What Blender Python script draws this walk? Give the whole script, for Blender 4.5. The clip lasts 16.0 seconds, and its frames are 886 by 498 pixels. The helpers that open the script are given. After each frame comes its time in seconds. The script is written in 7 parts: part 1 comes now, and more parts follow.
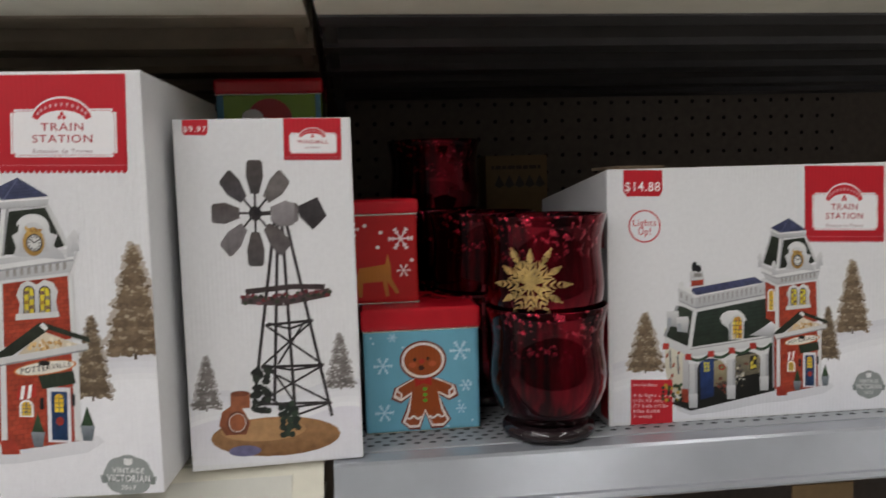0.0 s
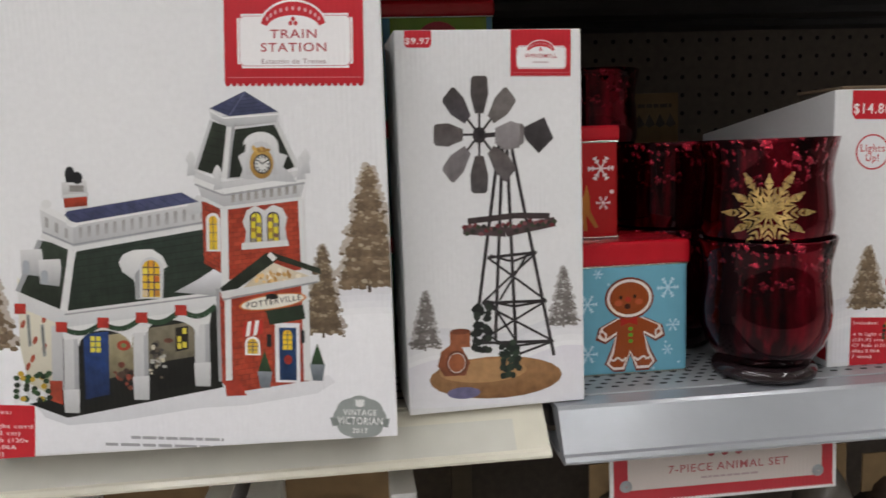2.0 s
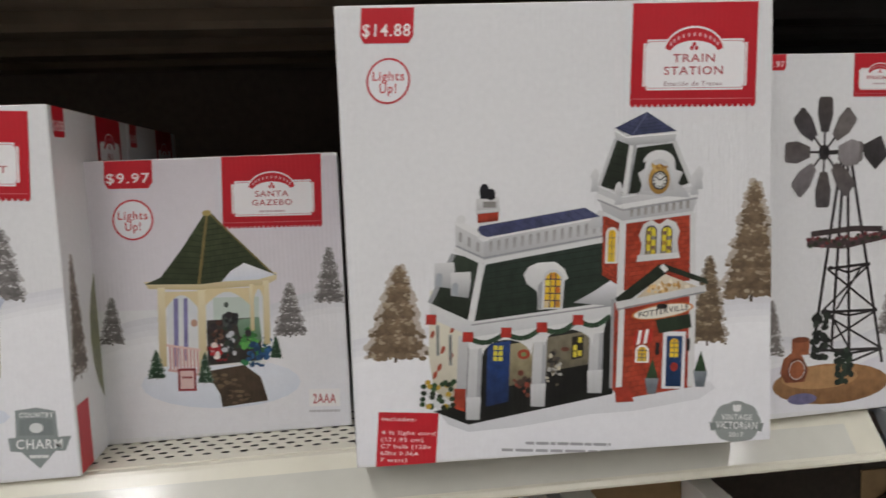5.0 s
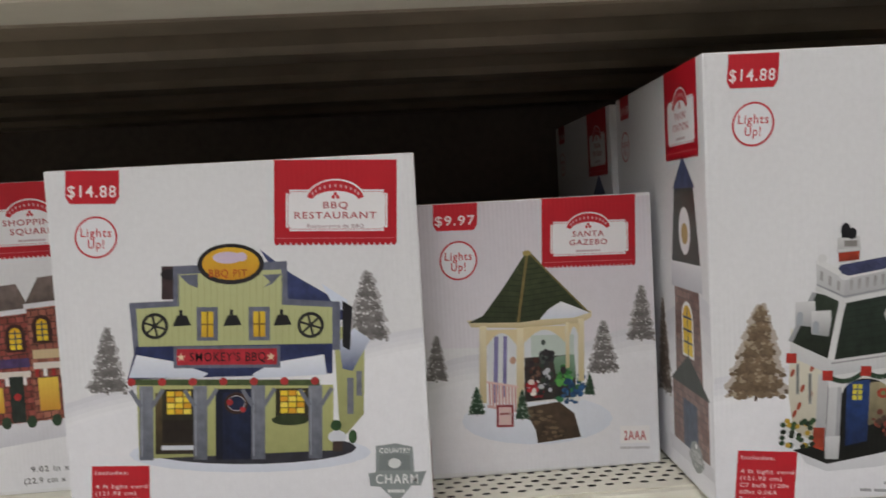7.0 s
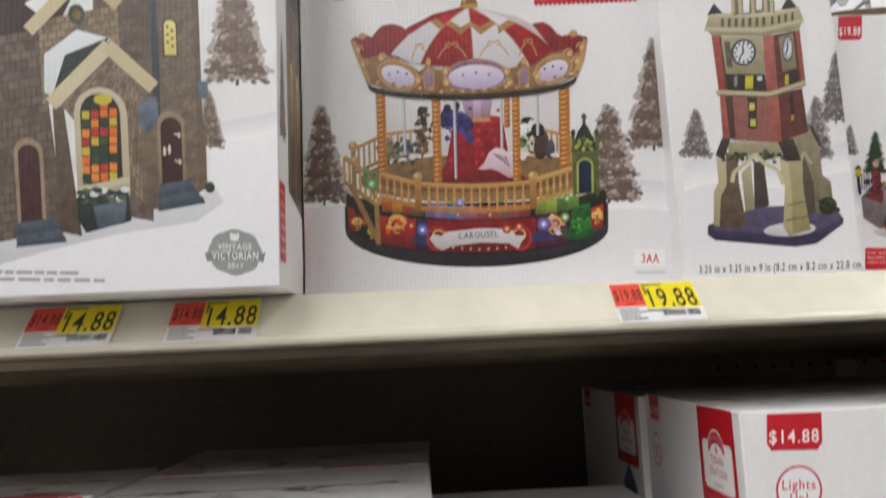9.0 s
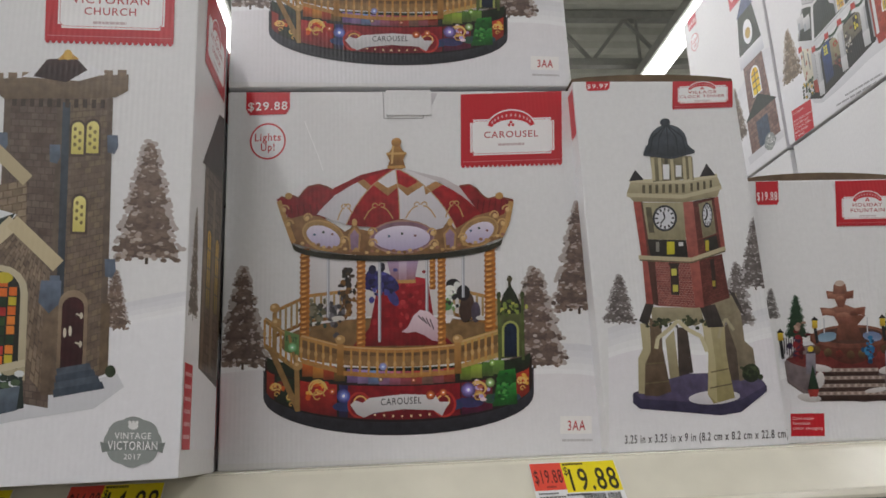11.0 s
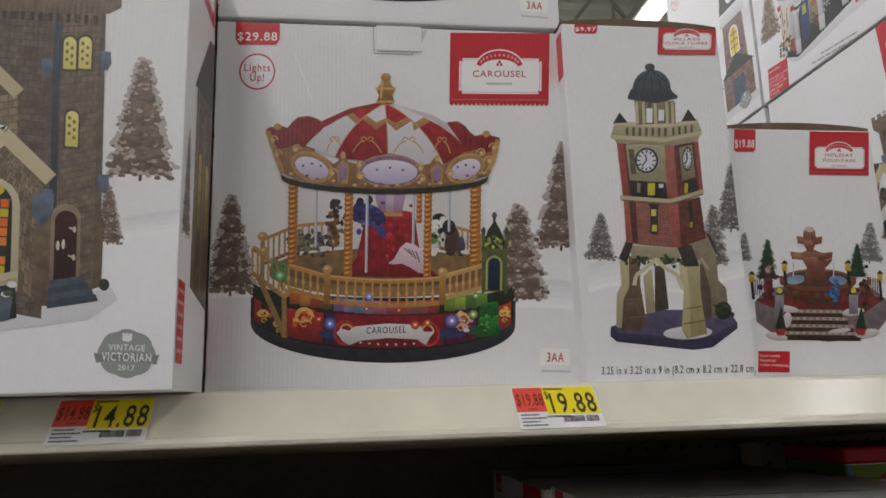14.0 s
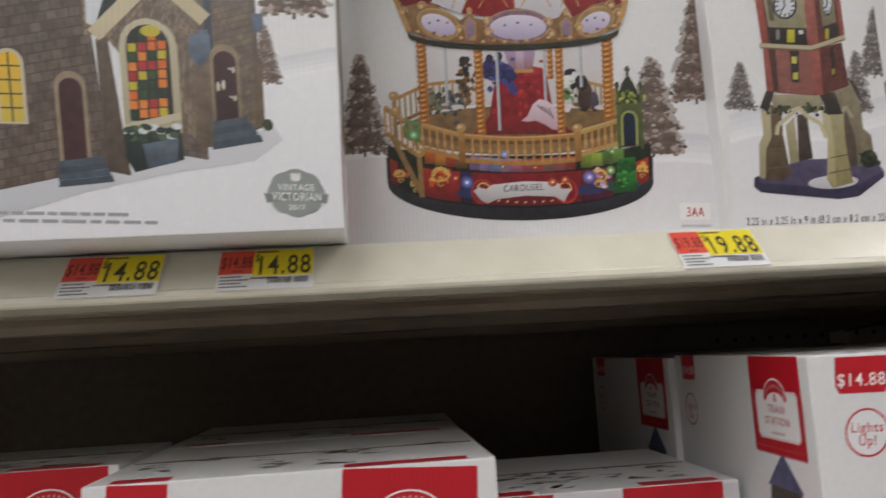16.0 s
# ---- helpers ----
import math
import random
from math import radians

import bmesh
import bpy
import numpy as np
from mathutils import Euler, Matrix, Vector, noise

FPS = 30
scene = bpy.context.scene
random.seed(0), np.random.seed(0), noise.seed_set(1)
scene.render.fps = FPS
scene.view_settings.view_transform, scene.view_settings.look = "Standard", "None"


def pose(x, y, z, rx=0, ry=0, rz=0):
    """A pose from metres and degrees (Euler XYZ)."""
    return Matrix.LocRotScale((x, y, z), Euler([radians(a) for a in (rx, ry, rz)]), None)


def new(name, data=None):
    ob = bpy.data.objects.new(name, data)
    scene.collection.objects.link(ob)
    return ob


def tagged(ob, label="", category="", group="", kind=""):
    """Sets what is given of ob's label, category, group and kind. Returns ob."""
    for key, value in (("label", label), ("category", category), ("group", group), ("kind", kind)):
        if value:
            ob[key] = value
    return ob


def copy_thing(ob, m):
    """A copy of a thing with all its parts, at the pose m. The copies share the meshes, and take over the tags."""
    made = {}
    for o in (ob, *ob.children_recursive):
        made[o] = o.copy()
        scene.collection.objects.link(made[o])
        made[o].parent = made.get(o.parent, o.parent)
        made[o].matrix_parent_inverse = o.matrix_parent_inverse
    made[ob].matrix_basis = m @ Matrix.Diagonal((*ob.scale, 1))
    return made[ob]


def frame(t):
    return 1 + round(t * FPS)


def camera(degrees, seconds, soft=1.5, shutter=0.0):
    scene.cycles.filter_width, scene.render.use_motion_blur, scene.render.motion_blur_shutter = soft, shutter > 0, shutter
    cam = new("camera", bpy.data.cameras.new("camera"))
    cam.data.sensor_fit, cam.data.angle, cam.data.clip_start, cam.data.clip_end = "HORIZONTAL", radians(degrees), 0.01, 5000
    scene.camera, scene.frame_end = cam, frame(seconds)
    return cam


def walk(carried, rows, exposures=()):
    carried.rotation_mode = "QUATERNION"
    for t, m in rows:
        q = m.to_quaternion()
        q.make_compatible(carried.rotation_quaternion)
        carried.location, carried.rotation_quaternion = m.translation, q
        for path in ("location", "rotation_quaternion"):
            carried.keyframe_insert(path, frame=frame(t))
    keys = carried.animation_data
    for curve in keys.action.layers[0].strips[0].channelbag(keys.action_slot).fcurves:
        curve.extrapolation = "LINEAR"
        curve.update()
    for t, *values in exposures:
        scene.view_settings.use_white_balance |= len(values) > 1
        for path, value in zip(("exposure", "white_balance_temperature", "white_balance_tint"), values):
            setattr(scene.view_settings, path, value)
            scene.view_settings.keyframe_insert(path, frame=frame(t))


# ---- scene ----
cam = camera(61.4, 16.0, 1.6, 0.4)
METRES, EYE, TILT, LEAN, TURN = 1.05, 1.35, 0.0, 0.0, -6.4
ROWS = [
    (0.0, 0.0, 0.0, 0.0, -0.14, -4.97, 1.66),
    (0.5, -0.0561, 0.0151, -0.0097, -0.49, -6.7, 1.14),
    (1.0, -0.0888, 0.0259, -0.0174, -0.03, -7.5, 1.57),
    (1.5, -0.1167, 0.0302, -0.0178, -0.29, -7.25, 1.77),
    (2.0, -0.1571, 0.0402, -0.0254, -0.21, -7.56, 2.05),
    (2.5, -0.2092, 0.0417, -0.0256, -1.56, -7.15, 3.0),
    (3.0, -0.2435, 0.0318, -0.0247, -2.38, -6.05, 2.8),
    (5.5, -0.4471, 0.019, -0.019, 0.06, -5.69, 1.76),
    (6.0, -0.4987, 0.0234, -0.0184, 1.05, -4.96, 1.27),
    (6.5, -0.5532, 0.0136, -0.0106, 1.46, -4.11, 2.08),
    (7.0, -0.5871, 0.005, -0.0027, 2.88, -3.38, 3.22),
    (7.5, -0.5959, 0.0114, 0.0163, 6.06, -2.35, 3.08),
    (8.0, -0.5995, 0.0185, 0.0446, 6.77, -0.76, 2.69),
    (8.5, -0.59, 0.0158, 0.0854, 5.12, 3.45, 2.57),
    (9.0, -0.5816, 0.0212, 0.1178, 4.53, 8.08, 2.54),
    (9.5, -0.5665, 0.0186, 0.1527, 4.4, 13.15, 2.97),
    (10.0, -0.559, 0.016, 0.1724, 3.06, 15.54, 3.73),
    (12.5, -0.546, 0.0278, 0.1667, 0.48, 12.84, 1.28),
    (13.0, -0.5671, 0.0257, 0.1639, -0.73, 12.92, 2.22),
    (13.5, -0.5753, 0.0173, 0.1521, -0.92, 12.75, 2.16),
    (14.0, -0.5654, 0.0163, 0.1452, -1.01, 12.05, 1.71),
    (14.5, -0.5541, 0.02, 0.1418, -0.84, 12.43, 2.51),
    (15.0, -0.5598, 0.0232, 0.1244, -0.63, 11.71, 2.51),
    (15.5, -0.5896, 0.0307, 0.1046, 0.59, 8.96, 2.51),
    (16.0, -0.6473, 0.0374, 0.0935, 0.89, 7.72, 3.29),
]
EXPOSURES = [(0.0, 0.1), (0.5, 0.35), (2.0, 0.25), (3.0, 0.08), (5.5, -0.02), (6.5, -0.08), (7.5, -0.02), (8.5, 0.28), (9.0, 0.33), (10.0, -0.08), (12.5, -0.42), (14.5, -0.36), (15.5, -0.12), (16.0, 0.0)]
walk(cam, [(t, pose(0, 0, EYE, TILT, LEAN, TURN) @ pose(METRES * x, METRES * y, METRES * z, 90 + pitch, roll, yaw)) for t, x, y, z, yaw, pitch, roll in ROWS], EXPOSURES)

# ---- world and light ----
world = bpy.data.worlds.new("store_air")
scene.world = world
world.use_nodes = True
world.node_tree.nodes["Background"].inputs["Color"].default_value = (0.9, 0.95, 1.0, 1)
world.node_tree.nodes["Background"].inputs["Strength"].default_value = 0.02
CEILING, LAMP_Z = 4.9, 4.2


def tube_lamp(x, y0, y1, watts, size=0.22):
    """The light of one row of ceiling tubes, which runs along y."""
    data = bpy.data.lights.new("tube_light", "AREA")
    data.shape, data.size, data.size_y, data.energy = "RECTANGLE", size, y1 - y0, watts
    data.color = (0.965, 0.95, 0.97)
    ob = new("tube_light", data)
    ob.matrix_world = pose(x, (y0 + y1) / 2, LAMP_Z - 0.02)
    return ob


for lx, watts in ((-4.6, 170), (-1.55, 170), (1.6, 70), (4.7, 45)):
    tube_lamp(lx, -6.5, 6.5, watts)


# ---- materials ----
def srgb(code):
    """Linear colour of a six-digit print colour."""
    out = []
    for i in (0, 2, 4):
        c = int(code[i:i + 2], 16) / 255
        out.append(c / 12.92 if c <= 0.04045 else ((c + 0.055) / 1.055) ** 2.4)
    return (*out, 1.0)


def material(name, color, rough=0.5, metal=0.0, grain=40.0, amount=0.12, bump=0.05, stain=3.0, spec=0.5):
    """A plain surface with grain, broad stains and fine relief."""
    m = bpy.data.materials.new(name)
    m.use_nodes = True
    nt = m.node_tree
    b = nt.nodes["Principled BSDF"]
    b.inputs["Roughness"].default_value, b.inputs["Metallic"].default_value = rough, metal
    b.inputs["Specular IOR Level"].default_value = spec
    geo = nt.nodes.new("ShaderNodeTexCoord")
    fine, broad = nt.nodes.new("ShaderNodeTexNoise"), nt.nodes.new("ShaderNodeTexNoise")
    fine.inputs["Scale"].default_value, broad.inputs["Scale"].default_value = grain, stain
    fine.inputs["Detail"].default_value = 4
    add = nt.nodes.new("ShaderNodeMath")
    add.operation = "ADD"
    ramp = nt.nodes.new("ShaderNodeMapRange")
    ramp.inputs["From Min"].default_value, ramp.inputs["From Max"].default_value = 0.7, 1.3
    ramp.inputs["To Min"].default_value, ramp.inputs["To Max"].default_value = 1 - amount, 1 + amount * 0.4
    mix = nt.nodes.new("ShaderNodeVectorMath")
    mix.operation = "SCALE"
    mix.inputs[0].default_value = color[:3]
    bp = nt.nodes.new("ShaderNodeBump")
    bp.inputs["Strength"].default_value, bp.inputs["Distance"].default_value = bump, 0.002
    ln = nt.links.new
    for n in (fine, broad):
        ln(geo.outputs["Object"], n.inputs["Vector"])
    ln(fine.outputs["Fac"], add.inputs[0]), ln(broad.outputs["Fac"], add.inputs[1])
    ln(add.outputs[0], ramp.inputs["Value"]), ln(ramp.outputs[0], mix.inputs["Scale"])
    ln(mix.outputs[0], b.inputs["Base Color"])
    ln(fine.outputs["Fac"], bp.inputs["Height"]), ln(bp.outputs[0], b.inputs["Normal"])
    return m


def card_material(name, printed, rough=0.34, base=(0.8, 0.8, 0.815), photo=1.0):
    """Coated carton: glossy, with the faint upright waves of its corrugated core; printed ink comes from the mesh's colours."""
    m = material(name, base, rough, 0, 260, 0.05, 0.0, 6)
    nt = m.node_tree
    b = nt.nodes["Principled BSDF"]
    ln = nt.links.new
    geo = nt.nodes.new("ShaderNodeTexCoord")
    wave, dent = nt.nodes.new("ShaderNodeTexWave"), nt.nodes.new("ShaderNodeTexNoise")
    wave.bands_direction = "X"
    wave.inputs["Scale"].default_value, wave.inputs["Distortion"].default_value = 96, 0.5
    dent.inputs["Scale"].default_value = 16
    b1, b2 = nt.nodes.new("ShaderNodeBump"), nt.nodes.new("ShaderNodeBump")
    b1.inputs["Strength"].default_value, b1.inputs["Distance"].default_value = 0.22, 0.0003
    b2.inputs["Strength"].default_value, b2.inputs["Distance"].default_value = 0.5, 0.002
    for n in (wave, dent):
        ln(geo.outputs["Object"], n.inputs["Vector"])
    ln(wave.outputs["Fac"], b1.inputs["Height"]), ln(dent.outputs["Fac"], b2.inputs["Height"])
    ln(b1.outputs[0], b2.inputs["Normal"]), ln(b2.outputs[0], b.inputs["Normal"])
    if printed:
        ink, speck, mul = nt.nodes.new("ShaderNodeVertexColor"), nt.nodes.new("ShaderNodeTexNoise"), nt.nodes.new("ShaderNodeVectorMath")
        ink.layer_name = "ink"
        speck.inputs["Scale"].default_value, speck.inputs["Detail"].default_value = 420, 3
        mr = nt.nodes.new("ShaderNodeMapRange")
        mr.inputs["From Min"].default_value, mr.inputs["From Max"].default_value = 0.3, 0.7
        mr.inputs["To Min"].default_value, mr.inputs["To Max"].default_value = 0.985, 1.012
        mul.operation = "SCALE"
        blot, lum, amt, one, var = (nt.nodes.new(k) for k in ("ShaderNodeTexNoise", "ShaderNodeRGBToBW", "ShaderNodeMapRange", "ShaderNodeMix", "ShaderNodeMath"))
        blot.inputs["Scale"].default_value, blot.inputs["Detail"].default_value = 150, 5
        amt.inputs["From Min"].default_value, amt.inputs["From Max"].default_value = 0.08, 0.42
        amt.inputs["To Min"].default_value, amt.inputs["To Max"].default_value = photo, photo * 0.06
        spread = nt.nodes.new("ShaderNodeMapRange")
        spread.inputs["From Min"].default_value, spread.inputs["From Max"].default_value = 0.3, 0.7
        spread.inputs["To Min"].default_value, spread.inputs["To Max"].default_value = 0.66, 1.25
        one.inputs["A"].default_value = 1.0
        var.operation = "MULTIPLY"
        ln(geo.outputs["Object"], blot.inputs["Vector"]), ln(blot.outputs["Fac"], spread.inputs["Value"])
        ln(ink.outputs["Color"], lum.inputs["Color"]), ln(lum.outputs["Val"], amt.inputs["Value"])
        ln(amt.outputs[0], one.inputs["Factor"]), ln(spread.outputs[0], one.inputs["B"]), ln(one.outputs["Result"], var.inputs[0]), ln(mr.outputs[0], var.inputs[1])
        ln(geo.outputs["Object"], speck.inputs["Vector"]), ln(speck.outputs["Fac"], mr.inputs["Value"])
        ln(ink.outputs["Color"], mul.inputs[0]), ln(var.outputs[0], mul.inputs["Scale"])
        ln(mul.outputs[0], b.inputs["Base Color"])
    return m


CARTON = card_material("coated_white_carton", False)
PRINT = card_material("printed_carton", True)
LABEL_INK = card_material("printed_label_ink", True, 0.34, (0.8, 0.8, 0.8), 0.0)
KRAFT = material("brown_corrugated_board", (0.16, 0.11, 0.07), 0.85, 0, 120, 0.3, 0.3)
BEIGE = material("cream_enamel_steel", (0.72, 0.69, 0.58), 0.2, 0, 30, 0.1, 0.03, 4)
# Darkened cream enamel: shade put into the colour of undersides, uprights and ends.
CREAM_SHADE = material("cream_enamel_shade_tone", (0.22, 0.18, 0.13), 0.5, 0, 30, 0.25, 0.05, 5)
# Near-black colour of the right-hand ribs and brackets, apart from the deck colour.
DARK_STEEL = material("near_black_steel", (0.045, 0.042, 0.042), 0.5, 0, 40, 0.3, 0.05, 4)
GREY_LIP = material("grey_satin_steel", (0.36, 0.375, 0.405), 0.26, 0.4, 25, 0.12, 0.04, 3)
GREY = material("grey_enamel_steel", (0.36, 0.375, 0.395), 0.4, 0.2, 30, 0.15, 0.03)
# Beige pegboard, its colour taken down to brown to hold the shadow.
PEG = material("beige_hardboard_shade_tone", (0.18, 0.15, 0.125), 0.7, 0, 90, 0.25, 0.15)
HOLE = material("dark_hole", (0.012, 0.012, 0.012), 0.9, 0, 30, 0.1, 0)
CLEAR_EDGE = material("clear_vinyl_strip", (0.62, 0.61, 0.55), 0.12, 0, 30, 0.1, 0.02)
FLOOR = material("pale_vinyl_floor", (0.62, 0.6, 0.56), 0.25, 0, 12, 0.12, 0.02, 2)
WALL = material("painted_store_wall", (0.62, 0.62, 0.58), 0.7, 0, 20, 0.1, 0.05, 1)
WALL_DARK = material("dark_shelving_side", (0.28, 0.25, 0.23), 0.6, 0, 9, 0.5, 0.05, 2)
DECKING = material("painted_steel_decking", (0.7, 0.72, 0.66), 0.55, 0, 8, 0.2, 0.03, 0.8)
TRUSS = material("grey_steel_truss", (0.4, 0.41, 0.39), 0.5, 0.1, 20, 0.2, 0.05)


def glow_material(name, strength):
    m = bpy.data.materials.new(name)
    m.use_nodes = True
    b = m.node_tree.nodes["Principled BSDF"]
    b.inputs["Base Color"].default_value = (0.9, 0.9, 0.88, 1)
    b.inputs["Emission Color"].default_value = (1.0, 0.98, 0.94, 1)
    b.inputs["Emission Strength"].default_value = strength
    return m


TUBE = glow_material("lit_tube", 6.0)


# ---- builders ----
def part(name, bm, mat, parent=None, label="", smooth=False):
    """Links a bmesh as one mesh object under a thing or a part."""
    me = bpy.data.meshes.new(name)
    bm.to_mesh(me)
    bm.free()
    ob = new(name, me)
    me.materials.append(mat)
    if smooth:
        for p in me.polygons:
            p.use_smooth = True
    if parent:
        ob.parent = parent
    return tagged(ob, label) if label else ob


def thing(name, m, label, category, group="", kind=""):
    ob = new(name)
    ob.matrix_world = m
    ob.empty_display_size = 0.05
    return tagged(ob, label, category, group, kind)


def box(x0, x1, y0, y1, z0, z1, bevel=0.0, bm=None, segments=2):
    """A block, its edges rounded by bevel."""
    bm = bm or bmesh.new()
    made = bmesh.ops.create_cube(bm, size=1)["verts"]
    for v in made:
        v.co = Vector(((x0 + x1) / 2 + v.co.x * (x1 - x0), (y0 + y1) / 2 + v.co.y * (y1 - y0), (z0 + z1) / 2 + v.co.z * (z1 - z0)))
    if bevel:
        edges = list({e for v in made for e in v.link_edges})
        bmesh.ops.bevel(bm, geom=edges, offset=bevel, segments=segments, profile=0.6, affect="EDGES")
    return bm


def profile(points, x0, x1, bm=None):
    """A bent sheet: the outline of (y, z) points drawn out along x and closed at its ends."""
    bm = bm or bmesh.new()
    a = [bm.verts.new((x0, y, z)) for y, z in points]
    b = [bm.verts.new((x1, y, z)) for y, z in points]
    n = len(points)
    for i in range(n):
        bm.faces.new((a[i], a[(i + 1) % n], b[(i + 1) % n], b[i]))
    bm.faces.new(a[::-1]), bm.faces.new(b)
    bmesh.ops.recalc_face_normals(bm, faces=bm.faces)
    return bm


def lathe(points, n=40, bm=None):
    """A turned body from (radius, z) points."""
    bm = bm or bmesh.new()
    rings = [[bm.verts.new((r * math.cos(2 * math.pi * i / n), r * math.sin(2 * math.pi * i / n), z)) for i in range(n)] for r, z in points]
    for lo, hi in zip(rings, rings[1:]):
        for i in range(n):
            bm.faces.new((lo[i], lo[(i + 1) % n], hi[(i + 1) % n], hi[i]))
    return bm


def dots(spots, rx, ry, turn, mat, name, parent, n=8):
    """Many small punched holes as one part; turn places a flat (u, v) spot in space."""
    verts, faces = [], []
    for u, v in spots:
        k = len(verts)
        for i in range(n):
            a = 2 * math.pi * i / n
            verts.append(turn(u + rx * math.cos(a), v + ry * math.sin(a)))
        faces.append(list(range(k, k + n)))
    me = bpy.data.meshes.new(name)
    me.from_pydata(verts, [], faces)
    me.materials.append(mat)
    ob = new(name, me)
    ob.parent = parent
    return tagged(ob, kind="stuff")


# ---- the store round about ----
def structure(name, bm, mat, label, category):
    return tagged(part(name, bm, mat), label, category, kind="structure")


structure("floor", box(-9, 9, -9, 9, -0.1, 0), FLOOR, "pale polished vinyl store floor", "floor")
structure("wall_north", box(-9.2, 9.2, 9, 9.2, 0, CEILING), WALL, "plain painted far wall of the store", "wall")
structure("wall_south", box(-9.2, 9.2, -9.2, -9, 0, CEILING), WALL, "plain painted wall of the store", "wall")
structure("wall_east", box(9, 9.2, -9, 9, 0, CEILING), WALL, "plain painted side wall of the store", "wall")
structure("wall_west", box(-9.2, -9, -9, 9, 0, CEILING), WALL, "plain painted side wall of the store", "wall")


structure("wall_aisle", box(-6, 6, -2.6, -2.1, 0, 1.9, 0.01), WALL_DARK, "plain dark far side of the aisle", "wall")


def decking():
    """Ribbed steel roof deck: trapezoid ribs along x."""
    bm = bmesh.new()
    y, out = -9.2, []
    while y < 9.2:
        out += [(y, CEILING), (y + 0.09, CEILING), (y + 0.12, CEILING + 0.05), (y + 0.2, CEILING + 0.05)]
        y += 0.23
    out += [(y, CEILING), (y, CEILING + 0.12), (-9.2, CEILING + 0.12)]
    return profile(out, -9.2, 9.2, bm)


structure("ceiling", decking(), DECKING, "ribbed painted steel roof deck", "ceiling")


def truss(y):
    t = thing("roof_truss", pose(0, y, CEILING - 0.5), "grey steel open web roof truss", "truss", "roof trusses")
    part("top_chord", box(-9, 9, -0.04, 0.04, 0.42, 0.49), TRUSS, t)
    part("bottom_chord", box(-9, 9, -0.035, 0.035, 0, 0.06), TRUSS, t)
    bm = bmesh.new()
    for i in range(30):
        x = -9 + i * 0.6
        for a, b in (((x, 0.05), (x + 0.3, 0.43)), ((x + 0.3, 0.43), (x + 0.6, 0.05))):
            d = Vector((b[0] - a[0], 0, b[1] - a[1]))
            n = Vector((-d.z, 0, d.x)).normalized() * 0.014
            va = [bm.verts.new((p[0] + s * n.x, yy, p[1] + s * n.z)) for yy in (-0.012, 0.012) for p, s in ((a, 1), (b, 1), (b, -1), (a, -1))]
            bm.faces.new(va[:4]), bm.faces.new(va[4:][::-1])
            for k in range(4):
                bm.faces.new((va[k], va[(k + 1) % 4], va[4 + (k + 1) % 4], va[4 + k]))
    part("web", bm, TRUSS, t)
    return t


for ty in (-6, -2.5, 2.4, 5.4, 8.2):
    truss(ty)


def tube_fixture(x):
    t = thing("ceiling_light", pose(x, 0, LAMP_Z), "long lit white fluorescent strip light hung below the deck", "ceiling light", "strip lights")
    part("housing", box(-0.1, 0.1, -6.5, 6.5, 0.03, 0.11, 0.01), TRUSS, t)
    part("tube", box(-0.08, 0.08, -6.48, 6.48, 0.0, 0.03, 0.008), TUBE, t, "glowing white tube cover")
    for sy in (-5.4, -1.8, 1.8, 5.4):
        part("hanger", box(-0.01, 0.01, sy - 0.01, sy + 0.01, 0.11, CEILING - LAMP_Z), TRUSS, t)


for lx in (-4.6, -1.55, 1.6, 4.7):
    tube_fixture(lx)

# ---- the shelving ----
LOW, HIGH, SEAM, BACK = 1.14, 1.517, -0.03, 1.1
LEFT_END, RIGHT_END = -1.25, 1.2


def lip(z, face, drop, top):
    """Outline of a shelf's front edge with its sloping price channel and rolled lower rim, in (y, z)."""
    return [(0.58, z - 0.001), (top + 0.0025, z - 0.001), (top, z - 0.003), (face + 0.003, z - drop + 0.007), (face, z - drop + 0.006), (face - 0.0015, z - drop + 0.003),
            (face - 0.001, z - drop + 0.001), (face + 0.002, z - drop), (0.6, z - drop), (0.6, z - drop + 0.003), (face + 0.012, z - drop + 0.004), (0.575, z - 0.006), (0.58, z - 0.006)]


def shelf(z, x0, x1, steel, edge, under, label, ribs, face=0.547, drop=0.033, top=0.5715):
    t = thing("shelf", pose(0, 0, 0), label, "shelf", "gondola shelves", "structure")
    part("deck", box(x0, x1, 0.58, BACK - 0.005, z - 0.006, z, 0.0008), steel, t)
    part("price_channel", profile(lip(z, face, drop, top), x0, x1), edge, t)
    if ribs:
        ry = 0.602
        while ry < BACK - 0.08:
            low = z - 0.033 - 0.022 * min((ry - 0.6) / 0.25, 1.0)
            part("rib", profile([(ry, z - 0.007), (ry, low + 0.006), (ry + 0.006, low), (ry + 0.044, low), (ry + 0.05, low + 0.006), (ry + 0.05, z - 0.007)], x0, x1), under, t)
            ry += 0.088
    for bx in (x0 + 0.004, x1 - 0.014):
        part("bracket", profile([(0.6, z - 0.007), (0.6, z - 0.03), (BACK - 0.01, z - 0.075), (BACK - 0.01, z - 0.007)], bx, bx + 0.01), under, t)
    return t


low_left = shelf(LOW, LEFT_END, SEAM - 0.004, BEIGE, BEIGE, CREAM_SHADE, "cream enamelled steel shelf with perforated deck", False)
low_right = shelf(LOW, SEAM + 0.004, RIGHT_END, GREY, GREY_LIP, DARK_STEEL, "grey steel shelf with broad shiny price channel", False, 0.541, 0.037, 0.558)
high_left = shelf(HIGH, LEFT_END, SEAM - 0.004, BEIGE, BEIGE, CREAM_SHADE, "cream enamelled steel upper shelf with ribbed underside", True)
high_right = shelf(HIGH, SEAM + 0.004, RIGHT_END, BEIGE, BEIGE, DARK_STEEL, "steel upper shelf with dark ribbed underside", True)
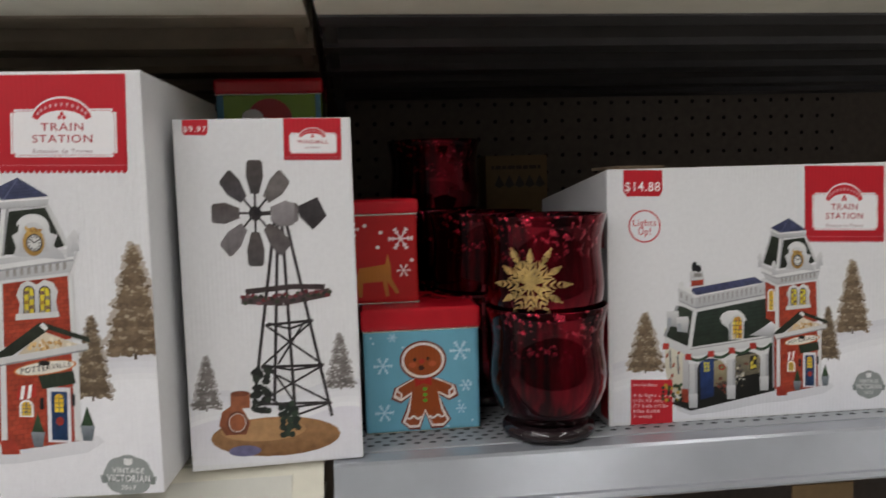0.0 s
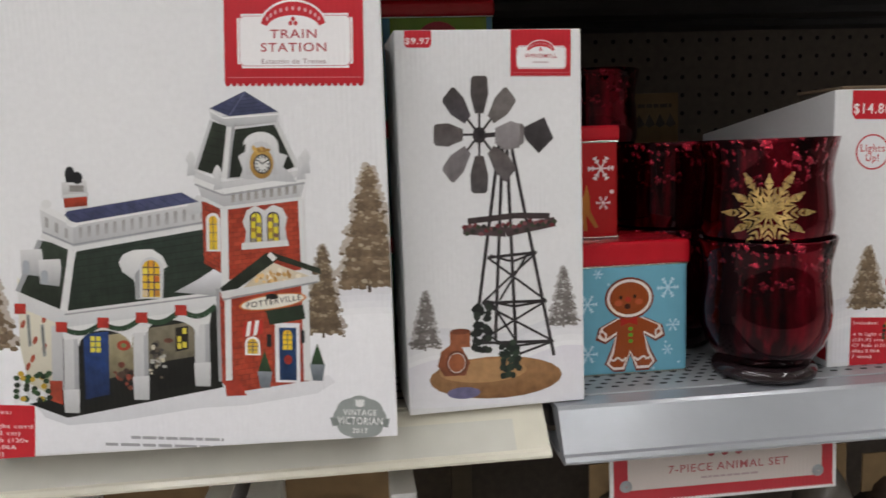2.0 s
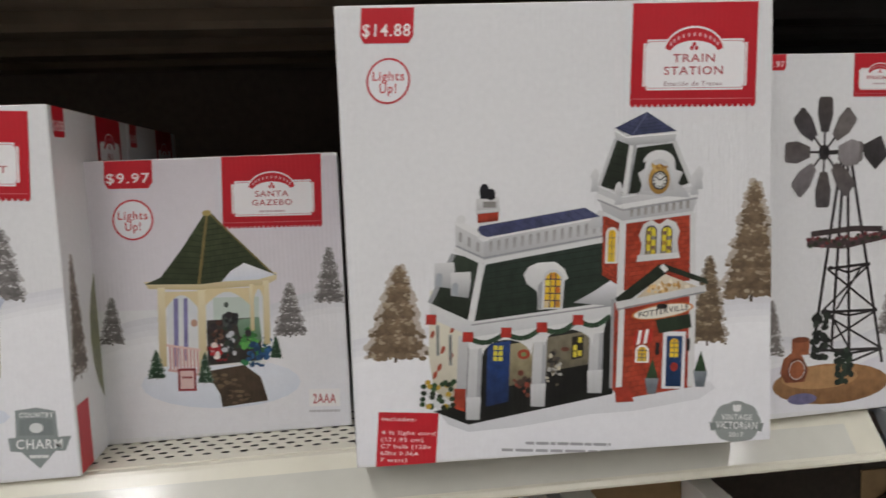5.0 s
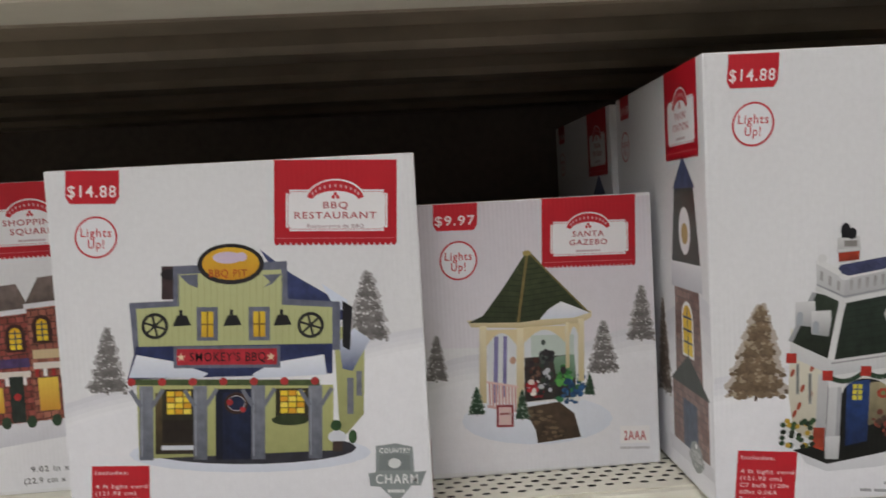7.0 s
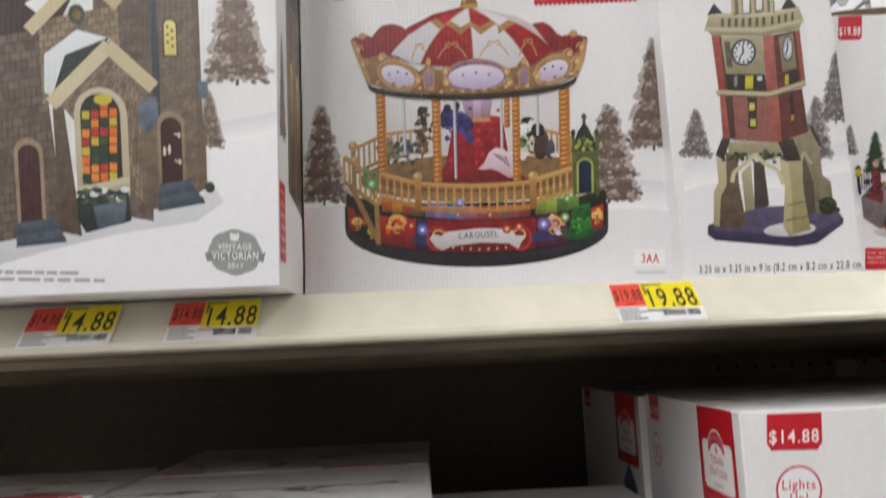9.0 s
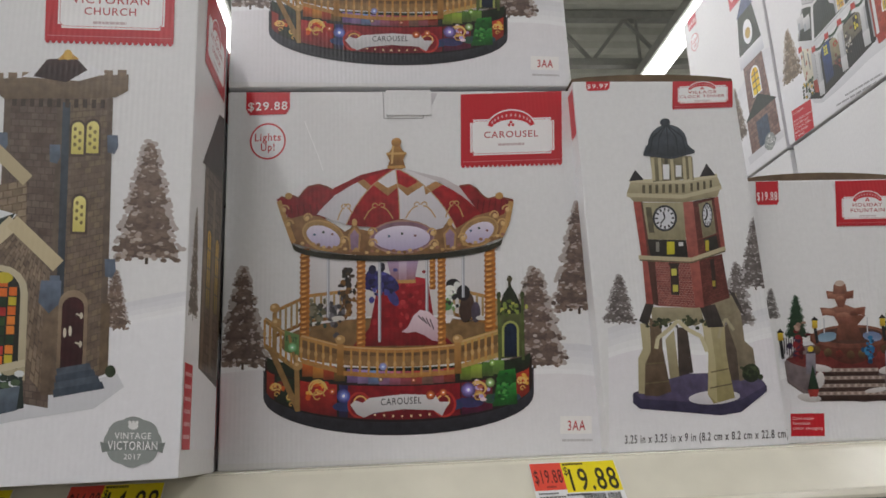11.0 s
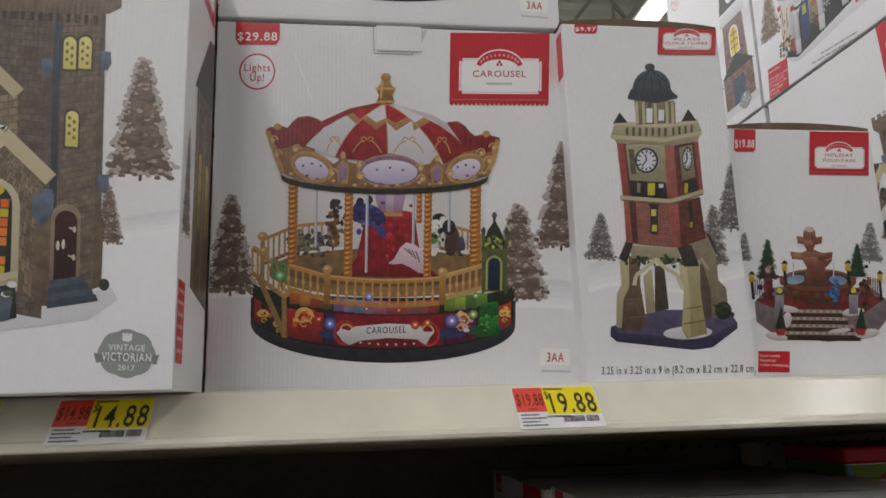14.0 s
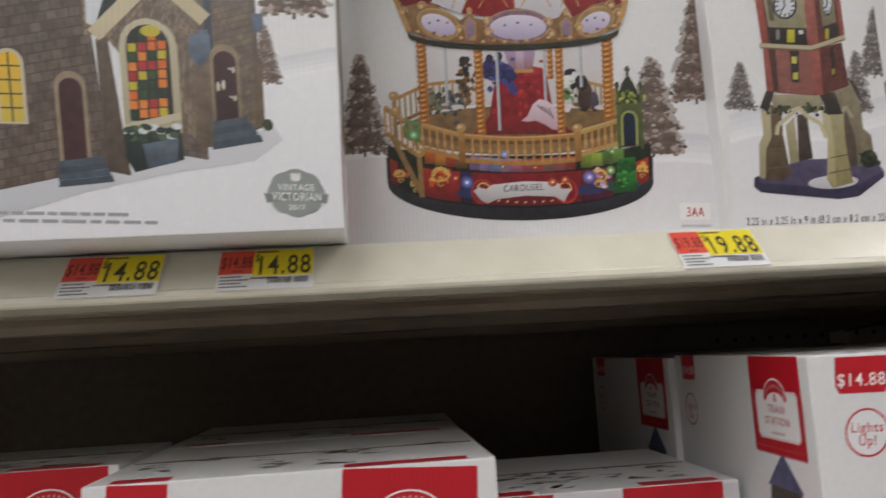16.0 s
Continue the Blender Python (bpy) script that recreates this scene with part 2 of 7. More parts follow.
floor_left = shelf(0.72, LEFT_END, SEAM - 0.004, BEIGE, BEIGE, CREAM_SHADE, "cream steel lower shelf in shade", False)
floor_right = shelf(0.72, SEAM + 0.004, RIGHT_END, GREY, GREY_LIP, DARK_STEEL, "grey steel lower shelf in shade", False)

for owner, xa, xb in ((low_left, -0.84, -0.05), (low_right, -0.01, 0.6)):
    spots = []
    for row in range(9):
        for col in range(int((xb - xa) / 0.0127)):
            spots.append((xa + col * 0.0127 + (row % 2) * 0.00635, 0.592 + row * 0.0085))
    dots(spots, 0.0033, 0.0019, lambda u, v: (u, v, LOW + 0.0003), HOLE, "perforation", owner)

back = thing("gondola_back", pose(0, BACK, 0), "beige pegboard back panel of the shelving, shade put into its colour", "back panel", "", "structure")
part("panel", box(LEFT_END, RIGHT_END, 0, 0.012, 0.0, 1.82), PEG, back)
dots([(-0.2 + 0.0254 * i, 1.16 + 0.0254 * j) for i in range(38) for j in range(13)], 0.0032, 0.0032, lambda u, v: (u, -0.0004, v), HOLE, "peg_hole", back)
for ux in (LEFT_END - 0.03, SEAM - 0.015, RIGHT_END):
    part("upright", box(ux, ux + 0.03, -0.012, 0.03, 0, 1.83, 0.002), CREAM_SHADE, back)
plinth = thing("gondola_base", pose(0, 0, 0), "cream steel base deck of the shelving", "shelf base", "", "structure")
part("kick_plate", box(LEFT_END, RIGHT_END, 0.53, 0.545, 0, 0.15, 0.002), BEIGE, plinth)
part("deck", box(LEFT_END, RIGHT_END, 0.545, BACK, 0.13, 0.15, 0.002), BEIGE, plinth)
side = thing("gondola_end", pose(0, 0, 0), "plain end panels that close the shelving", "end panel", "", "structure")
part("panel", box(LEFT_END - 0.05, LEFT_END - 0.032, 0.56, BACK, 0, 1.82), CREAM_SHADE, side)
part("panel", box(RIGHT_END + 0.032, RIGHT_END + 0.05, 0.56, BACK, 0, 1.82), CREAM_SHADE, side)


# ---- printed artwork ----
def fit_plane(src, dst):
    """The plane-to-plane map that takes four corners of a drawing to four corners of a panel."""
    rows, out = [], []
    for (x, y), (u, v) in zip(src, dst):
        rows += [[x, y, 1, 0, 0, 0, -u * x, -u * y], [0, 0, 0, x, y, 1, -v * x, -v * y]]
        out += [u, v]
    return np.append(np.linalg.solve(np.array(rows, float), np.array(out, float)), 1).reshape(3, 3)


GLYPHS = {}
BODIES = {}


def glyphs(words):
    """Flat letters of one line in the built-in font: points, faces and width."""
    if words not in GLYPHS:
        cu = bpy.data.curves.new("letters", "FONT")
        cu.body, cu.resolution_u, cu.offset, cu.space_character = words, 3, 0.011, 1.14
        ob = bpy.data.objects.new("letters", cu)
        me = ob.to_mesh()
        pts = [(v.co.x, v.co.y) for v in me.vertices]
        GLYPHS[words] = (pts, [tuple(p.vertices) for p in me.polygons], min(p[0] for p in pts), max(p[0] for p in pts))
        ob.to_mesh_clear()
        bpy.data.objects.remove(ob)
        bpy.data.curves.remove(cu)
    return GLYPHS[words]


def deep(code):
    """A print colour as it dries on the card: dark and middle inks sink a little."""
    c = srgb(code)
    lum = 0.25 * c[0] + 0.65 * c[1] + 0.1 * c[2]
    k = 0.7 + 0.31 * min(lum * 1.15, 1.0) ** 0.5 if not code.startswith(("C4", "B8", "EB", "E2")) else 1.0
    return (c[0] * k, c[1] * k, c[2] * k, 1.0)


class Art:
    """A sheet of flat printed shapes. Drawing units run right and down; corners are the panel's corners in these units."""
    STEP = 0.0000006

    def __init__(self, w, h, corners=None):
        self.w, self.h, self.depth, self.tone = w, h, 0.0001, 1.0
        corners = corners or ((0, 0), (w * 1000, 0), (w * 1000, h * 1000), (0, h * 1000))
        self.map = fit_plane(corners, ((0, h), (w, h), (w, 0), (0, 0)))
        self.pre = (1.0, 0.0, 1.0, 0.0)
        self.begin()

    def begin(self):
        self.verts, self.faces, self.inks = [], [], []

    def point(self, x, y):
        sx, tx, sy, ty = self.pre
        q = self.map @ np.array((x * sx + tx, y * sy + ty, 1.0))
        return (min(max(q[0] / q[2], 0.0004), self.w - 0.0004), min(max(q[1] / q[2], 0.0004), self.h - 0.0004), self.depth)

    def mix(self, code):
        """The ink of this print run: tone is how heavily its dark inks were laid."""
        c = deep(code)
        k = self.tone + (1.0 - self.tone) * min(max(c) * 1.5, 1.0)
        return (c[0] * k, c[1] * k, c[2] * k, 1.0)

    def poly(self, pts, ink, low=None):
        """A filled outline; low: the ink at its lower end, for a printed blend."""
        k = len(self.verts)
        self.verts += [self.point(x, y) for x, y in pts]
        self.faces.append(tuple(range(k, k + len(pts))))
        a = self.mix(ink)
        if low:
            b, ys = self.mix(low), [p[1] for p in pts]
            top, span = min(ys), max(max(ys) - min(ys), 1e-6)
            self.inks.append([tuple(a[i] + (b[i] - a[i]) * (y - top) / span for i in range(4)) for y in ys])
        else:
            self.inks.append([a] * len(pts))
        self.depth += self.STEP

    def rect(self, x0, y0, x1, y1, ink, low=None):
        self.poly(((x0, y0), (x1, y0), (x1, y1), (x0, y1)), ink, low)

    def ell(self, cx, cy, rx, ry, ink, low=None, n=22, a0=0, a1=360):
        m = n if a1 - a0 == 360 else n + 1
        self.poly([(cx + rx * math.cos(radians(a0 + (a1 - a0) * i / n)), cy + ry * math.sin(radians(a0 + (a1 - a0) * i / n))) for i in range(m)], ink, low)

    def oval(self, cx, cy, rx, ry, turn, ink, low=None, n=24):
        """An ellipse turned by some degrees."""
        c, s = math.cos(radians(turn)), math.sin(radians(turn))
        self.poly([(cx + rx * c * math.cos(q) - ry * s * math.sin(q), cy + rx * s * math.cos(q) + ry * c * math.sin(q)) for q in (2 * math.pi * i / n for i in range(n))], ink, low)

    def glow(self, cx, cy, r, ink, around):
        """A small printed lamp with its soft halo."""
        for k in range(5):
            self.ell(cx, cy, r * (1 - k * 0.18), r * (1 - k * 0.18), self.blend(around, ink, (k + 1) / 5), n=14)
        self.ell(cx, cy, r * 0.22, r * 0.22, "FAFAFF", n=8)

    def scroll(self, x, y, r, side, width, ink):
        """A curled ornament line."""
        self.line([(x + side * r * (1 - i * 0.07) * math.cos(i * 0.62), y - r * (1 - i * 0.07) * math.sin(i * 0.62)) for i in range(10)], width, ink)

    def line(self, pts, width, ink):
        for (x0, y0), (x1, y1) in zip(pts, pts[1:]):
            d = math.hypot(x1 - x0, y1 - y0) or 1
            nx, ny = -(y1 - y0) / d * width / 2, (x1 - x0) / d * width / 2
            self.poly(((x0 + nx, y0 + ny), (x1 + nx, y1 + ny), (x1 - nx, y1 - ny), (x0 - nx, y0 - ny)), ink)

    def ring(self, cx, cy, rx, ry, width, ink, n=28):
        self.ell(cx, cy, rx, ry, ink, n=n)
        self.ell(cx, cy, rx - width, ry - width, "E9E9EC", n=n)

    def arch(self, cx, top, w, h, ink, low=None):
        """A round-headed opening."""
        pts = [(cx - w / 2 * math.cos(math.pi * i / 8), top + w / 2 - w / 2 * math.sin(math.pi * i / 8)) for i in range(9)]
        self.poly([(cx - w / 2, top + h)] + pts + [(cx + w / 2, top + h)], ink, low)

    def window(self, cx, top, w, h, frame_ink="EDEDED", glass="F2D436", border=3, cols=2, rws=4, bars="3A4A6A"):
        self.arch(cx, top - border, w + 2 * border, h + border * 1.6, frame_ink)
        self.arch(cx, top, w, h, "E8B92A", glass)
        for i in range(1, cols):
            x = cx - w / 2 + w * i / cols
            self.line(((x, top + 2), (x, top + h)), max(w * 0.08, 1.0), bars)
        for i in range(1, rws):
            y = top + h * i / rws
            self.line(((cx - w / 2, y), (cx + w / 2, y)), max(w * 0.07, 0.9), bars)

    def text(self, words, x0, x1, base, cap, ink, rise=0.0):
        """One line of letters, from x0 to x1 on the base line, with capitals of that height."""
        pts, polys, lo, hi = glyphs(words)
        k, sx, sy = len(self.verts), (x1 - x0) / (hi - lo), cap / 0.72
        self.verts += [self.point(x0 + (px - lo) * sx, base - py * sy - rise * (px - lo) / (hi - lo)) for px, py in pts]
        for p in polys:
            self.faces.append(tuple(k + i for i in p))
            self.inks.append([srgb(ink)] * len(p))
        self.depth += self.STEP

    def bar(self, x0, x1, y, h, ink, seed=0):
        """A line of writing too small to read."""
        rnd = random.Random(seed * 97 + int(x0) + int(y))
        x = x0
        while x < x1:
            w = min((x1 - x0) * rnd.uniform(0.05, 0.16), x1 - x)
            self.rect(x, y - h / 2, x + w, y + h / 2, ink)
            x += w + (x1 - x0) * 0.02

    def blend(self, a, b, f):
        """A print colour between two others."""
        return "".join("%02X" % round(int(a[i:i + 2], 16) * (1 - f) + int(b[i:i + 2], 16) * f) for i in (0, 2, 4))

    def tree(self, cx, top, base, half, seed=1, dark="5B5048", mid="857668", light="C9C3BD", n=170):
        """A frosted fir: rounded tiers of small sprays, dark below and frosted above, with a soft outline."""
        rnd = random.Random(seed)
        hgt, tiers, n = base - top, 5.4, int(n * 2.6)
        haze, dark, low, count = self.blend(mid, "E6E5E8", 0.5), self.blend(dark, mid, 0.3), self.depth, 0
        self.rect(cx - half * 0.05, base - hgt * 0.08, cx + half * 0.05, base + hgt * 0.012, "5A4A3E")

        def reach(f):
            return half * (0.1 + 0.98 * f ** 0.82) * (0.8 + 0.26 * ((f * tiers) % 1.0))

        def dab(x, y, r, ink):
            nonlocal count
            count += 1
            self.depth = low + self.STEP * (4 + count % 97)
            w, q = rnd.uniform(0.95, 1.6), rnd.uniform(0, 1)
            self.poly([(x + r * w * math.cos(q + k * 1.047), y + r * 0.85 * math.sin(q + k * 1.047)) for k in range(6)], ink)
        for i in range(n // 4):
            f = (i + rnd.random()) / (n // 4)
            dab(cx + reach(f) * rnd.choice((-1, 1)) * rnd.uniform(0.9, 1.04), top + hgt * (0.01 + 0.96 * f), half * rnd.uniform(0.05, 0.1), haze)
        edge = [(reach(k / 26) * 0.86, top + hgt * (0.03 + 0.93 * k / 26)) for k in range(27)]
        self.depth = low + self.STEP * 2
        self.poly([(cx, top)] + [(cx + x, y) for x, y in edge] + [(cx - x, y) for x, y in edge[::-1]], mid, dark)
        for i in range(n, 0, -1):
            f = (i - rnd.random()) / n
            s = rnd.uniform(-1, 1)
            phase = (f * tiers) % 1.0
            x, y = cx + reach(f) * s, top + hgt * (0.02 + 0.95 * f) + abs(s) * hgt * 0.02
            shade = min(max(phase * 1.1 - 0.1 + rnd.gauss(0, 0.28), 0), 1)
            ink = self.blend(mid, dark, shade) if rnd.random() < 0.7 + 0.3 * shade else self.blend(mid, light, rnd.uniform(0.5, 1.0))
            dab(x, y, half * rnd.uniform(0.05, 0.1) * (0.6 + 0.5 * f), ink)
        self.depth = low + self.STEP * 104

    def cluster(self, cx, cy, sx, sy, inks, n=24, r=6, seed=1):
        """A small busy patch of dabs, for figures and ornament too fine to draw."""
        rnd = random.Random(seed * 131 + int(cx))
        for i in range(n):
            self.ell(cx + rnd.gauss(0, sx), cy + rnd.gauss(0, sy), r * rnd.uniform(0.5, 1.3), r * rnd.uniform(0.5, 1.3), inks[i % len(inks)], n=7)

    def title(self, x0, y0, x1, y1, lines, sub=""):
        """The red heading panel with its white plaque, arched mark and toothed lower edge."""
        w, h = x1 - x0, y1 - y0
        self.rect(x0, y0, x1, y1, "C4202E", "B81C2A")
        for i in range(22):
            cx = x0 + w * (i + 0.5) / 22
            self.ell(cx, y1, w / 54, w / 46, "B81C2A", n=8)
        px0, px1, py0, py1, k = x0 + w * 0.095, x1 - w * 0.075, y0 + h * 0.36, y1 - h * 0.14, w * 0.03
        self.poly(((px0 + k, py0), (px1 - k, py0), (px1 - k, py0 + k), (px1, py0 + k), (px1, py1 - k), (px1 - k, py1 - k), (px1 - k, py1), (px0 + k, py1),
                   (px0 + k, py1 - k), (px0, py1 - k), (px0, py0 + k), (px0 + k, py0 + k)), "EFEDEE")
        g = w * 0.016
        self.line(((px0 + k + g, py0 + g), (px1 - k - g, py0 + g), (px1 - g, py0 + k + g), (px1 - g, py1 - k - g), (px1 - k - g, py1 - g), (px0 + k + g, py1 - g), (px0 + g, py1 - k - g), (px0 + g, py0 + k + g), (px0 + k + g, py0 + g)), w * 0.005, "CF7078")
        self.line(((x0 + w * 0.02, y1 - h * 0.055), (x1 - w * 0.02, y1 - h * 0.055)), w * 0.005, "DC8A90")
        cx, cy, R = (x0 + x1) / 2, py0 + h * 0.14, w * 0.25
        for r1, h1, r0, h0, ink in ((1.0, 0.27, 0.72, 0.1, "EFEDEE"), (0.95, 0.25, 0.77, 0.125, "C4202E")):
            o = [(cx + R * r1 * math.cos(radians(a)), cy - h * h1 * math.sin(radians(a))) for a in range(12, 169, 12)]
            i2 = [(cx + R * r0 * math.cos(radians(a)), cy - h * h0 * math.sin(radians(a))) for a in range(168, 11, -12)]
            self.poly(o + i2, ink)
        for a in range(30, 151, 12):
            self.ell(cx + R * 0.86 * math.cos(radians(a)), cy - h * 0.187 * math.sin(radians(a)), w * 0.01, h * 0.022, "E0B0B4", n=6)
        for dx in (-0.018, 0.018, 0):
            self.ell(cx + w * dx, cy - h * (0.052 if dx else 0.09), w * 0.015, h * 0.023, "C4202E", n=8)
        cap = h * (0.082 if len(lines) > 1 else 0.092)
        base = py0 + h * (0.225 if len(lines) > 1 else 0.262)
        for words in lines:
            half = min(w * 0.0335 * len(words), w * 0.375)
            self.text(words, cx - half, cx + half, base, cap, "B03A44")
            base += cap * 1.5
        if sub:
            half = w * 0.0128 * len(sub)
            self.text(sub, cx - half, cx + half, base - cap * 0.15, cap * 0.56, "A58A8E")
        else:
            self.bar(cx - w * 0.13, cx + w * 0.13, base - cap * 0.45, cap * 0.34, "CDB6B9", 3)

    def price(self, x0, y0, x1, y1, words):
        k = (x1 - x0) * 0.08
        self.poly(((x0, y0), (x1, y0), (x1, y1 - k * 1.6), (x1 - k, y1), (x0 + k, y1), (x0, y1 - k * 1.6)), "C4202E")
        self.text(words, x0 + k * 0.5, x1 - k * 0.7, y1 - (y1 - y0) * 0.2, (y1 - y0) * 0.36, "F3EEEE")

    def lights_up(self, cx, cy, r):
        self.ring(cx, cy, r, r, r * 0.09, "C4303C")
        self.text("Lights", cx - r * 0.72, cx + r * 0.72, cy - r * 0.02, r * 0.42, "C4303C")
        self.text("Up!", cx - r * 0.38, cx + r * 0.38, cy + r * 0.52, r * 0.42, "C4303C")

    def badge(self, cx, cy, rx, ry, ink="9AA09E"):
        """The grey seal of the series: a scalloped plate, a small crown and a ribbon of writing."""
        n = 72
        self.poly([(cx + rx * (0.84 + 0.05 * abs(math.cos(i * math.pi * 8 / n))) * math.cos(2 * math.pi * i / n),
                    cy + ry * (0.93 + 0.07 * abs(math.cos(i * math.pi * 8 / n))) * math.sin(2 * math.pi * i / n)) for i in range(n)], ink)
        self.ell(cx, cy - ry * 0.62, rx * 0.16, ry * 0.14, "E6E6E6", n=10)
        for k in (-1, 0, 1):
            self.ell(cx + k * rx * 0.11, cy - ry * 0.76, rx * 0.05, ry * 0.08, "E6E6E6", n=8)
        self.text("VINTAGE", cx - rx * 0.56, cx + rx * 0.56, cy - ry * 0.12, ry * 0.26, "E6E6E6")
        self.poly(((cx - rx, cy), (cx - rx * 0.8, cy + ry * 0.05), (cx, cy - ry * 0.06), (cx + rx * 0.8, cy + ry * 0.05), (cx + rx, cy), (cx + rx * 0.92, cy + ry * 0.42),
                   (cx + rx * 0.75, cy + ry * 0.36), (cx, cy + ry * 0.27), (cx - rx * 0.75, cy + ry * 0.36), (cx - rx * 0.92, cy + ry * 0.42)), "868D8B")
        self.text("VICTORIAN", cx - rx * 0.76, cx + rx * 0.76, cy + ry * 0.3, ry * 0.34, "EDEDED")
        self.text("2017", cx - rx * 0.26, cx + rx * 0.26, cy + ry * 0.68, ry * 0.22, "E6E6E6")

    def includes(self, x0, y0, x1, y1, lines):
        self.rect(x0, y0, x1, y1, "C4202E")
        h = (y1 - y0) / (len(lines) + 1.6)
        for i, words in enumerate(lines):
            half = (x1 - x0) * min(0.9, 0.064 * len(words))
            if words:
                self.text(words, x0 + (x1 - x0) * 0.06, x0 + (x1 - x0) * 0.06 + half, y0 + h * (1.25 + i), h * 0.6, "EBD5D6")

    def done(self, name, parent, place, label="", mat=None):
        """Links what was drawn since the last call as one flat part; place puts (u, v, height) on the face."""
        if not self.faces:
            return None
        me = bpy.data.meshes.new(name)
        me.from_pydata([place(*p) for p in self.verts], [], self.faces)
        col = me.color_attributes.new("ink", "FLOAT_COLOR", "CORNER")
        flat = [c for face in self.inks for rgba in face for c in rgba]
        col.data.foreach_set("color", flat)
        me.materials.append(mat or (PRINT if "picture" in name else LABEL_INK))
        ob = new(name, me)
        ob.parent = BODIES.get(parent.name, parent)
        self.begin()
        self.depth = 0.0003
        return tagged(ob, label) if label else ob


def on_front(u, v, d):
    return (u, -d, v)


def carton(name, m, w, h, d, label, group="", flap=False):
    """A closed carton whose front lower left corner is at the origin; its front faces -y."""
    t = thing(name, m, label, "box", group)
    bm = box(0, w, 0, d, 0, h, 0.0012)
    BODIES[t.name] = part("carton", bm, CARTON, t)
    part("flap_seam", box(0.004, w - 0.004, d / 2 - 0.0006, d / 2 + 0.0006, h, h + 0.0005), KRAFT, t)
    if flap:
        bm = bmesh.new()
        n = 12
        pts = []
        for i in range(n + 1):
            x = w * i / n
            pts.append((x, 0.0025 + 0.004 * math.sin(math.pi * i / n) ** 0.7))
        a = [bm.verts.new((x, 0.001, h)) for x, _ in pts]
        b = [bm.verts.new((x, 0.001, h + z)) for x, z in pts]
        c = [bm.verts.new((x, d * 0.5, h + z)) for x, z in pts]
        e = [bm.verts.new((x, d * 0.5, h)) for x, _ in pts]
        for i in range(n):
            for p, q in ((a, b), (b, c), (c, e)):
                bm.faces.new((p[i], p[i + 1], q[i + 1], q[i]))
        bmesh.ops.recalc_face_normals(bm, faces=bm.faces)
        part("flap", bm, KRAFT, t, "bulging brown cardboard flap edge")
    return t


def on_left(d):
    return lambda u, v, k: (-k, d - u, v)


def on_right(w):
    return lambda u, v, k: (w + k, u, v)


def on_top(h):
    return lambda u, v, k: (u, v, h + k)


def soft_snow(a, left, right, y0, y1, bottom, ink="F1F1F4", sky="DDDDE3"):
    """The printed snow slope: a pale hazy sky above a white drift."""
    n = 16
    edge = [(left + (right - left) * i / n, y0 + (y1 - y0) * i / n - 10 * math.sin(i * 0.55)) for i in range(n + 1)]
    for k in range(5):
        a.poly([(x, y - 26 + k * 11) for x, y in edge] + [(x, y - 14 + k * 11) for x, y in edge[::-1]], ("DEDEE3", "E2E2E7", "E7E7EB", "ECECEF", "F0F0F3")[k])
    a.poly([(x, y + 26) for x, y in edge] + [(right, bottom), (left, bottom)], ink, "E9E9EE")


def bricks(a, quad, nx, ny, ink, joint):
    """A run of printed masonry in a four-cornered field (upper left, upper right, lower right, lower left)."""
    a.poly(quad, joint)
    (ax, ay), (bx, by), (cx, cy), (dx, dy) = quad

    def at(u, v):
        return ((ax + (bx - ax) * u) * (1 - v) + (dx + (cx - dx) * u) * v, (ay + (by - ay) * u) * (1 - v) + (dy + (cy - dy) * u) * v)
    rnd, keep = random.Random(nx * 31 + ny), a.depth
    for j in range(ny):
        for i in range(-1, nx):
            u0, u1 = (i + (j % 2) * 0.5 + 0.06) / nx, (i + (j % 2) * 0.5 + 0.94) / nx
            u0, u1 = max(u0, 0), min(u1, 1)
            if u1 > u0:
                v0, v1 = (j + 0.08) / ny, (j + 0.92) / ny
                a.depth = keep
                a.poly((at(u0, v0), at(u1, v0), at(u1, v1), at(u0, v1)), ink[rnd.randrange(len(ink))])


BRICK = ("B6452E", "BC4A32", "AE402B", "BE4E36")
STONE = ("6E5E55", "74645B", "68584F", "78695F")


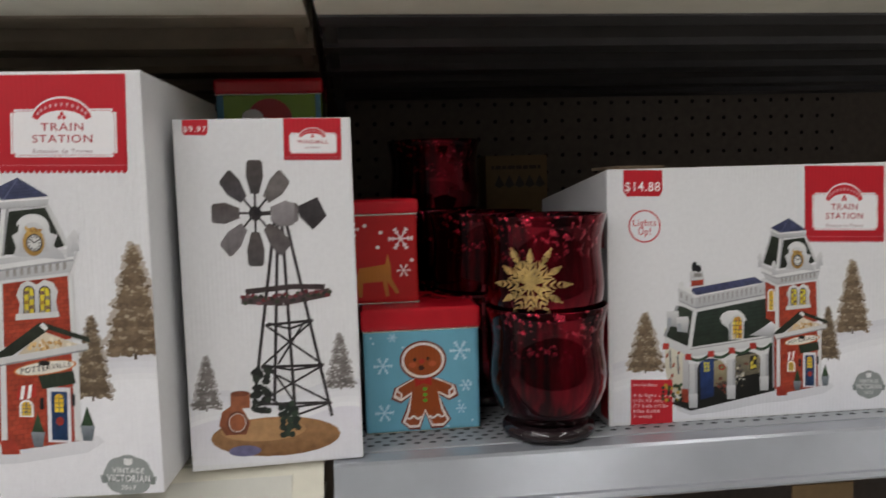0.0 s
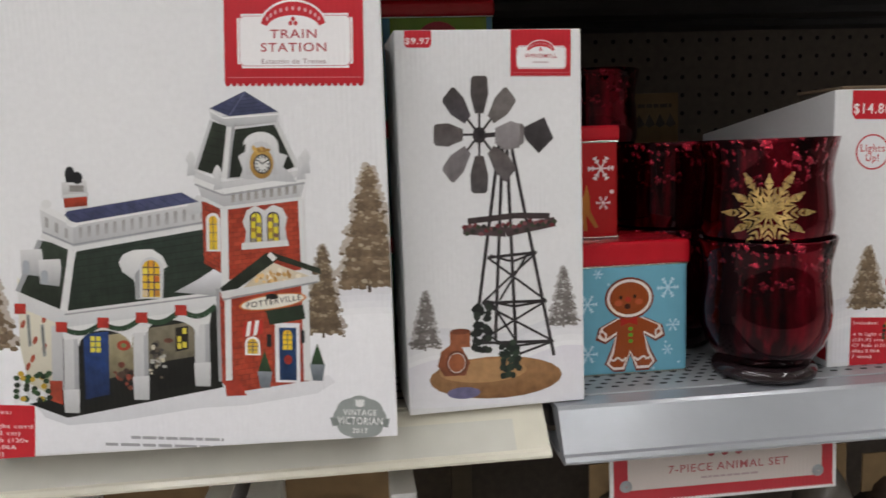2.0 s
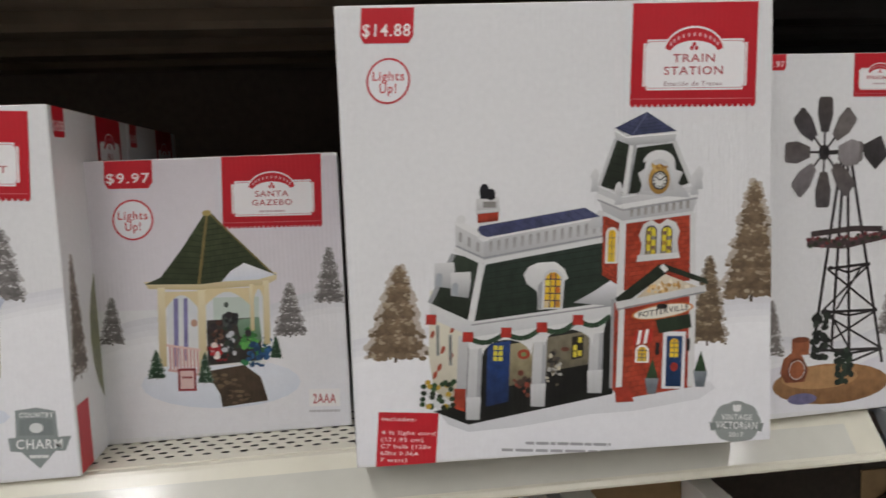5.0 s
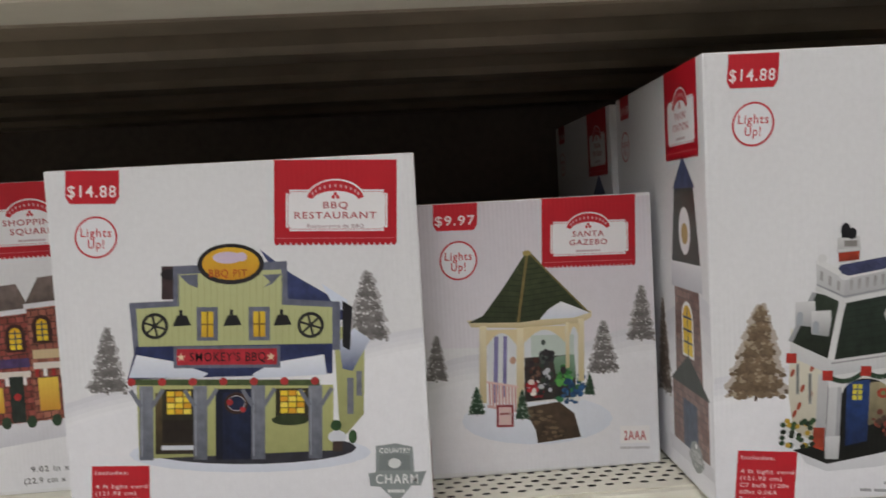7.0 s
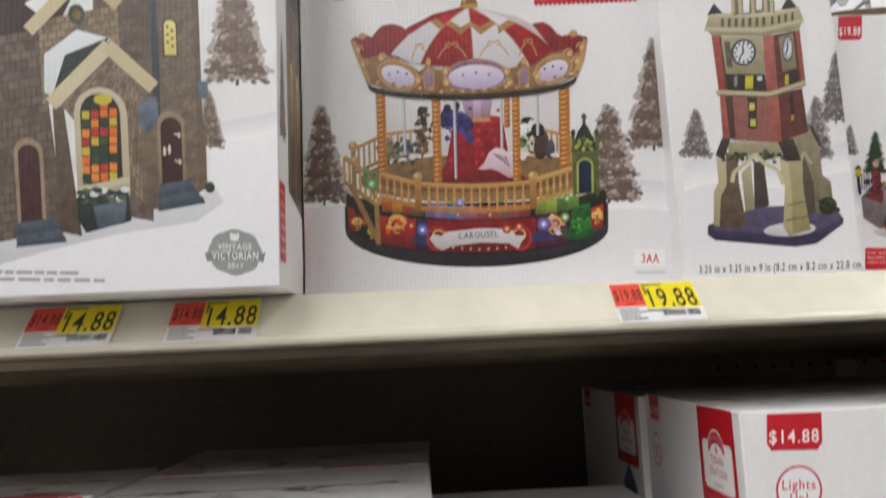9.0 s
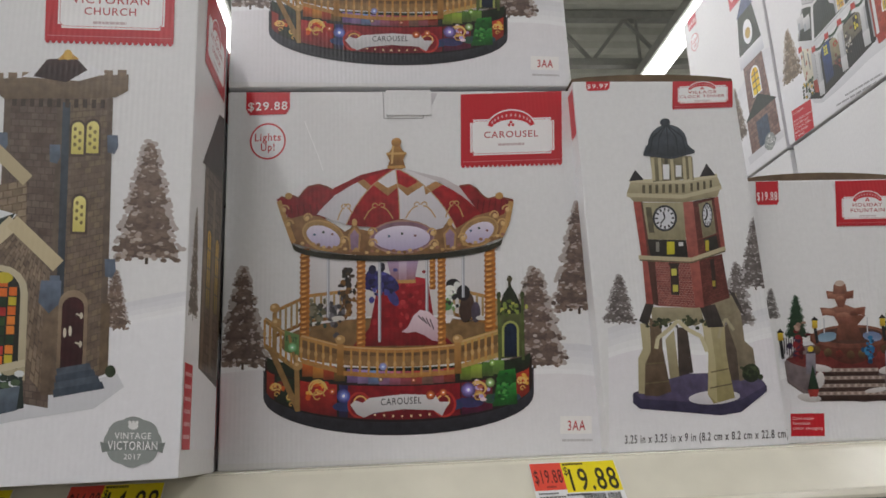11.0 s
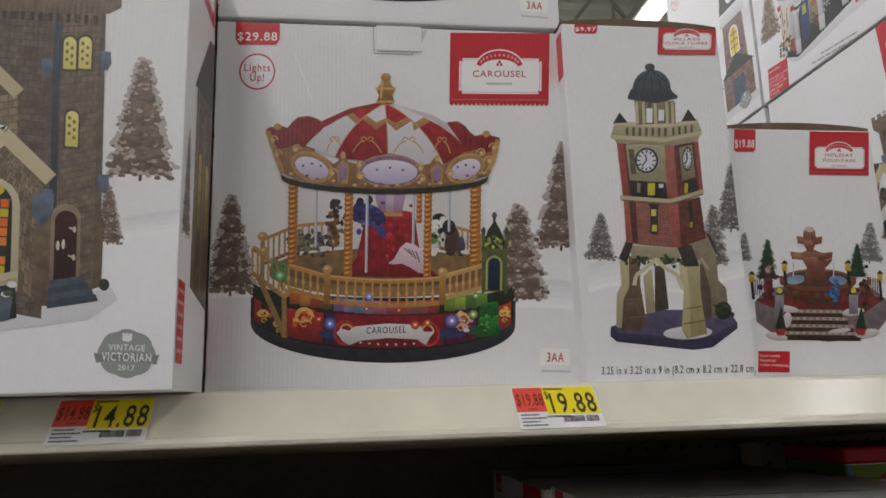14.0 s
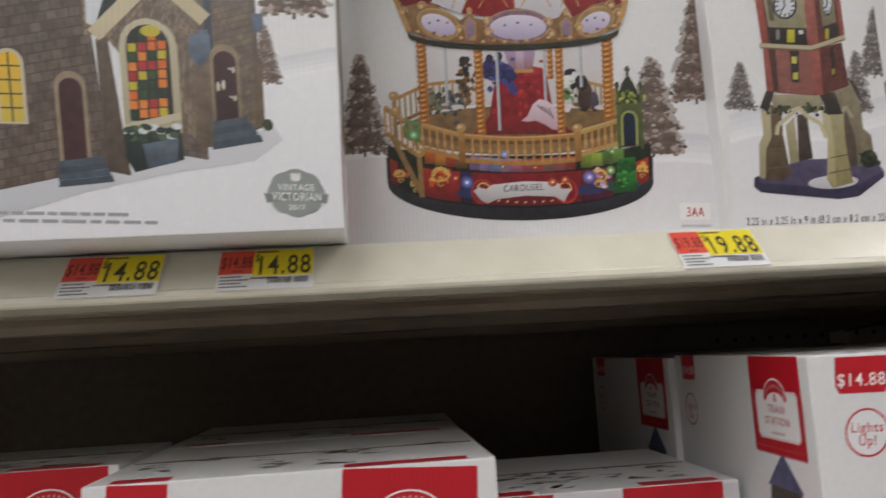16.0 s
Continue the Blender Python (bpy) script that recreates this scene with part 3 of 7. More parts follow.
def draw_station(a):
    """The ceramic train station in three-quarter view."""
    W, S, G, B = "DCDCDC", "A6A7AA", "242B22", "454A6C"
    a.tree(185, 475, 652, 58, 11, "6A5844", "8A7660", "B4A690", 210)
    a.tree(772, 455, 615, 36, 12, "625240", "82705A", "B0A28C", 150)
    a.tree(850, 318, 535, 54, 13, "6A5844", "8A7660", "B4A690", 210)
    a.poly(((238, 700), (300, 690), (560, 700), (640, 705), (780, 680), (790, 692), (760, 712), (640, 735), (560, 742), (420, 768), (330, 778), (290, 765)), "E4E4E8", "D4D5DA")
    # long wing
    a.poly(((246, 520), (322, 585), (318, 735), (262, 705), (248, 640)), "E2DECE", "C6BFAC")
    for x, y in ((264, 560), (254, 602), (275, 630), (292, 592), (291, 642), (270, 662), (262, 676)):
        a.oval(x, y, 4, 8, 20, "B0523A", n=8)
    for x, y in ((263, 585), (288, 602)):
        a.line(((x, y), (x + 3, y + 56)), 6, "9A9C98"), a.line(((x, y + 4), (x + 3, y + 52)), 2.4, "6A6E6C")
    a.poly(((318, 600), (600, 560), (600, 705), (330, 765), (262, 742), (318, 728)), "23251F", "121412")
    a.poly(((404, 618), (452, 611), (452, 684), (404, 694)), "AEA482", "746C56"), a.poly(((468, 606), (566, 590), (566, 676), (468, 692)), "8E8672", "544E40")
    a.poly(((468, 668), (566, 650), (590, 690), (468, 720)), "1A1B18", "121312")
    a.poly(((360, 618), (404, 612), (404, 722), (362, 732)), "2C4C8A", "1B2F58")
    for i in range(2):
        for j in range(3):
            a.rect(372 + i * 10, 621 + j * 10, 380 + i * 10, 629 + j * 10, "D8CC46")
    a.poly(((520, 604), (542, 600), (542, 640), (520, 645)), "2A241C")
    for i, j in ((0, 1), (1, 0), (0, 2), (1, 2)):
        a.rect(523 + i * 9, 606 + j * 12 - i * 2, 530 + i * 9, 616 + j * 12 - i * 2, "E0CE4A")
    a.ell(430, 636, 12, 9, "A8442F"), a.ell(430, 636, 5, 4, "7A8A5A"), a.ell(508, 626, 8, 4, "7A4A38"), a.ell(464, 640, 4, 8, "D8C04A")
    a.cluster(486, 664, 8, 14, ("54504C", "B4B2AC", "6E6456", "34302E", "C4BCA8"), 40, 4), a.cluster(432, 686, 9, 10, ("7A4436", "57443A", "9A4A3C", "3A322C"), 26, 5)
    for x, y0, y1 in ((338, 600, 756), (460, 586, 730), (566, 570, 704)):
        a.rect(x - 13, y0, x + 13, y1, "D6D6D6", "B4B5B8"), a.rect(x + 5, y0, x + 13, y1, "B8B9BC", "9A9B9F")
        a.poly(((x - 15, y1 - 40), (x + 14, y1 - 42), (x + 13, y1), (x - 13, y1)), "D2D2D3", "BCBDBF"), a.poly(((x - 18, y0), (x + 18, y0 - 4), (x + 13, y0 + 26), (x - 13, y0 + 28)), W)
    a.rect(304, 604, 324, 716, "C8C8C8", "B0B1B4"), a.poly(((300, 716), (322, 720), (322, 742), (304, 736)), "B8452E")
    for cx, cy, r in ((398, 618, 46), (513, 598, 46)):
        a.poly([(cx - r - 6, cy - 14)] + [(cx + r * math.cos(radians(180 + q)), cy + 22 + 30 * math.sin(radians(180 + q))) for q in range(0, 181, 20)] + [(cx + r + 6, cy - 30), (cx + r + 6, cy - 40), (cx - r - 6, cy - 24)], W)
    # roof
    a.poly(((290, 455), (350, 468), (328, 580), (248, 545)), "3A463A", G)
    a.poly(((352, 468), (575, 430), (604, 500), (585, 545), (328, 580)), "34423A", "29352B")
    for k in range(9):
        f = (k + 1) / 10
        a.line(((352 - 24 * f, 468 + 112 * f), (575 + 20 * f, 430 + 115 * f)), 1.4, "253026")
    a.line(((345, 460), (326, 582)), 13, W), a.line(((288, 455), (246, 545)), 9, S)
    for x, y in ((268, 488), (300, 505)):
        a.poly(((x - 16, y - 16), (x + 22, y - 18), (x + 24, y - 2), (x + 20, y + 30), (x - 14, y + 26)), W, S)
        a.arch(x - 6, y + 2, 12, 24, "A8ADB4")
    a.poly(((246, 545), (328, 578), (590, 540), (596, 566), (330, 606), (248, 572)), W, "CACBCD")
    a.line(((328, 584), (594, 546)), 3, S)
    a.poly(((520, 542), (560, 520), (590, 500), (612, 520), (600, 548)), "EBEBEF", S)
    a.poly(((424, 492), (432, 478), (450, 470), (482, 468), (500, 480), (509, 498), (502, 502), (500, 550), (456, 556), (450, 522), (430, 508)), "E4E4E4", "B6B7BA")
    a.poly(((452, 512), (462, 500), (460, 554), (452, 556)), S)
    a.window(480, 487, 30, 64, "CFCFD2", "E2BE3E", 5, 3, 5, "4A3A5A")
    for i, j, ink in ((0, 1, "E8D85A"), (2, 2, "D8742E"), (1, 0, "E09A3A"), (0, 4, "D9C4A0"), (2, 4, "C98A3A")):
        a.rect(466 + i * 10, 489 + j * 12.6, 474 + i * 10, 499 + j * 12.6, ink)
    # parapet and deck
    a.poly(((288, 396), (346, 424), (346, 472), (292, 444)), "D4D4D4", "BEBFC1")
    a.poly(((346, 424), (566, 384), (582, 430), (346, 474)), "D0D0D1", "B2B3B6")
    for i in range(15):
        x = 356 + i * 15
        a.poly(((x, 434 - (x - 346) * 0.18), (x + 6, 433 - (x - 346) * 0.18), (x + 6, 452 - (x - 346) * 0.17), (x, 453 - (x - 346) * 0.17)), "A29F9E", "B4B3B3")
    for i in range(3):
        x = 297 + i * 17
        a.poly(((x, 414 + i * 9), (x + 6, 417 + i * 9), (x + 6, 434 + i * 9), (x, 431 + i * 9)), "A9A7A6")
    a.line(((290, 396), (346, 424), (566, 384)), 11, "E2E2E2"), a.line(((290, 446), (346, 470), (580, 427)), 9, "DADADA"), a.line(((292, 440), (346, 462), (578, 420)), 3, "9E9FA3")
    a.ell(300, 392, 9, 8, "DEDEDE"), a.ell(346, 424, 12, 8, "DEDEDE"), a.poly(((540, 398), (562, 374), (584, 384), (584, 400), (548, 410)), "D8D8D8", "BEBFC1")
    a.poly(((332, 411), (336, 404), (535, 370), (564, 386), (352, 424), (340, 420)), "555B7E", B)
    for i in range(11):
        x = 345 + i * 19
        a.line(((x, 411 - (x - 333) * 0.185), (x + 17, 421 - (x - 333) * 0.185)), 1.5, "3E4468")
    a.poly(((330, 378), (372, 374), (371, 394), (332, 398)), "B8452E", "9A3A28"), a.poly(((327, 354), (370, 350), (373, 378), (329, 382)), "DADADA", "B9B9BA"), a.rect(341, 359, 366, 370, "96928E"), a.line(((327, 378), (374, 374)), 5, "D2D2D2")
    a.ell(342, 340, 9, 14, "23242A", n=12), a.ell(355, 346, 9, 11, "1C1D22", n=12), a.rect(335, 340, 363, 354, "202126")
    # garland
    for (x0, y0), (x1, y1) in zip(((320, 606), (393, 598), (462, 588), (530, 573)), ((393, 598), (462, 588), (530, 573), (590, 565))):
        a.line([(x0 + (x1 - x0) * i / 6, y0 + (y1 - y0) * i / 6 + 14 * math.sin(math.pi * i / 6)) for i in range(7)], 9, "35503A")
    for x, y in ((322, 606), (395, 597), (462, 587), (530, 573), (250, 575)):
        a.rect(x - 10, y - 9, x + 10, y + 9, "C03A30")
    # tower
    bricks(a, ((569, 385), (607, 392), (607, 512), (572, 492)), 3, 16, BRICK, "8A3A2A")
    bricks(a, ((607, 392), (738, 382), (740, 500), (607, 520)), 9, 16, BRICK, "9E3C29")
    a.line(((607, 385), (607, 535)), 13, W), a.line(((737, 380), (741, 500)), 10, W)
    a.window(588, 410, 14, 58, W, "E6C63A", 5)
    a.poly(((640, 462), (644, 436), (638, 420), (646, 400), (660, 392), (676, 400), (690, 390), (706, 396), (714, 412), (710, 430), (714, 456)), "DADADA", "C2C2C4")
    for x in (661, 690):
        a.arch(x, 402, 21, 58, "3A3450"), a.arch(x, 405, 17, 52, "E2D23E", "D6BE3A")
        for j in range(5):
            a.rect(x - 8 + (j % 2) * 9, 412 + j * 9, x - 1 + (j % 2) * 9, 419 + j * 9, ("8A6A5A", "9A9084", "B08A3A")[j % 3])
        a.line(((x, 404), (x, 458)), 1.6, "4A4048")
    a.poly(((636, 456), (714, 450), (716, 460), (636, 468)), "D6D6D6")
    a.poly(((552, 330), (606, 352), (746, 330), (744, 352), (736, 380), (606, 398), (570, 380), (560, 352)), "D4D4D5", "B6B7BA")
    for i in range(9):
        x = 620 + i * 13
        a.poly(((x, 370 - i * 1.9), (x + 6, 369 - i * 1.9), (x + 6, 386 - i * 1.9), (x, 387 - i * 1.9)), "98938E", "AAA7A4")
    a.line(((556, 348), (606, 368), (744, 346)), 9, "E0E0E0"), a.line(((558, 356), (606, 375), (744, 353)), 3, "A4A5A8"), a.line(((570, 380), (606, 397), (738, 379)), 6, "D8D8D8")
    a.poly(((590, 248), (618, 258), (608, 345), (562, 330)), "333C30", G), a.poly(((628, 262), (694, 254), (730, 325), (700, 336), (616, 345)), "2F372C", G)
    for k in range(6):
        a.line(((588 - k * 5, 262 + k * 13), (616 - k * 1.5, 270 + k * 13)), 1.4, "1E241C"), a.line(((626 - k * 2, 272 + k * 12), (700 + k * 5, 264 + k * 11)), 1.4, "1E241C")
    a.line(((621, 252), (610, 346)), 13, W), a.line(((625, 256), (615, 346)), 4, S), a.line(((697, 250), (732, 326)), 8, "D0D0D0"), a.line(((588, 246), (560, 330)), 6, "C4C4C6")
    a.poly([(634, 346), (640, 330), (632, 308), (644, 300), (646, 286)] + [(671 + 30 * math.cos(radians(180 + q)), 290 + 24 * math.sin(radians(180 + q))) for q in range(0, 181, 20)] + [(702, 302), (716, 306), (708, 326), (724, 340), (730, 352)], "E0E0E0", "B8B9BC")
    a.poly([(645, 340), (648, 312)] + [(671 + 20 * math.cos(radians(180 + q)), 300 + 18 * math.sin(radians(180 + q))) for q in range(0, 181, 30)] + [(694, 312), (700, 338)], "CFCFD0", "BEBEC0")
    a.ell(672, 320, 20, 26, "C29A52", "A8803E"), a.cluster(672, 296, 6, 3, ("D2AA5E", "A87E3E"), 12, 4), a.ell(673, 321, 15, 17, "34343E"), a.ell(673, 321, 12.5, 14.5, "D6D6D4")
    for q in range(12):
        a.line(((673 + 8 * math.cos(q * 0.5236), 321 + 10 * math.sin(q * 0.5236)), (673 + 12 * math.cos(q * 0.5236), 321 + 14 * math.sin(q * 0.5236))), 2.4, "2E2E36")
    a.line(((673, 321), (666, 314)), 2, "222222"), a.line(((673, 321), (680, 316)), 2, "222222")
    for x, y in ((552, 306), (597, 330), (738, 312), (746, 302)):
        a.poly(((x - 7, y + 36), (x - 5, y + 16), (x - 9, y + 8), (x - 5, y - 2), (x, y - 8), (x + 5, y - 2), (x + 8, y + 8), (x + 5, y + 16), (x + 8, y + 34)), "DEDEDE", "B8B9BC")
    a.poly(((584, 225), (606, 239), (702, 232), (699, 250), (617, 258), (588, 244)), "DADADA", "B4B5B8"), a.line(((586, 230), (608, 243), (702, 236)), 3, "ECECEC")
    a.poly(((645, 197), (586, 226), (618, 240), (701, 232)), "535977", "42486A")
    for k in range(5):
        a.line(((640 - k * 11, 205 + k * 5), (648 - k * 6, 207 + k * 6.5), (652 + k * 9, 205 + k * 5.5)), 1.2, "3A4060")
    a.line(((646, 198), (618, 240)), 2, "6A7090")
    # portico
    bricks(a, ((594, 540), (612, 545), (612, 712), (594, 690)), 2, 18, BRICK, "8A3A2A")
    bricks(a, ((612, 545), (748, 525), (748, 690), (612, 715)), 10, 18, BRICK, "9E3C29")
    a.line(((611, 540), (611, 715)), 11, W), a.line(((742, 520), (744, 690)), 12, W), a.line(((594, 535), (596, 695)), 6, S)
    a.poly(((686, 488), (752, 512), (636, 534)), "E0D6C2", "CDBEA2"), a.cluster(690, 512, 16, 5, ("D2A86A", "E6C48A", "B88A4E", "EAE0CC"), 34, 4)
    a.poly(((598, 534), (678, 472), (692, 476), (694, 486), (626, 536), (604, 544)), "2F372B", "252C22"), a.poly(((684, 470), (768, 498), (770, 508), (694, 484)), "2F372B")
    a.line(((600, 546), (766, 514)), 12, "D4D4D4"), a.line(((602, 554), (764, 521)), 3, "9A9B9E"), a.line(((682, 474), (692, 484)), 9, "E4E4E4")
    a.oval(687, 556, 58, 13, -9.5, "C4783C"), a.oval(687, 556, 54, 11, -9.5, "E6E2D6"), a.text("POTTERVILLE", 643, 735, 568, 10, "3A3430", 16)
    a.ell(686, 547, 11, 5, "26231F", n=10), a.rect(676, 544, 679, 554, "26231F")
    for i in range(5):
        x = 638 + i * 6.4
        a.poly(((x, 592 - i), (x + 6.4, 591 - i), (x + 6, 615 - i), (x - 4, 618 - i)), ("C6382E", "F0EEEE")[i % 2])
    a.window(652, 620, 18, 26, "EDEDED", "D8B64A", 4)
    a.rect(690, 592, 732, 694, "E2E2E6"), a.rect(697, 600, 726, 690, "20497C", "183860"), a.window(711, 604, 16, 34, "20497C", "F0D038", 1)
    a.ell(712, 655, 7, 8, "B53A2E")
    a.poly(((674, 572), (738, 560), (742, 584), (682, 596)), "2C3B2C"), a.rect(676, 612, 684, 634, "222426"), a.rect(734, 604, 740, 626, "222426")
    for x, y in ((672, 690), (761, 676)):
        a.poly(((x, y - 50), (x - 12, y - 12), (x + 12, y - 12)), "3C5A3A", "2B432C"), a.poly(((x - 13, y - 14), (x + 13, y - 14), (x + 8, y + 14), (x - 8, y + 14)), "8E969E", "6C747C")
    a.poly(((604, 694), (628, 690), (640, 718), (606, 720)), "B5402F"), a.rect(300, 700, 322, 735, "A8442F")
    rnd = random.Random(5)
    for i in range(30):
        a.ell(270 + rnd.uniform(-30, 30), 712 + rnd.uniform(-26, 24), 6, 5, ("2F4A30", "3F5E3A", "C7A43A", "22301F")[i % 4], n=6)


STATION_NOTES = ("Includes:", "", "4 ft light cord", "(121.92 cm)", "C7 bulb (120v", "60hz 0.06A", "7 watt)")


def station_side(t, w, h, d):
    """The narrow printed end of a station carton."""
    a = Art(d, h, ((0, 0), (216, 0), (216, 290), (0, 290)))
    soft_snow(a, 0, 216, 195, 190, 288)
    a.tree(40, 150, 232, 18, 3), a.tree(120, 165, 240, 16, 4)
    a.pre = (0.82, 78, 0.92, 28)
    bricks(a, ((88, 132), (146, 132), (150, 212), (84, 212)), 7, 14, ("8E7068", "9A7A70", "84645C"), "75605A")
    a.poly(((94, 60), (140, 60), (152, 118), (82, 118)), "3A463A", "2E3B30"), a.poly(((117, 36), (144, 60), (90, 60)), "5A6488")
    a.rect(80, 116, 154, 136, "E6E6EA", "C9CBD2"), a.ell(117, 92, 14, 18, "EDEDEF"), a.ell(117, 94, 8, 8, "B89A54")
    a.window(117, 148, 22, 38, "EDEDEF")
    a.poly(((70, 212), (117, 186), (164, 212)), "2F3A2E"), bricks(a, ((74, 212), (160, 212), (160, 262), (74, 262)), 9, 9, ("8E7068", "9A7A70", "84645C"), "75605A")
    a.rect(100, 222, 134, 262, "4A5A70"), a.poly(((60, 260), (170, 258), (176, 268), (64, 272)), "DDDDE2")
    a.done("side_picture", t, on_left(d))
    a.pre = (1.0, 0.0, 1.0, 0.0)
    a.title(140, 0, 205, 62, ("TRAIN", "STATION"))
    a.done("side_title", t, on_left(d), "red printed heading panel")
    a.price(16, 0, 44, 20, "$14.88")
    a.done("side_price_tab", t, on_left(d))
    a.lights_up(30, 44, 13)
    a.done("side_round_mark", t, on_left(d))
    a.badge(184, 268, 14, 11)
    a.done("side_seal", t, on_left(d))


def station_box(m, label, group="train station boxes"):
    w, h, d = 0.277, 0.29, 0.216
    t = carton("train_station_box", m, w, h, d, label, group)
    a = Art(w, h, ((33, -6), (872, -7), (894, 782), (119, 849)))
    soft_snow(a, 100, 900, 640, 560, 845)
    a.tone = 0.62
    draw_station(a)
    a.tone = 1.0
    a.done("picture", t, on_front, "print of a brick train station with clock tower")
    a.title(612, 0, 845, 184, ("TRAIN", "STATION"), "Estación de Trenes")
    a.done("title_panel", t, on_front, "red printed heading panel")
    a.price(88, 0, 192, 66, "$14.88")
    a.done("price_tab", t, on_front, "red printed price tab")
    a.lights_up(147, 136, 43)
    a.done("round_mark", t, on_front)
    a.includes(156, 745, 272, 852, STATION_NOTES)
    a.done("notes_panel", t, on_front, "red printed notes panel")
    a.badge(831, 752, 50, 38)
    a.done("series_seal", t, on_front, "grey printed seal")
    a.bar(440, 600, 796, 5, "A9A9AE", 1), a.bar(395, 645, 809, 5, "A9A9AE", 2)
    a.done("fine_print", t, on_front, "tiny grey print")
    station_side(t, w, h, d)
    return t


def wide_station_box(m, label):
    w, h, d = 0.29, 0.218, 0.22
    t = carton("train_station_box", m, w, h, d, label, "train station boxes")
    a = Art(w, h, ((1074, 311), (1655, 295), (1643, 728), (1078, 766)))
    soft_snow(a, 1085, 1640, 680, 600, 758)
    a.pre = (0.56, 1040, 0.6, 278)
    a.tone = 0.62
    draw_station(a)
    a.tone = 1.0
    a.done("picture", t, on_front, "print of a brick train station with clock tower")
    a.pre = (1.0, 0.0, 1.0, 0.0)
    a.title(1430, 304, 1572, 436, ("TRAIN", "STATION"), "Estación de Trenes")
    a.done("title_panel", t, on_front, "red printed heading panel")
    a.price(1104, 312, 1174, 358, "$14.88")
    a.done("price_tab", t, on_front, "red printed price tab")
    a.lights_up(1142, 411, 29)
    a.done("round_mark", t, on_front)
    a.includes(1117, 682, 1192, 762, STATION_NOTES)
    a.done("notes_panel", t, on_front, "red printed notes panel")
    a.badge(1545, 690, 30, 25)
    a.done("series_seal", t, on_front)
    a = Art(d, h, ((0, 0), (220, 0), (220, 218), (0, 218)))
    a.rect(196, 40, 212, 66, "C4202E")
    a.done("side_price_tab", t, on_left(d))
    a.rect(200, 120, 219, 212, "C4202E")
    a.done("side_notes_panel", t, on_left(d))
    a.ring(150, 62, 14, 14, 1.6, "C4303C"), a.bar(140, 160, 62, 4, "C4303C", 2)
    a.done("side_round_mark", t, on_left(d))
    for v in BODIES[t.name].data.vertices:
        if v.co.y > 0.1 and v.co.z > 0.1:
            v.co.z -= 0.028
    next(c for c in t.children if c.name.startswith("flap_seam")).location.z -= 0.0135
    part("torn_flap", box(0.006, 0.05, 0.0, 0.06, h, h + 0.0025, 0.0008), KRAFT, t, "lifted brown cardboard flap")
    return t


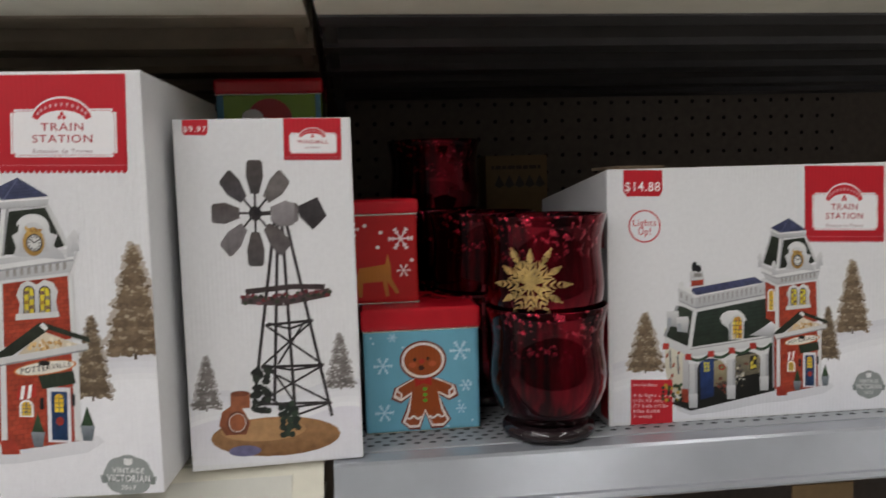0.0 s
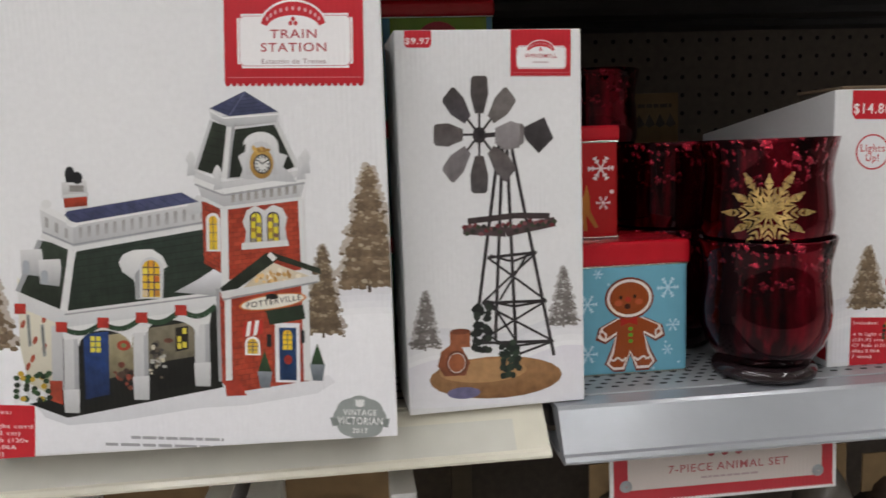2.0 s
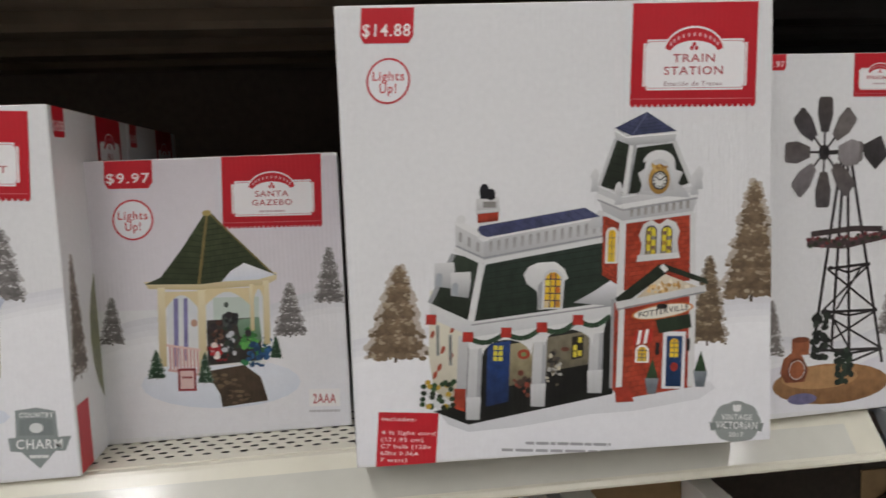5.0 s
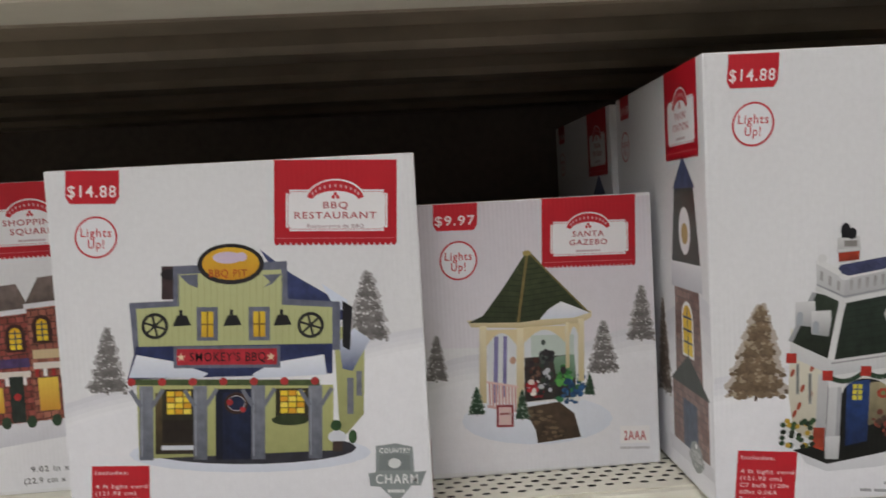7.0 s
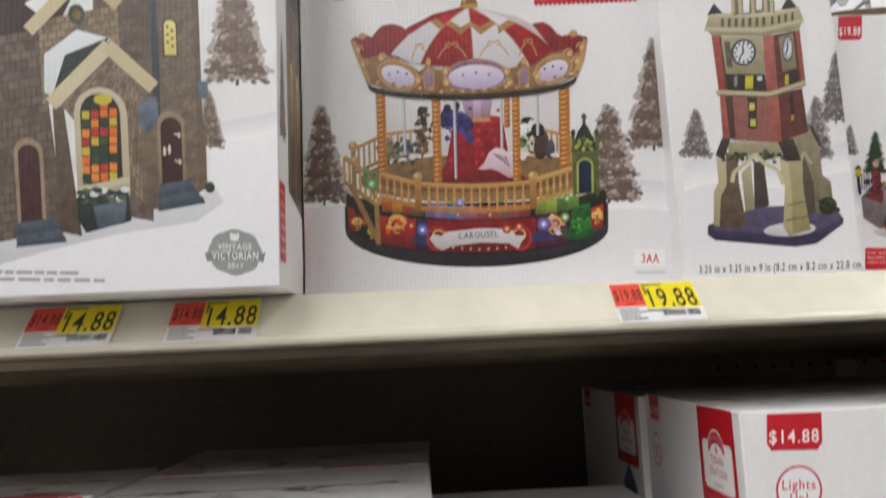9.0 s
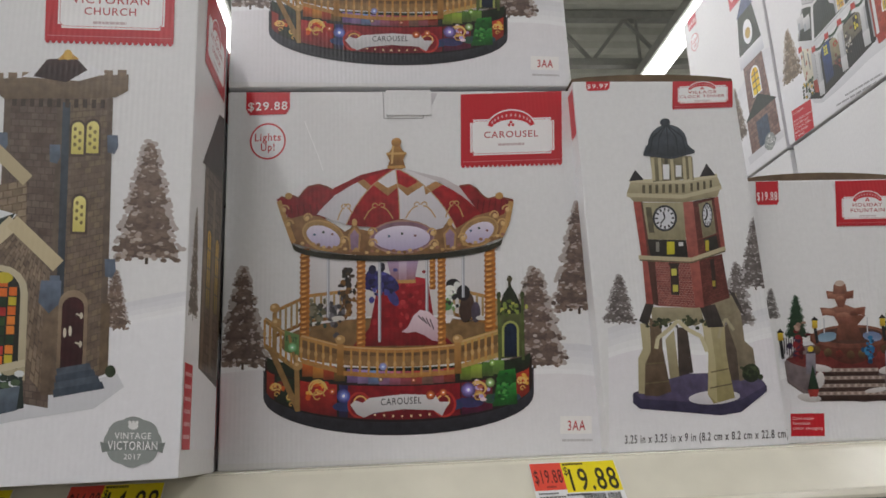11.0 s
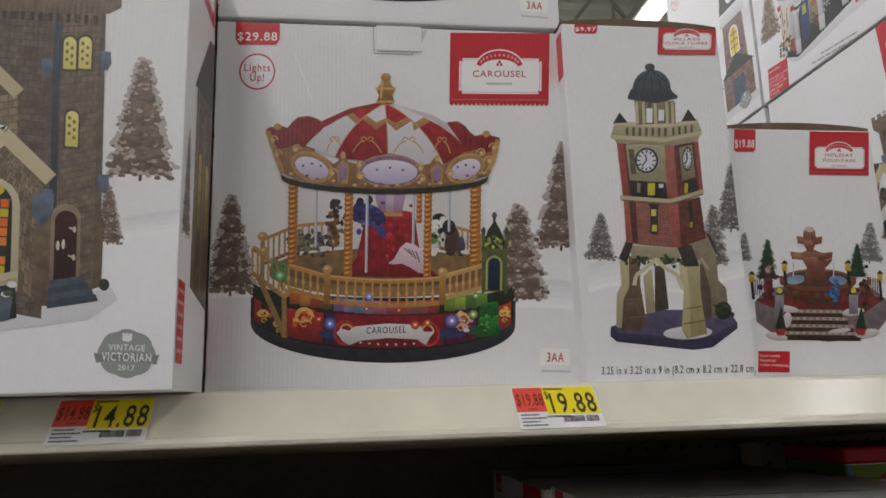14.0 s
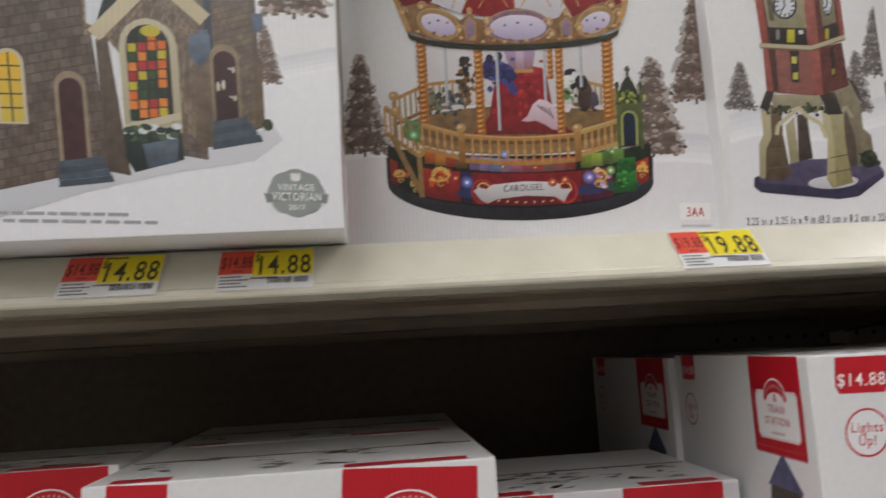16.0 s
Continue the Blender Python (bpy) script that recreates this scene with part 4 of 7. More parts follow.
def windmill_box(m):
    w, h, d = 0.128, 0.262, 0.065
    t = carton("windmill_box", m, w, h, d, "tall white windmill carton standing at the shelf seam", "village boxes")
    a = Art(w, h, ((580, 97), (920, 91), (928, 735), (608, 746)))
    soft_snow(a, 605, 925, 640, 620, 735, "E6E4EC")
    a.tree(636, 535, 636, 27, 21, "6A6462", "8E8884", "D8D6D6"), a.tree(888, 500, 606, 28, 22, "6A6462", "8E8884", "D8D6D6")
    a.ell(764, 688, 121, 36, "B0845A", "8C6440"), a.ell(740, 676, 80, 20, "BB9064"), a.ell(705, 712, 30, 10, "77749A")
    M = "3A3638"
    for (x0, y0), (x1, y1) in (((772, 268), (722, 640)), ((786, 268), (870, 655)), ((776, 268), (762, 625)), ((782, 268), (800, 640))):
        a.line(((x0, y0), (x1, y1)), 6, M)
    for (xa, ya), (xb, yb) in (((748, 483), (838, 476)), ((738, 560), (856, 560)), ((728, 628), (868, 630))):
        a.line(((xa, ya), (xb, yb)), 5, M), a.line(((xa + 4, ya - 4), ((xa + xb) / 2, ya + 8), (xb, yb)), 4, M)
    for p, q in (((748, 483), (856, 560)), ((838, 476), (738, 560)), ((738, 560), (868, 630)), ((856, 560), (728, 628)), ((755, 560), (800, 628)), ((820, 480), (770, 556)), ((870, 630), (806, 650)), ((728, 600), (800, 650))):
        a.line((p, q), 4, M)
    a.line(((704, 434), (782, 440), (872, 424)), 16, "57484A"), a.line(((712, 420), (800, 412), (862, 414)), 10, "4A3F40")
    rnd = random.Random(8)
    for i in range(34):
        a.ell(706 + i * 5, 434 - max(i - 16, 0) * 0.7 + rnd.uniform(-8, 8), 5, 4, ("7E3038", "44503C", "8E5A5E", "3A3A34")[i % 4], n=6)
    a.line(((733, 275), (850, 268)), 8, M)
    a.poly(((812, 262), (852, 244), (869, 280), (842, 306), (818, 282)), "4A4648", "3A3638")
    for i in range(8):
        q = radians(i * 45 - 90)
        c, s = math.cos(q), math.sin(q)

        def at(r, k):
            return (733 + 0.78 * (r * c - k * s), 273 + 0.95 * (r * s + k * c))
        a.line((at(10, 0), at(45, 0)), 4, M)
        a.poly((at(38, -10), at(72, -21), at(100, -19), at(105, -14), at(105, 14), at(100, 19), at(72, 21), at(38, 10)), ("57504E", "77706E", "6E6664", "6A6260", "5E5654", "8A8486", "625A58", "4C4644")[i], ("4C484A", "77716F", "8E888A", "6A6466", "5E5A5C", "7B7577", "6E686A", "57535A")[i])
    a.poly(((762, 262), (790, 250), (808, 256), (806, 296), (780, 300), (762, 288)), "A09A9C", "8A8486")
    a.ell(733, 274, 12, 14, "3A3638"), a.ell(737, 272, 6, 7, "242224")
    a.poly(((664, 640), (682, 628), (700, 632), (716, 660), (708, 682), (670, 682), (658, 664)), "B06A48", "8A4E34"), a.ring(692, 660, 20, 21, 4, "7A432C"), a.ell(692, 660, 15, 16, "A8623F")
    a.rect(680, 606, 716, 634, "9C5C40", "B06A48"), a.ell(698, 607, 18, 5, "7E4630")
    for i in range(40):
        a.ell(736 + rnd.uniform(-14, 16), 606 + rnd.uniform(-42, 36), 7, 6, ("2E3430", "3A423A", "262A28")[i % 3], n=6)
        a.ell(790 + rnd.uniform(-17, 17), 658 + rnd.uniform(-30, 30), 6, 6, ("2C3A30", "24302A", "3A4A3C")[i % 3], n=6)
    a.done("picture", t, on_front, "print of a farm windmill")
    a.title(790, 93, 901, 172, ("WINDMILL",))
    a.done("title_panel", t, on_front, "red printed heading panel")
    a.price(599, 96, 647, 126, "$9.97")
    a.done("price_tab", t, on_front, "red printed price tab")
    return t


def gazebo_box(m):
    w, h, d = 0.18, 0.208, 0.17
    t = carton("gazebo_box", m, w, h, d, "white gazebo carton set back on the perforated shelf", "village boxes")
    a = Art(w, h, ((296, 276), (742, 270), (758, 752), (325, 778)))
    a.rect(300, 275, 755, 540, "DCD6DC", "E4E0E6")
    soft_snow(a, 322, 755, 600, 540, 768)
    a.tree(342, 515, 600, 21, 31, "6A6664", "8C8886", "E0DEDE"), a.tree(654, 497, 592, 27, 32, "6A6664", "8C8886", "E0DEDE"), a.tree(724, 435, 535, 25, 33, "6A6664", "8C8886", "E0DEDE")
    a.ell(530, 672, 140, 44, "E8ECF4", "DDE3EE")
    C = "E3D3A8"
    a.rect(440, 508, 610, 640, "D9DDE2", "E6E6E4")
    a.rect(520, 520, 600, 636, "C4D0C8")
    for x, y0, y1, wd in ((455, 520, 640, 8), (472, 520, 630, 7)):
        a.line(((x, y0), (x - 2, y1)), wd, "8B86B8")
    rnd = random.Random(12)
    a.poly(((508, 560), (600, 556), (604, 632), (508, 640)), "4A4440", "34302E"), a.poly(((560, 560), (600, 556), (604, 600), (566, 590)), "8AA890", "6A8A6E")
    for x, y, sx, sy, inks in ((524, 618, 9, 9, ("A8262E", "C2343A", "7A1E24", "E6DEDA")), (528, 584, 8, 12, ("3A2E30", "5A3A30", "2A2628", "8A6A58")), (548, 604, 6, 14, ("2E3438", "C9CCD2", "3A4A3E")), (580, 596, 8, 10, ("4E9A4A", "3A7A3E", "6AB45A")), (588, 622, 9, 12, ("2E5A86", "3A6A9A", "3E8A5A", "264A70")), (610, 612, 4, 12, ("3A6AA0", "2E5486", "4A7A4A")), (550, 560, 7, 8, ("26282A", "3A3A3E", "55605A"))):
        a.cluster(x, y, sx, sy, inks, 24, 5)
    a.ell(520, 604, 6, 5, "E8DAD2"), a.rect(514, 622, 540, 628, "2A2222"), a.ell(524, 625, 6, 4, "EDE6E0")
    for x, y in ((520, 572), (548, 552), (580, 584), (486, 564)):
        a.ell(x, y, 6, 7, ("C9A08A", "3A3438")[x % 4 == 0], n=8)
    a.poly(((400, 490), (632, 478), (632, 490), (612, 500), (500, 506), (408, 502)), "E8DCB8", "CFBE92")
    for x, y0, y1, wd in ((430, 500, 640, 13), (500, 506, 664, 14), (613, 492, 604, 11), (588, 498, 580, 7)):
        a.rect(x - wd / 2, y0, x + wd / 2, y1, "EADFBE", "D2C296")
    for x0, x1, y in ((436, 494, 508), (506, 584, 504), (590, 610, 500)):
        a.poly([(x0, y)] + [(x0 + (x1 - x0) * i / 10, y + 30 - 24 * math.sin(math.pi * i / 10)) for i in range(11)] + [(x1, y)], C)
    a.poly(((512, 368), (520, 370), (620, 476), (632, 482), (500, 496), (402, 494), (430, 482), (470, 430)), "4C5638", "3C4630")
    for k in range(11):
        f = 0.15 + k * 0.08
        a.line(((512 - 92 * f ** 1.3, 372 + 118 * f), (504 - 6 * f, 374 + 120 * f), (514 + 104 * f, 374 + 104 * f)), 1.6, "2E3624")
    a.line(((514, 370), (496, 496)), 5, "8E7E50"), a.line(((516, 370), (626, 480)), 3, "8E7E50"), a.ell(513, 371, 8, 5, "B9A468")
    a.poly(((536, 492), (552, 474), (576, 460), (596, 468), (630, 482), (600, 490)), "F0F0F4", "DCE2EE")
    for i in range(9):
        a.line(((442 + i * 6, 604 + i), (443 + i * 6, 648 + i)), 3.4, "D9A9A4")
    a.line(((436, 602), (496, 612)), 4, "E6C6C0"), a.line(((438, 646), (496, 656)), 4, "D9B0AA")
    a.poly(((505, 650), (572, 640), (600, 662), (612, 704), (532, 714), (528, 690)), "5A4A3A", "4A3C30")
    rnd = random.Random(4)
    for i in range(44):
        f = rnd.random()
        a.ell(520 + 40 * f + rnd.uniform(-14, 28), 655 + 52 * f, 6, 3, ("6E5C48", "7E6C54", "4C3E32")[i % 3], n=6)
    a.rect(455, 644, 487, 684, "9C3A40"), a.rect(459, 648, 483, 680, "E0C4C0"), a.bar(462, 480, 660, 4, "9C3A40", 1)
    for cx, top, base, hw in ((418, 610, 662, 16), (503, 616, 672, 14), (628, 590, 630, 11)):
        a.tree(cx, top, base, hw, int(cx), "26402E", "34553A", "C9D4CE", 60)
    a.done("picture", t, on_front, "print of a garden pavilion with green roof")
    a.title(541, 272, 714, 396, ("SANTA", "GAZEBO"))
    a.done("title_panel", t, on_front, "red printed heading panel")
    a.price(336, 276, 420, 325, "$9.97")
    a.done("price_tab", t, on_front, "red printed price tab")
    a.lights_up(384, 380, 36)
    a.done("round_mark", t, on_front)
    a.rect(684, 686, 738, 717, "F2F0F0"), a.text("2AAA", 691, 731, 711, 17, "B8303A"), a.bar(684, 738, 725, 4, "C9C6CA", 1)
    a.done("battery_label", t, on_front, "white printed battery label")
    top_print(t, w, h, d, 3)
    return t


def top_print(t, w, h, d, seed):
    """Dark tree and roof tips printed on a carton's top."""
    a = Art(w, d)
    rnd = random.Random(seed)
    W, D = w * 1000, d * 1000
    for i in range(26):
        x, y = rnd.uniform(W * 0.08, W * 0.92), D - rnd.uniform(18, D * 0.55)
        a.poly([(x + rnd.uniform(-14, 14), y + rnd.uniform(-7, 7)) for _ in range(5)], ("3A3636", "55504E", "2C2A2C", "6A6260")[i % 4])
    tagged(a.done("top_print", t, on_top(h)), kind="stuff")
    for x0, x1 in ((0.62, 0.93), (0.06, 0.2)):
        a.rect(W * x0, D - 14, W * x1, D - 1, "C4202E")
        a.done("top_panel", t, on_top(h))


def smokehouse_box(m):
    w, h, d = 0.2385, 0.243, 0.17
    t = carton("restaurant_box", m, w, h, d, "white barbecue restaurant carton at the shelf edge", "village boxes")
    a = Art(w, h, ((147, 104), (945, 64), (990, 858), (210, 912)))
    soft_snow(a, 185, 985, 640, 480, 880)
    a.tree(283, 445, 592, 40, 41, "6A6664", "8C8886", "E0DEDE"), a.tree(845, 322, 480, 46, 42, "6A6664", "8C8886", "E0DEDE")
    a.tone = 0.55
    Y, Gr, Bl = "BCC08A", "74788A", "343E6A"
    a.ell(590, 725, 262, 42, "E4E8F2", "D9DEEA"), a.ell(590, 715, 230, 34, "3A3A44")
    a.poly(((612, 276), (680, 330), (790, 395), (812, 430), (700, 440), (640, 320)), "4C5888", Bl), a.poly(((745, 352), (800, 388), (806, 420), (770, 400)), "DDE4F2")
    a.poly(((770, 440), (838, 470), (836, 640), (785, 700)), "BFC084", "A3A56E"), a.poly(((782, 480), (815, 450), (850, 475), (812, 545), (790, 540)), "DDE4F2", "5A668E")
    a.rect(800, 560, 814, 640, "7E828E"), a.rect(820, 545, 832, 600, "7E828E")
    a.poly(((790, 390), (812, 404), (806, 500), (790, 490)), "26262C")
    a.rect(400, 312, 440, 385, "4A3A3C"), a.ell(420, 330, 22, 12, "2A282C")
    a.poly(((330, 392), (425, 388), (425, 312), (670, 302), (672, 385), (785, 392), (785, 498), (340, 505)), Gr)
    a.poly(((345, 405), (438, 400), (438, 330), (658, 320), (658, 398), (768, 404), (768, 485), (350, 490)), "C6CA96", Y)
    for i in range(30):
        x = 352 + i * 14
        a.line(((x, 408 if x < 436 or x > 660 else 330), (x, 486)), 1.2, "B3B57C")
    for cx in (458, 638):
        a.poly(((cx - 20, 332), (cx + 20, 330), (cx + (20 if cx < 500 else -20), 360), (cx, 352)), Gr)
    a.ell(549, 308, 72, 45, "2A282C"), a.ell(549, 307, 62, 36, "E8B93A", "D89A2E"), a.ell(542, 294, 32, 13, "D9C6DC"), a.ell(572, 292, 12, 10, "D9C6DC")
    a.text("BBQ PIT", 502, 584, 336, 17, "B04A24")
    for cx in (385, 721):
        a.ell(cx, 443, 29, 29, "26262A"), a.ell(cx, 443, 22, 22, "C2C48C")
        for q in range(3):
            c, s = 23 * math.cos(q * 1.047 + 0.3), 23 * math.sin(q * 1.047 + 0.3)
            a.line(((cx - c, 443 - s), (cx + c, 443 + s)), 5, "26262A")
        a.ell(cx, 443, 6, 6, "26262A")
    for cx in (443, 552, 660):
        a.line(((cx - 2, 408), (cx - 2, 424)), 7, "26262A"), a.poly(((cx - 10, 420), (cx + 10, 420), (cx + 20, 442), (cx - 20, 444)), "26262A")
    for cx in (498, 610):
        a.rect(cx - 23, 402, cx + 23, 476, Gr), a.rect(cx - 13, 412, cx + 13, 468, "EAC83E", "D9A92E"), a.line(((cx, 412), (cx, 468)), 3, "7A5A2E"), a.line(((cx - 13, 440), (cx + 13, 440)), 3, "7A5A2E")
    a.poly(((345, 488), (768, 484), (768, 550), (325, 560)), Bl, "36416C")
    a.poly(((345, 506), (420, 520), (500, 548), (485, 558), (328, 556)), "EDF0F8", "D3DAE8"), a.poly(((595, 550), (640, 525), (750, 508), (756, 552), (600, 560)), "EDF0F8", "D3DAE8")
    a.rect(425, 488, 655, 536, Gr), a.rect(432, 494, 648, 529, "B8303C"), a.text("SMOKEY'S BBQ", 460, 624, 521, 20, "241418")
    for cx in (441, 635):
        a.poly([(cx + (10 if i % 2 == 0 else 4) * math.cos(i * 0.628 - 1.57), 512 + (10 if i % 2 == 0 else 4) * math.sin(i * 0.628 - 1.57)) for i in range(10)], "E8D2B0")
    a.poly(((345, 572), (770, 575), (770, 720), (350, 735)), "BFC183", "A8AA70")
    a.rect(385, 590, 470, 725, "6B5B3A", "3A3226"), a.rect(515, 582, 600, 738, "20283E", "161B2C"), a.rect(530, 590, 590, 738, "263252", "1C2540")
    for cx in (436, 681):
        a.rect(cx - 36, 582, cx + 36, 652, "3E3A2A")
        for i in range(3):
            for j in range(4):
                a.rect(cx - 26 + i * 18, 587 + j * 13, cx - 10 + i * 18, 598 + j * 13, ("F2D23E", "E8A92E", "F6E060")[(i + j) % 3])
    a.rect(400, 650, 470, 700, "2E2620"), a.rect(398, 706, 474, 716, "D9DCE4"), a.ell(676, 652, 40, 12, "3E4A2E")
    a.ring(560, 614, 26, 24, 7, "4A3226"), a.ell(560, 614, 18, 16, "263252"), a.ell(546, 612, 7, 7, "C23A3A"), a.ell(574, 628, 6, 6, "C23A3A")
    for cx in (366, 482, 607, 731):
        a.rect(cx - 15, 575, cx + 15, 738, "8A8E9A", "6E727E"), a.line(((cx - 10, 585), (cx - 10, 730)), 3, "9A9EAA")
        a.line(((cx + 12, 620), (cx + 36, 582)), 9, "7E828E"), a.line(((cx - 12, 620), (cx - 34, 584)), 9, "7E828E")
    a.line(((330, 566), (740, 570)), 13, "55653F")
    for i in range(7):
        a.ell(334 + i * 66, 566, 9, 9, "B83A3C", n=10)
    a.ell(778, 690, 20, 14, "D9DCE4"), a.ell(776, 665, 12, 12, "3E5E3A"), a.ell(812, 690, 9, 15, "3E5E3A"), a.rect(768, 700, 790, 722, "4A3A34")
    a.done("picture", t, on_front, "print of a cream barbecue restaurant")
    a.tone = 1.0
    a.title(643, 80, 908, 262, ("BBQ", "RESTAURANT"), "Restaurante de BBQ")
    a.done("title_panel", t, on_front, "red printed heading panel")
    a.price(195, 102, 310, 175, "$14.88")
    a.done("price_tab", t, on_front, "red printed price tab")
    a.lights_up(260, 248, 46)
    a.done("round_mark", t, on_front)
    a.includes(248, 750, 372, 880, STATION_NOTES)
    a.done("notes_panel", t, on_front, "red printed notes panel")
    a.poly(((862, 712), (905, 706), (942, 714), (946, 770), (972, 768), (960, 800), (940, 800), (908, 838), (872, 802), (850, 800), (846, 772), (862, 770)), "949C9C")
    a.poly(((870, 732), (905, 727), (936, 733), (938, 766), (868, 766)), "868E8E"), a.text("COUNTRY", 870, 938, 727, 11, "EDEDED"), a.ell(903, 750, 14, 11, "DCDEDE"), a.text("CHARM", 862, 954, 795, 21, "EDEDED"), a.bar(888, 926, 812, 7, "E6E6E6", 5)
    a.done("series_seal", t, on_front, "grey printed seal")
    a = Art(d, h)
    a.tree(16, 96, 180, 14, 4), a.ell(90, 160, 50, 60, "8A8C6E")
    a.done("side_picture", t, on_right(w))
    a.price(6, 0, 26, 20, "$14.88")
    a.done("side_price_tab", t, on_right(w))
    a.title(90, 0, 150, 52, ("BBQ",))
    a.done("side_title", t, on_right(w))
    a.rect(2, 196, 24, 242, "C4202E")
    a.done("side_notes_panel", t, on_right(w))
    top_print(t, w, h, d, 5)
    return t


def square_box(m):
    w, h, d = 0.2, 0.243, 0.14
    t = carton("shopping_square_box", m, w, h, d, "white shopping square carton tucked beside another box", "village boxes")
    a = Art(w, h)
    soft_snow(a, 2, 198, 190, 165, 240)
    for x, top, wd, ink in ((38, 82, 34, ("B85A4A", "C4665A", "A85044")), (76, 76, 44, ("A87868", "B28474", "9A6A5C")), (124, 86, 44, ("A4544A", "B05E54", "964A42")), (166, 80, 42, ("B06A5A", "A06050", "BC7866"))):
        bricks(a, ((x - wd / 2, top + 14), (x + wd / 2, top + 12), (x + wd / 2, 186), (x - wd / 2, 190)), 7, 18, ink, "5A3A34")
        a.poly(((x - wd / 2 - 2, top + 16), (x - wd / 4, top - 6), (x + wd / 3, top - 8), (x + wd / 2 + 2, top + 13)), "8A7A74", "6A5E58")
        a.line(((x - wd / 2 - 2, top + 16), (x + wd / 2 + 2, top + 13)), 4, "E6E6EA")
        for k in range(2):
            a.window(x - wd / 4 + k * wd / 2, top + 26, wd * 0.2, 17, "4A2A26")
        a.rect(x - wd / 2 + 2, top + 50, x + wd / 2 - 2, top + 57, ("5A4A7A", "B8483C", "D9C39A", "3E5A4A")[int(x) % 4])
        a.rect(x - wd * 0.46, top + 60, x + wd * 0.46, top + 65, "E8E0D8")
        for k in range(6):
            a.rect(x - wd * 0.44 + k * wd * 0.15, top + 65, x - wd * 0.37 + k * wd * 0.15, top + 71, ("C23A3A", "F0EAEA")[k % 2])
        a.rect(x - wd * 0.4, top + 72, x - wd * 0.04, 178, "F6D25A", "E0A23E"), a.rect(x + wd * 0.08, top + 64, x + wd * 0.32, 186, "35403A"), a.ell(x + wd * 0.2, top + 80, 3, 3, "C23A3A", n=8)
    a.poly(((14, 192), (190, 184), (196, 196), (90, 208), (16, 204)), "E6E6EC", "D6D6DE")
    for i in range(9):
        a.ell(28 + i * 19, 186, 4, 5, "35503A", n=8)
    a.done("picture", t, on_front, "print of a row of brick shops")
    a.title(115, 0, 193, 57, ("SHOPPING", "SQUARE"))
    a.done("title_panel", t, on_front, "red printed heading panel")
    a.price(60, 0, 90, 19, "$19.88")
    a.done("price_tab", t, on_front, "red printed price tab")
    a.badge(180, 206, 11, 9), a.text("9.02 in x 4.53 in", 138, 192, 226, 4.6, "4A4A4E"), a.text("(22.9 cm x 11.5 cm)", 132, 192, 235, 4.6, "4A4A4E")
    a.done("fine_print", t, on_front)
    top_print(t, w, h, d, 9)
    return t


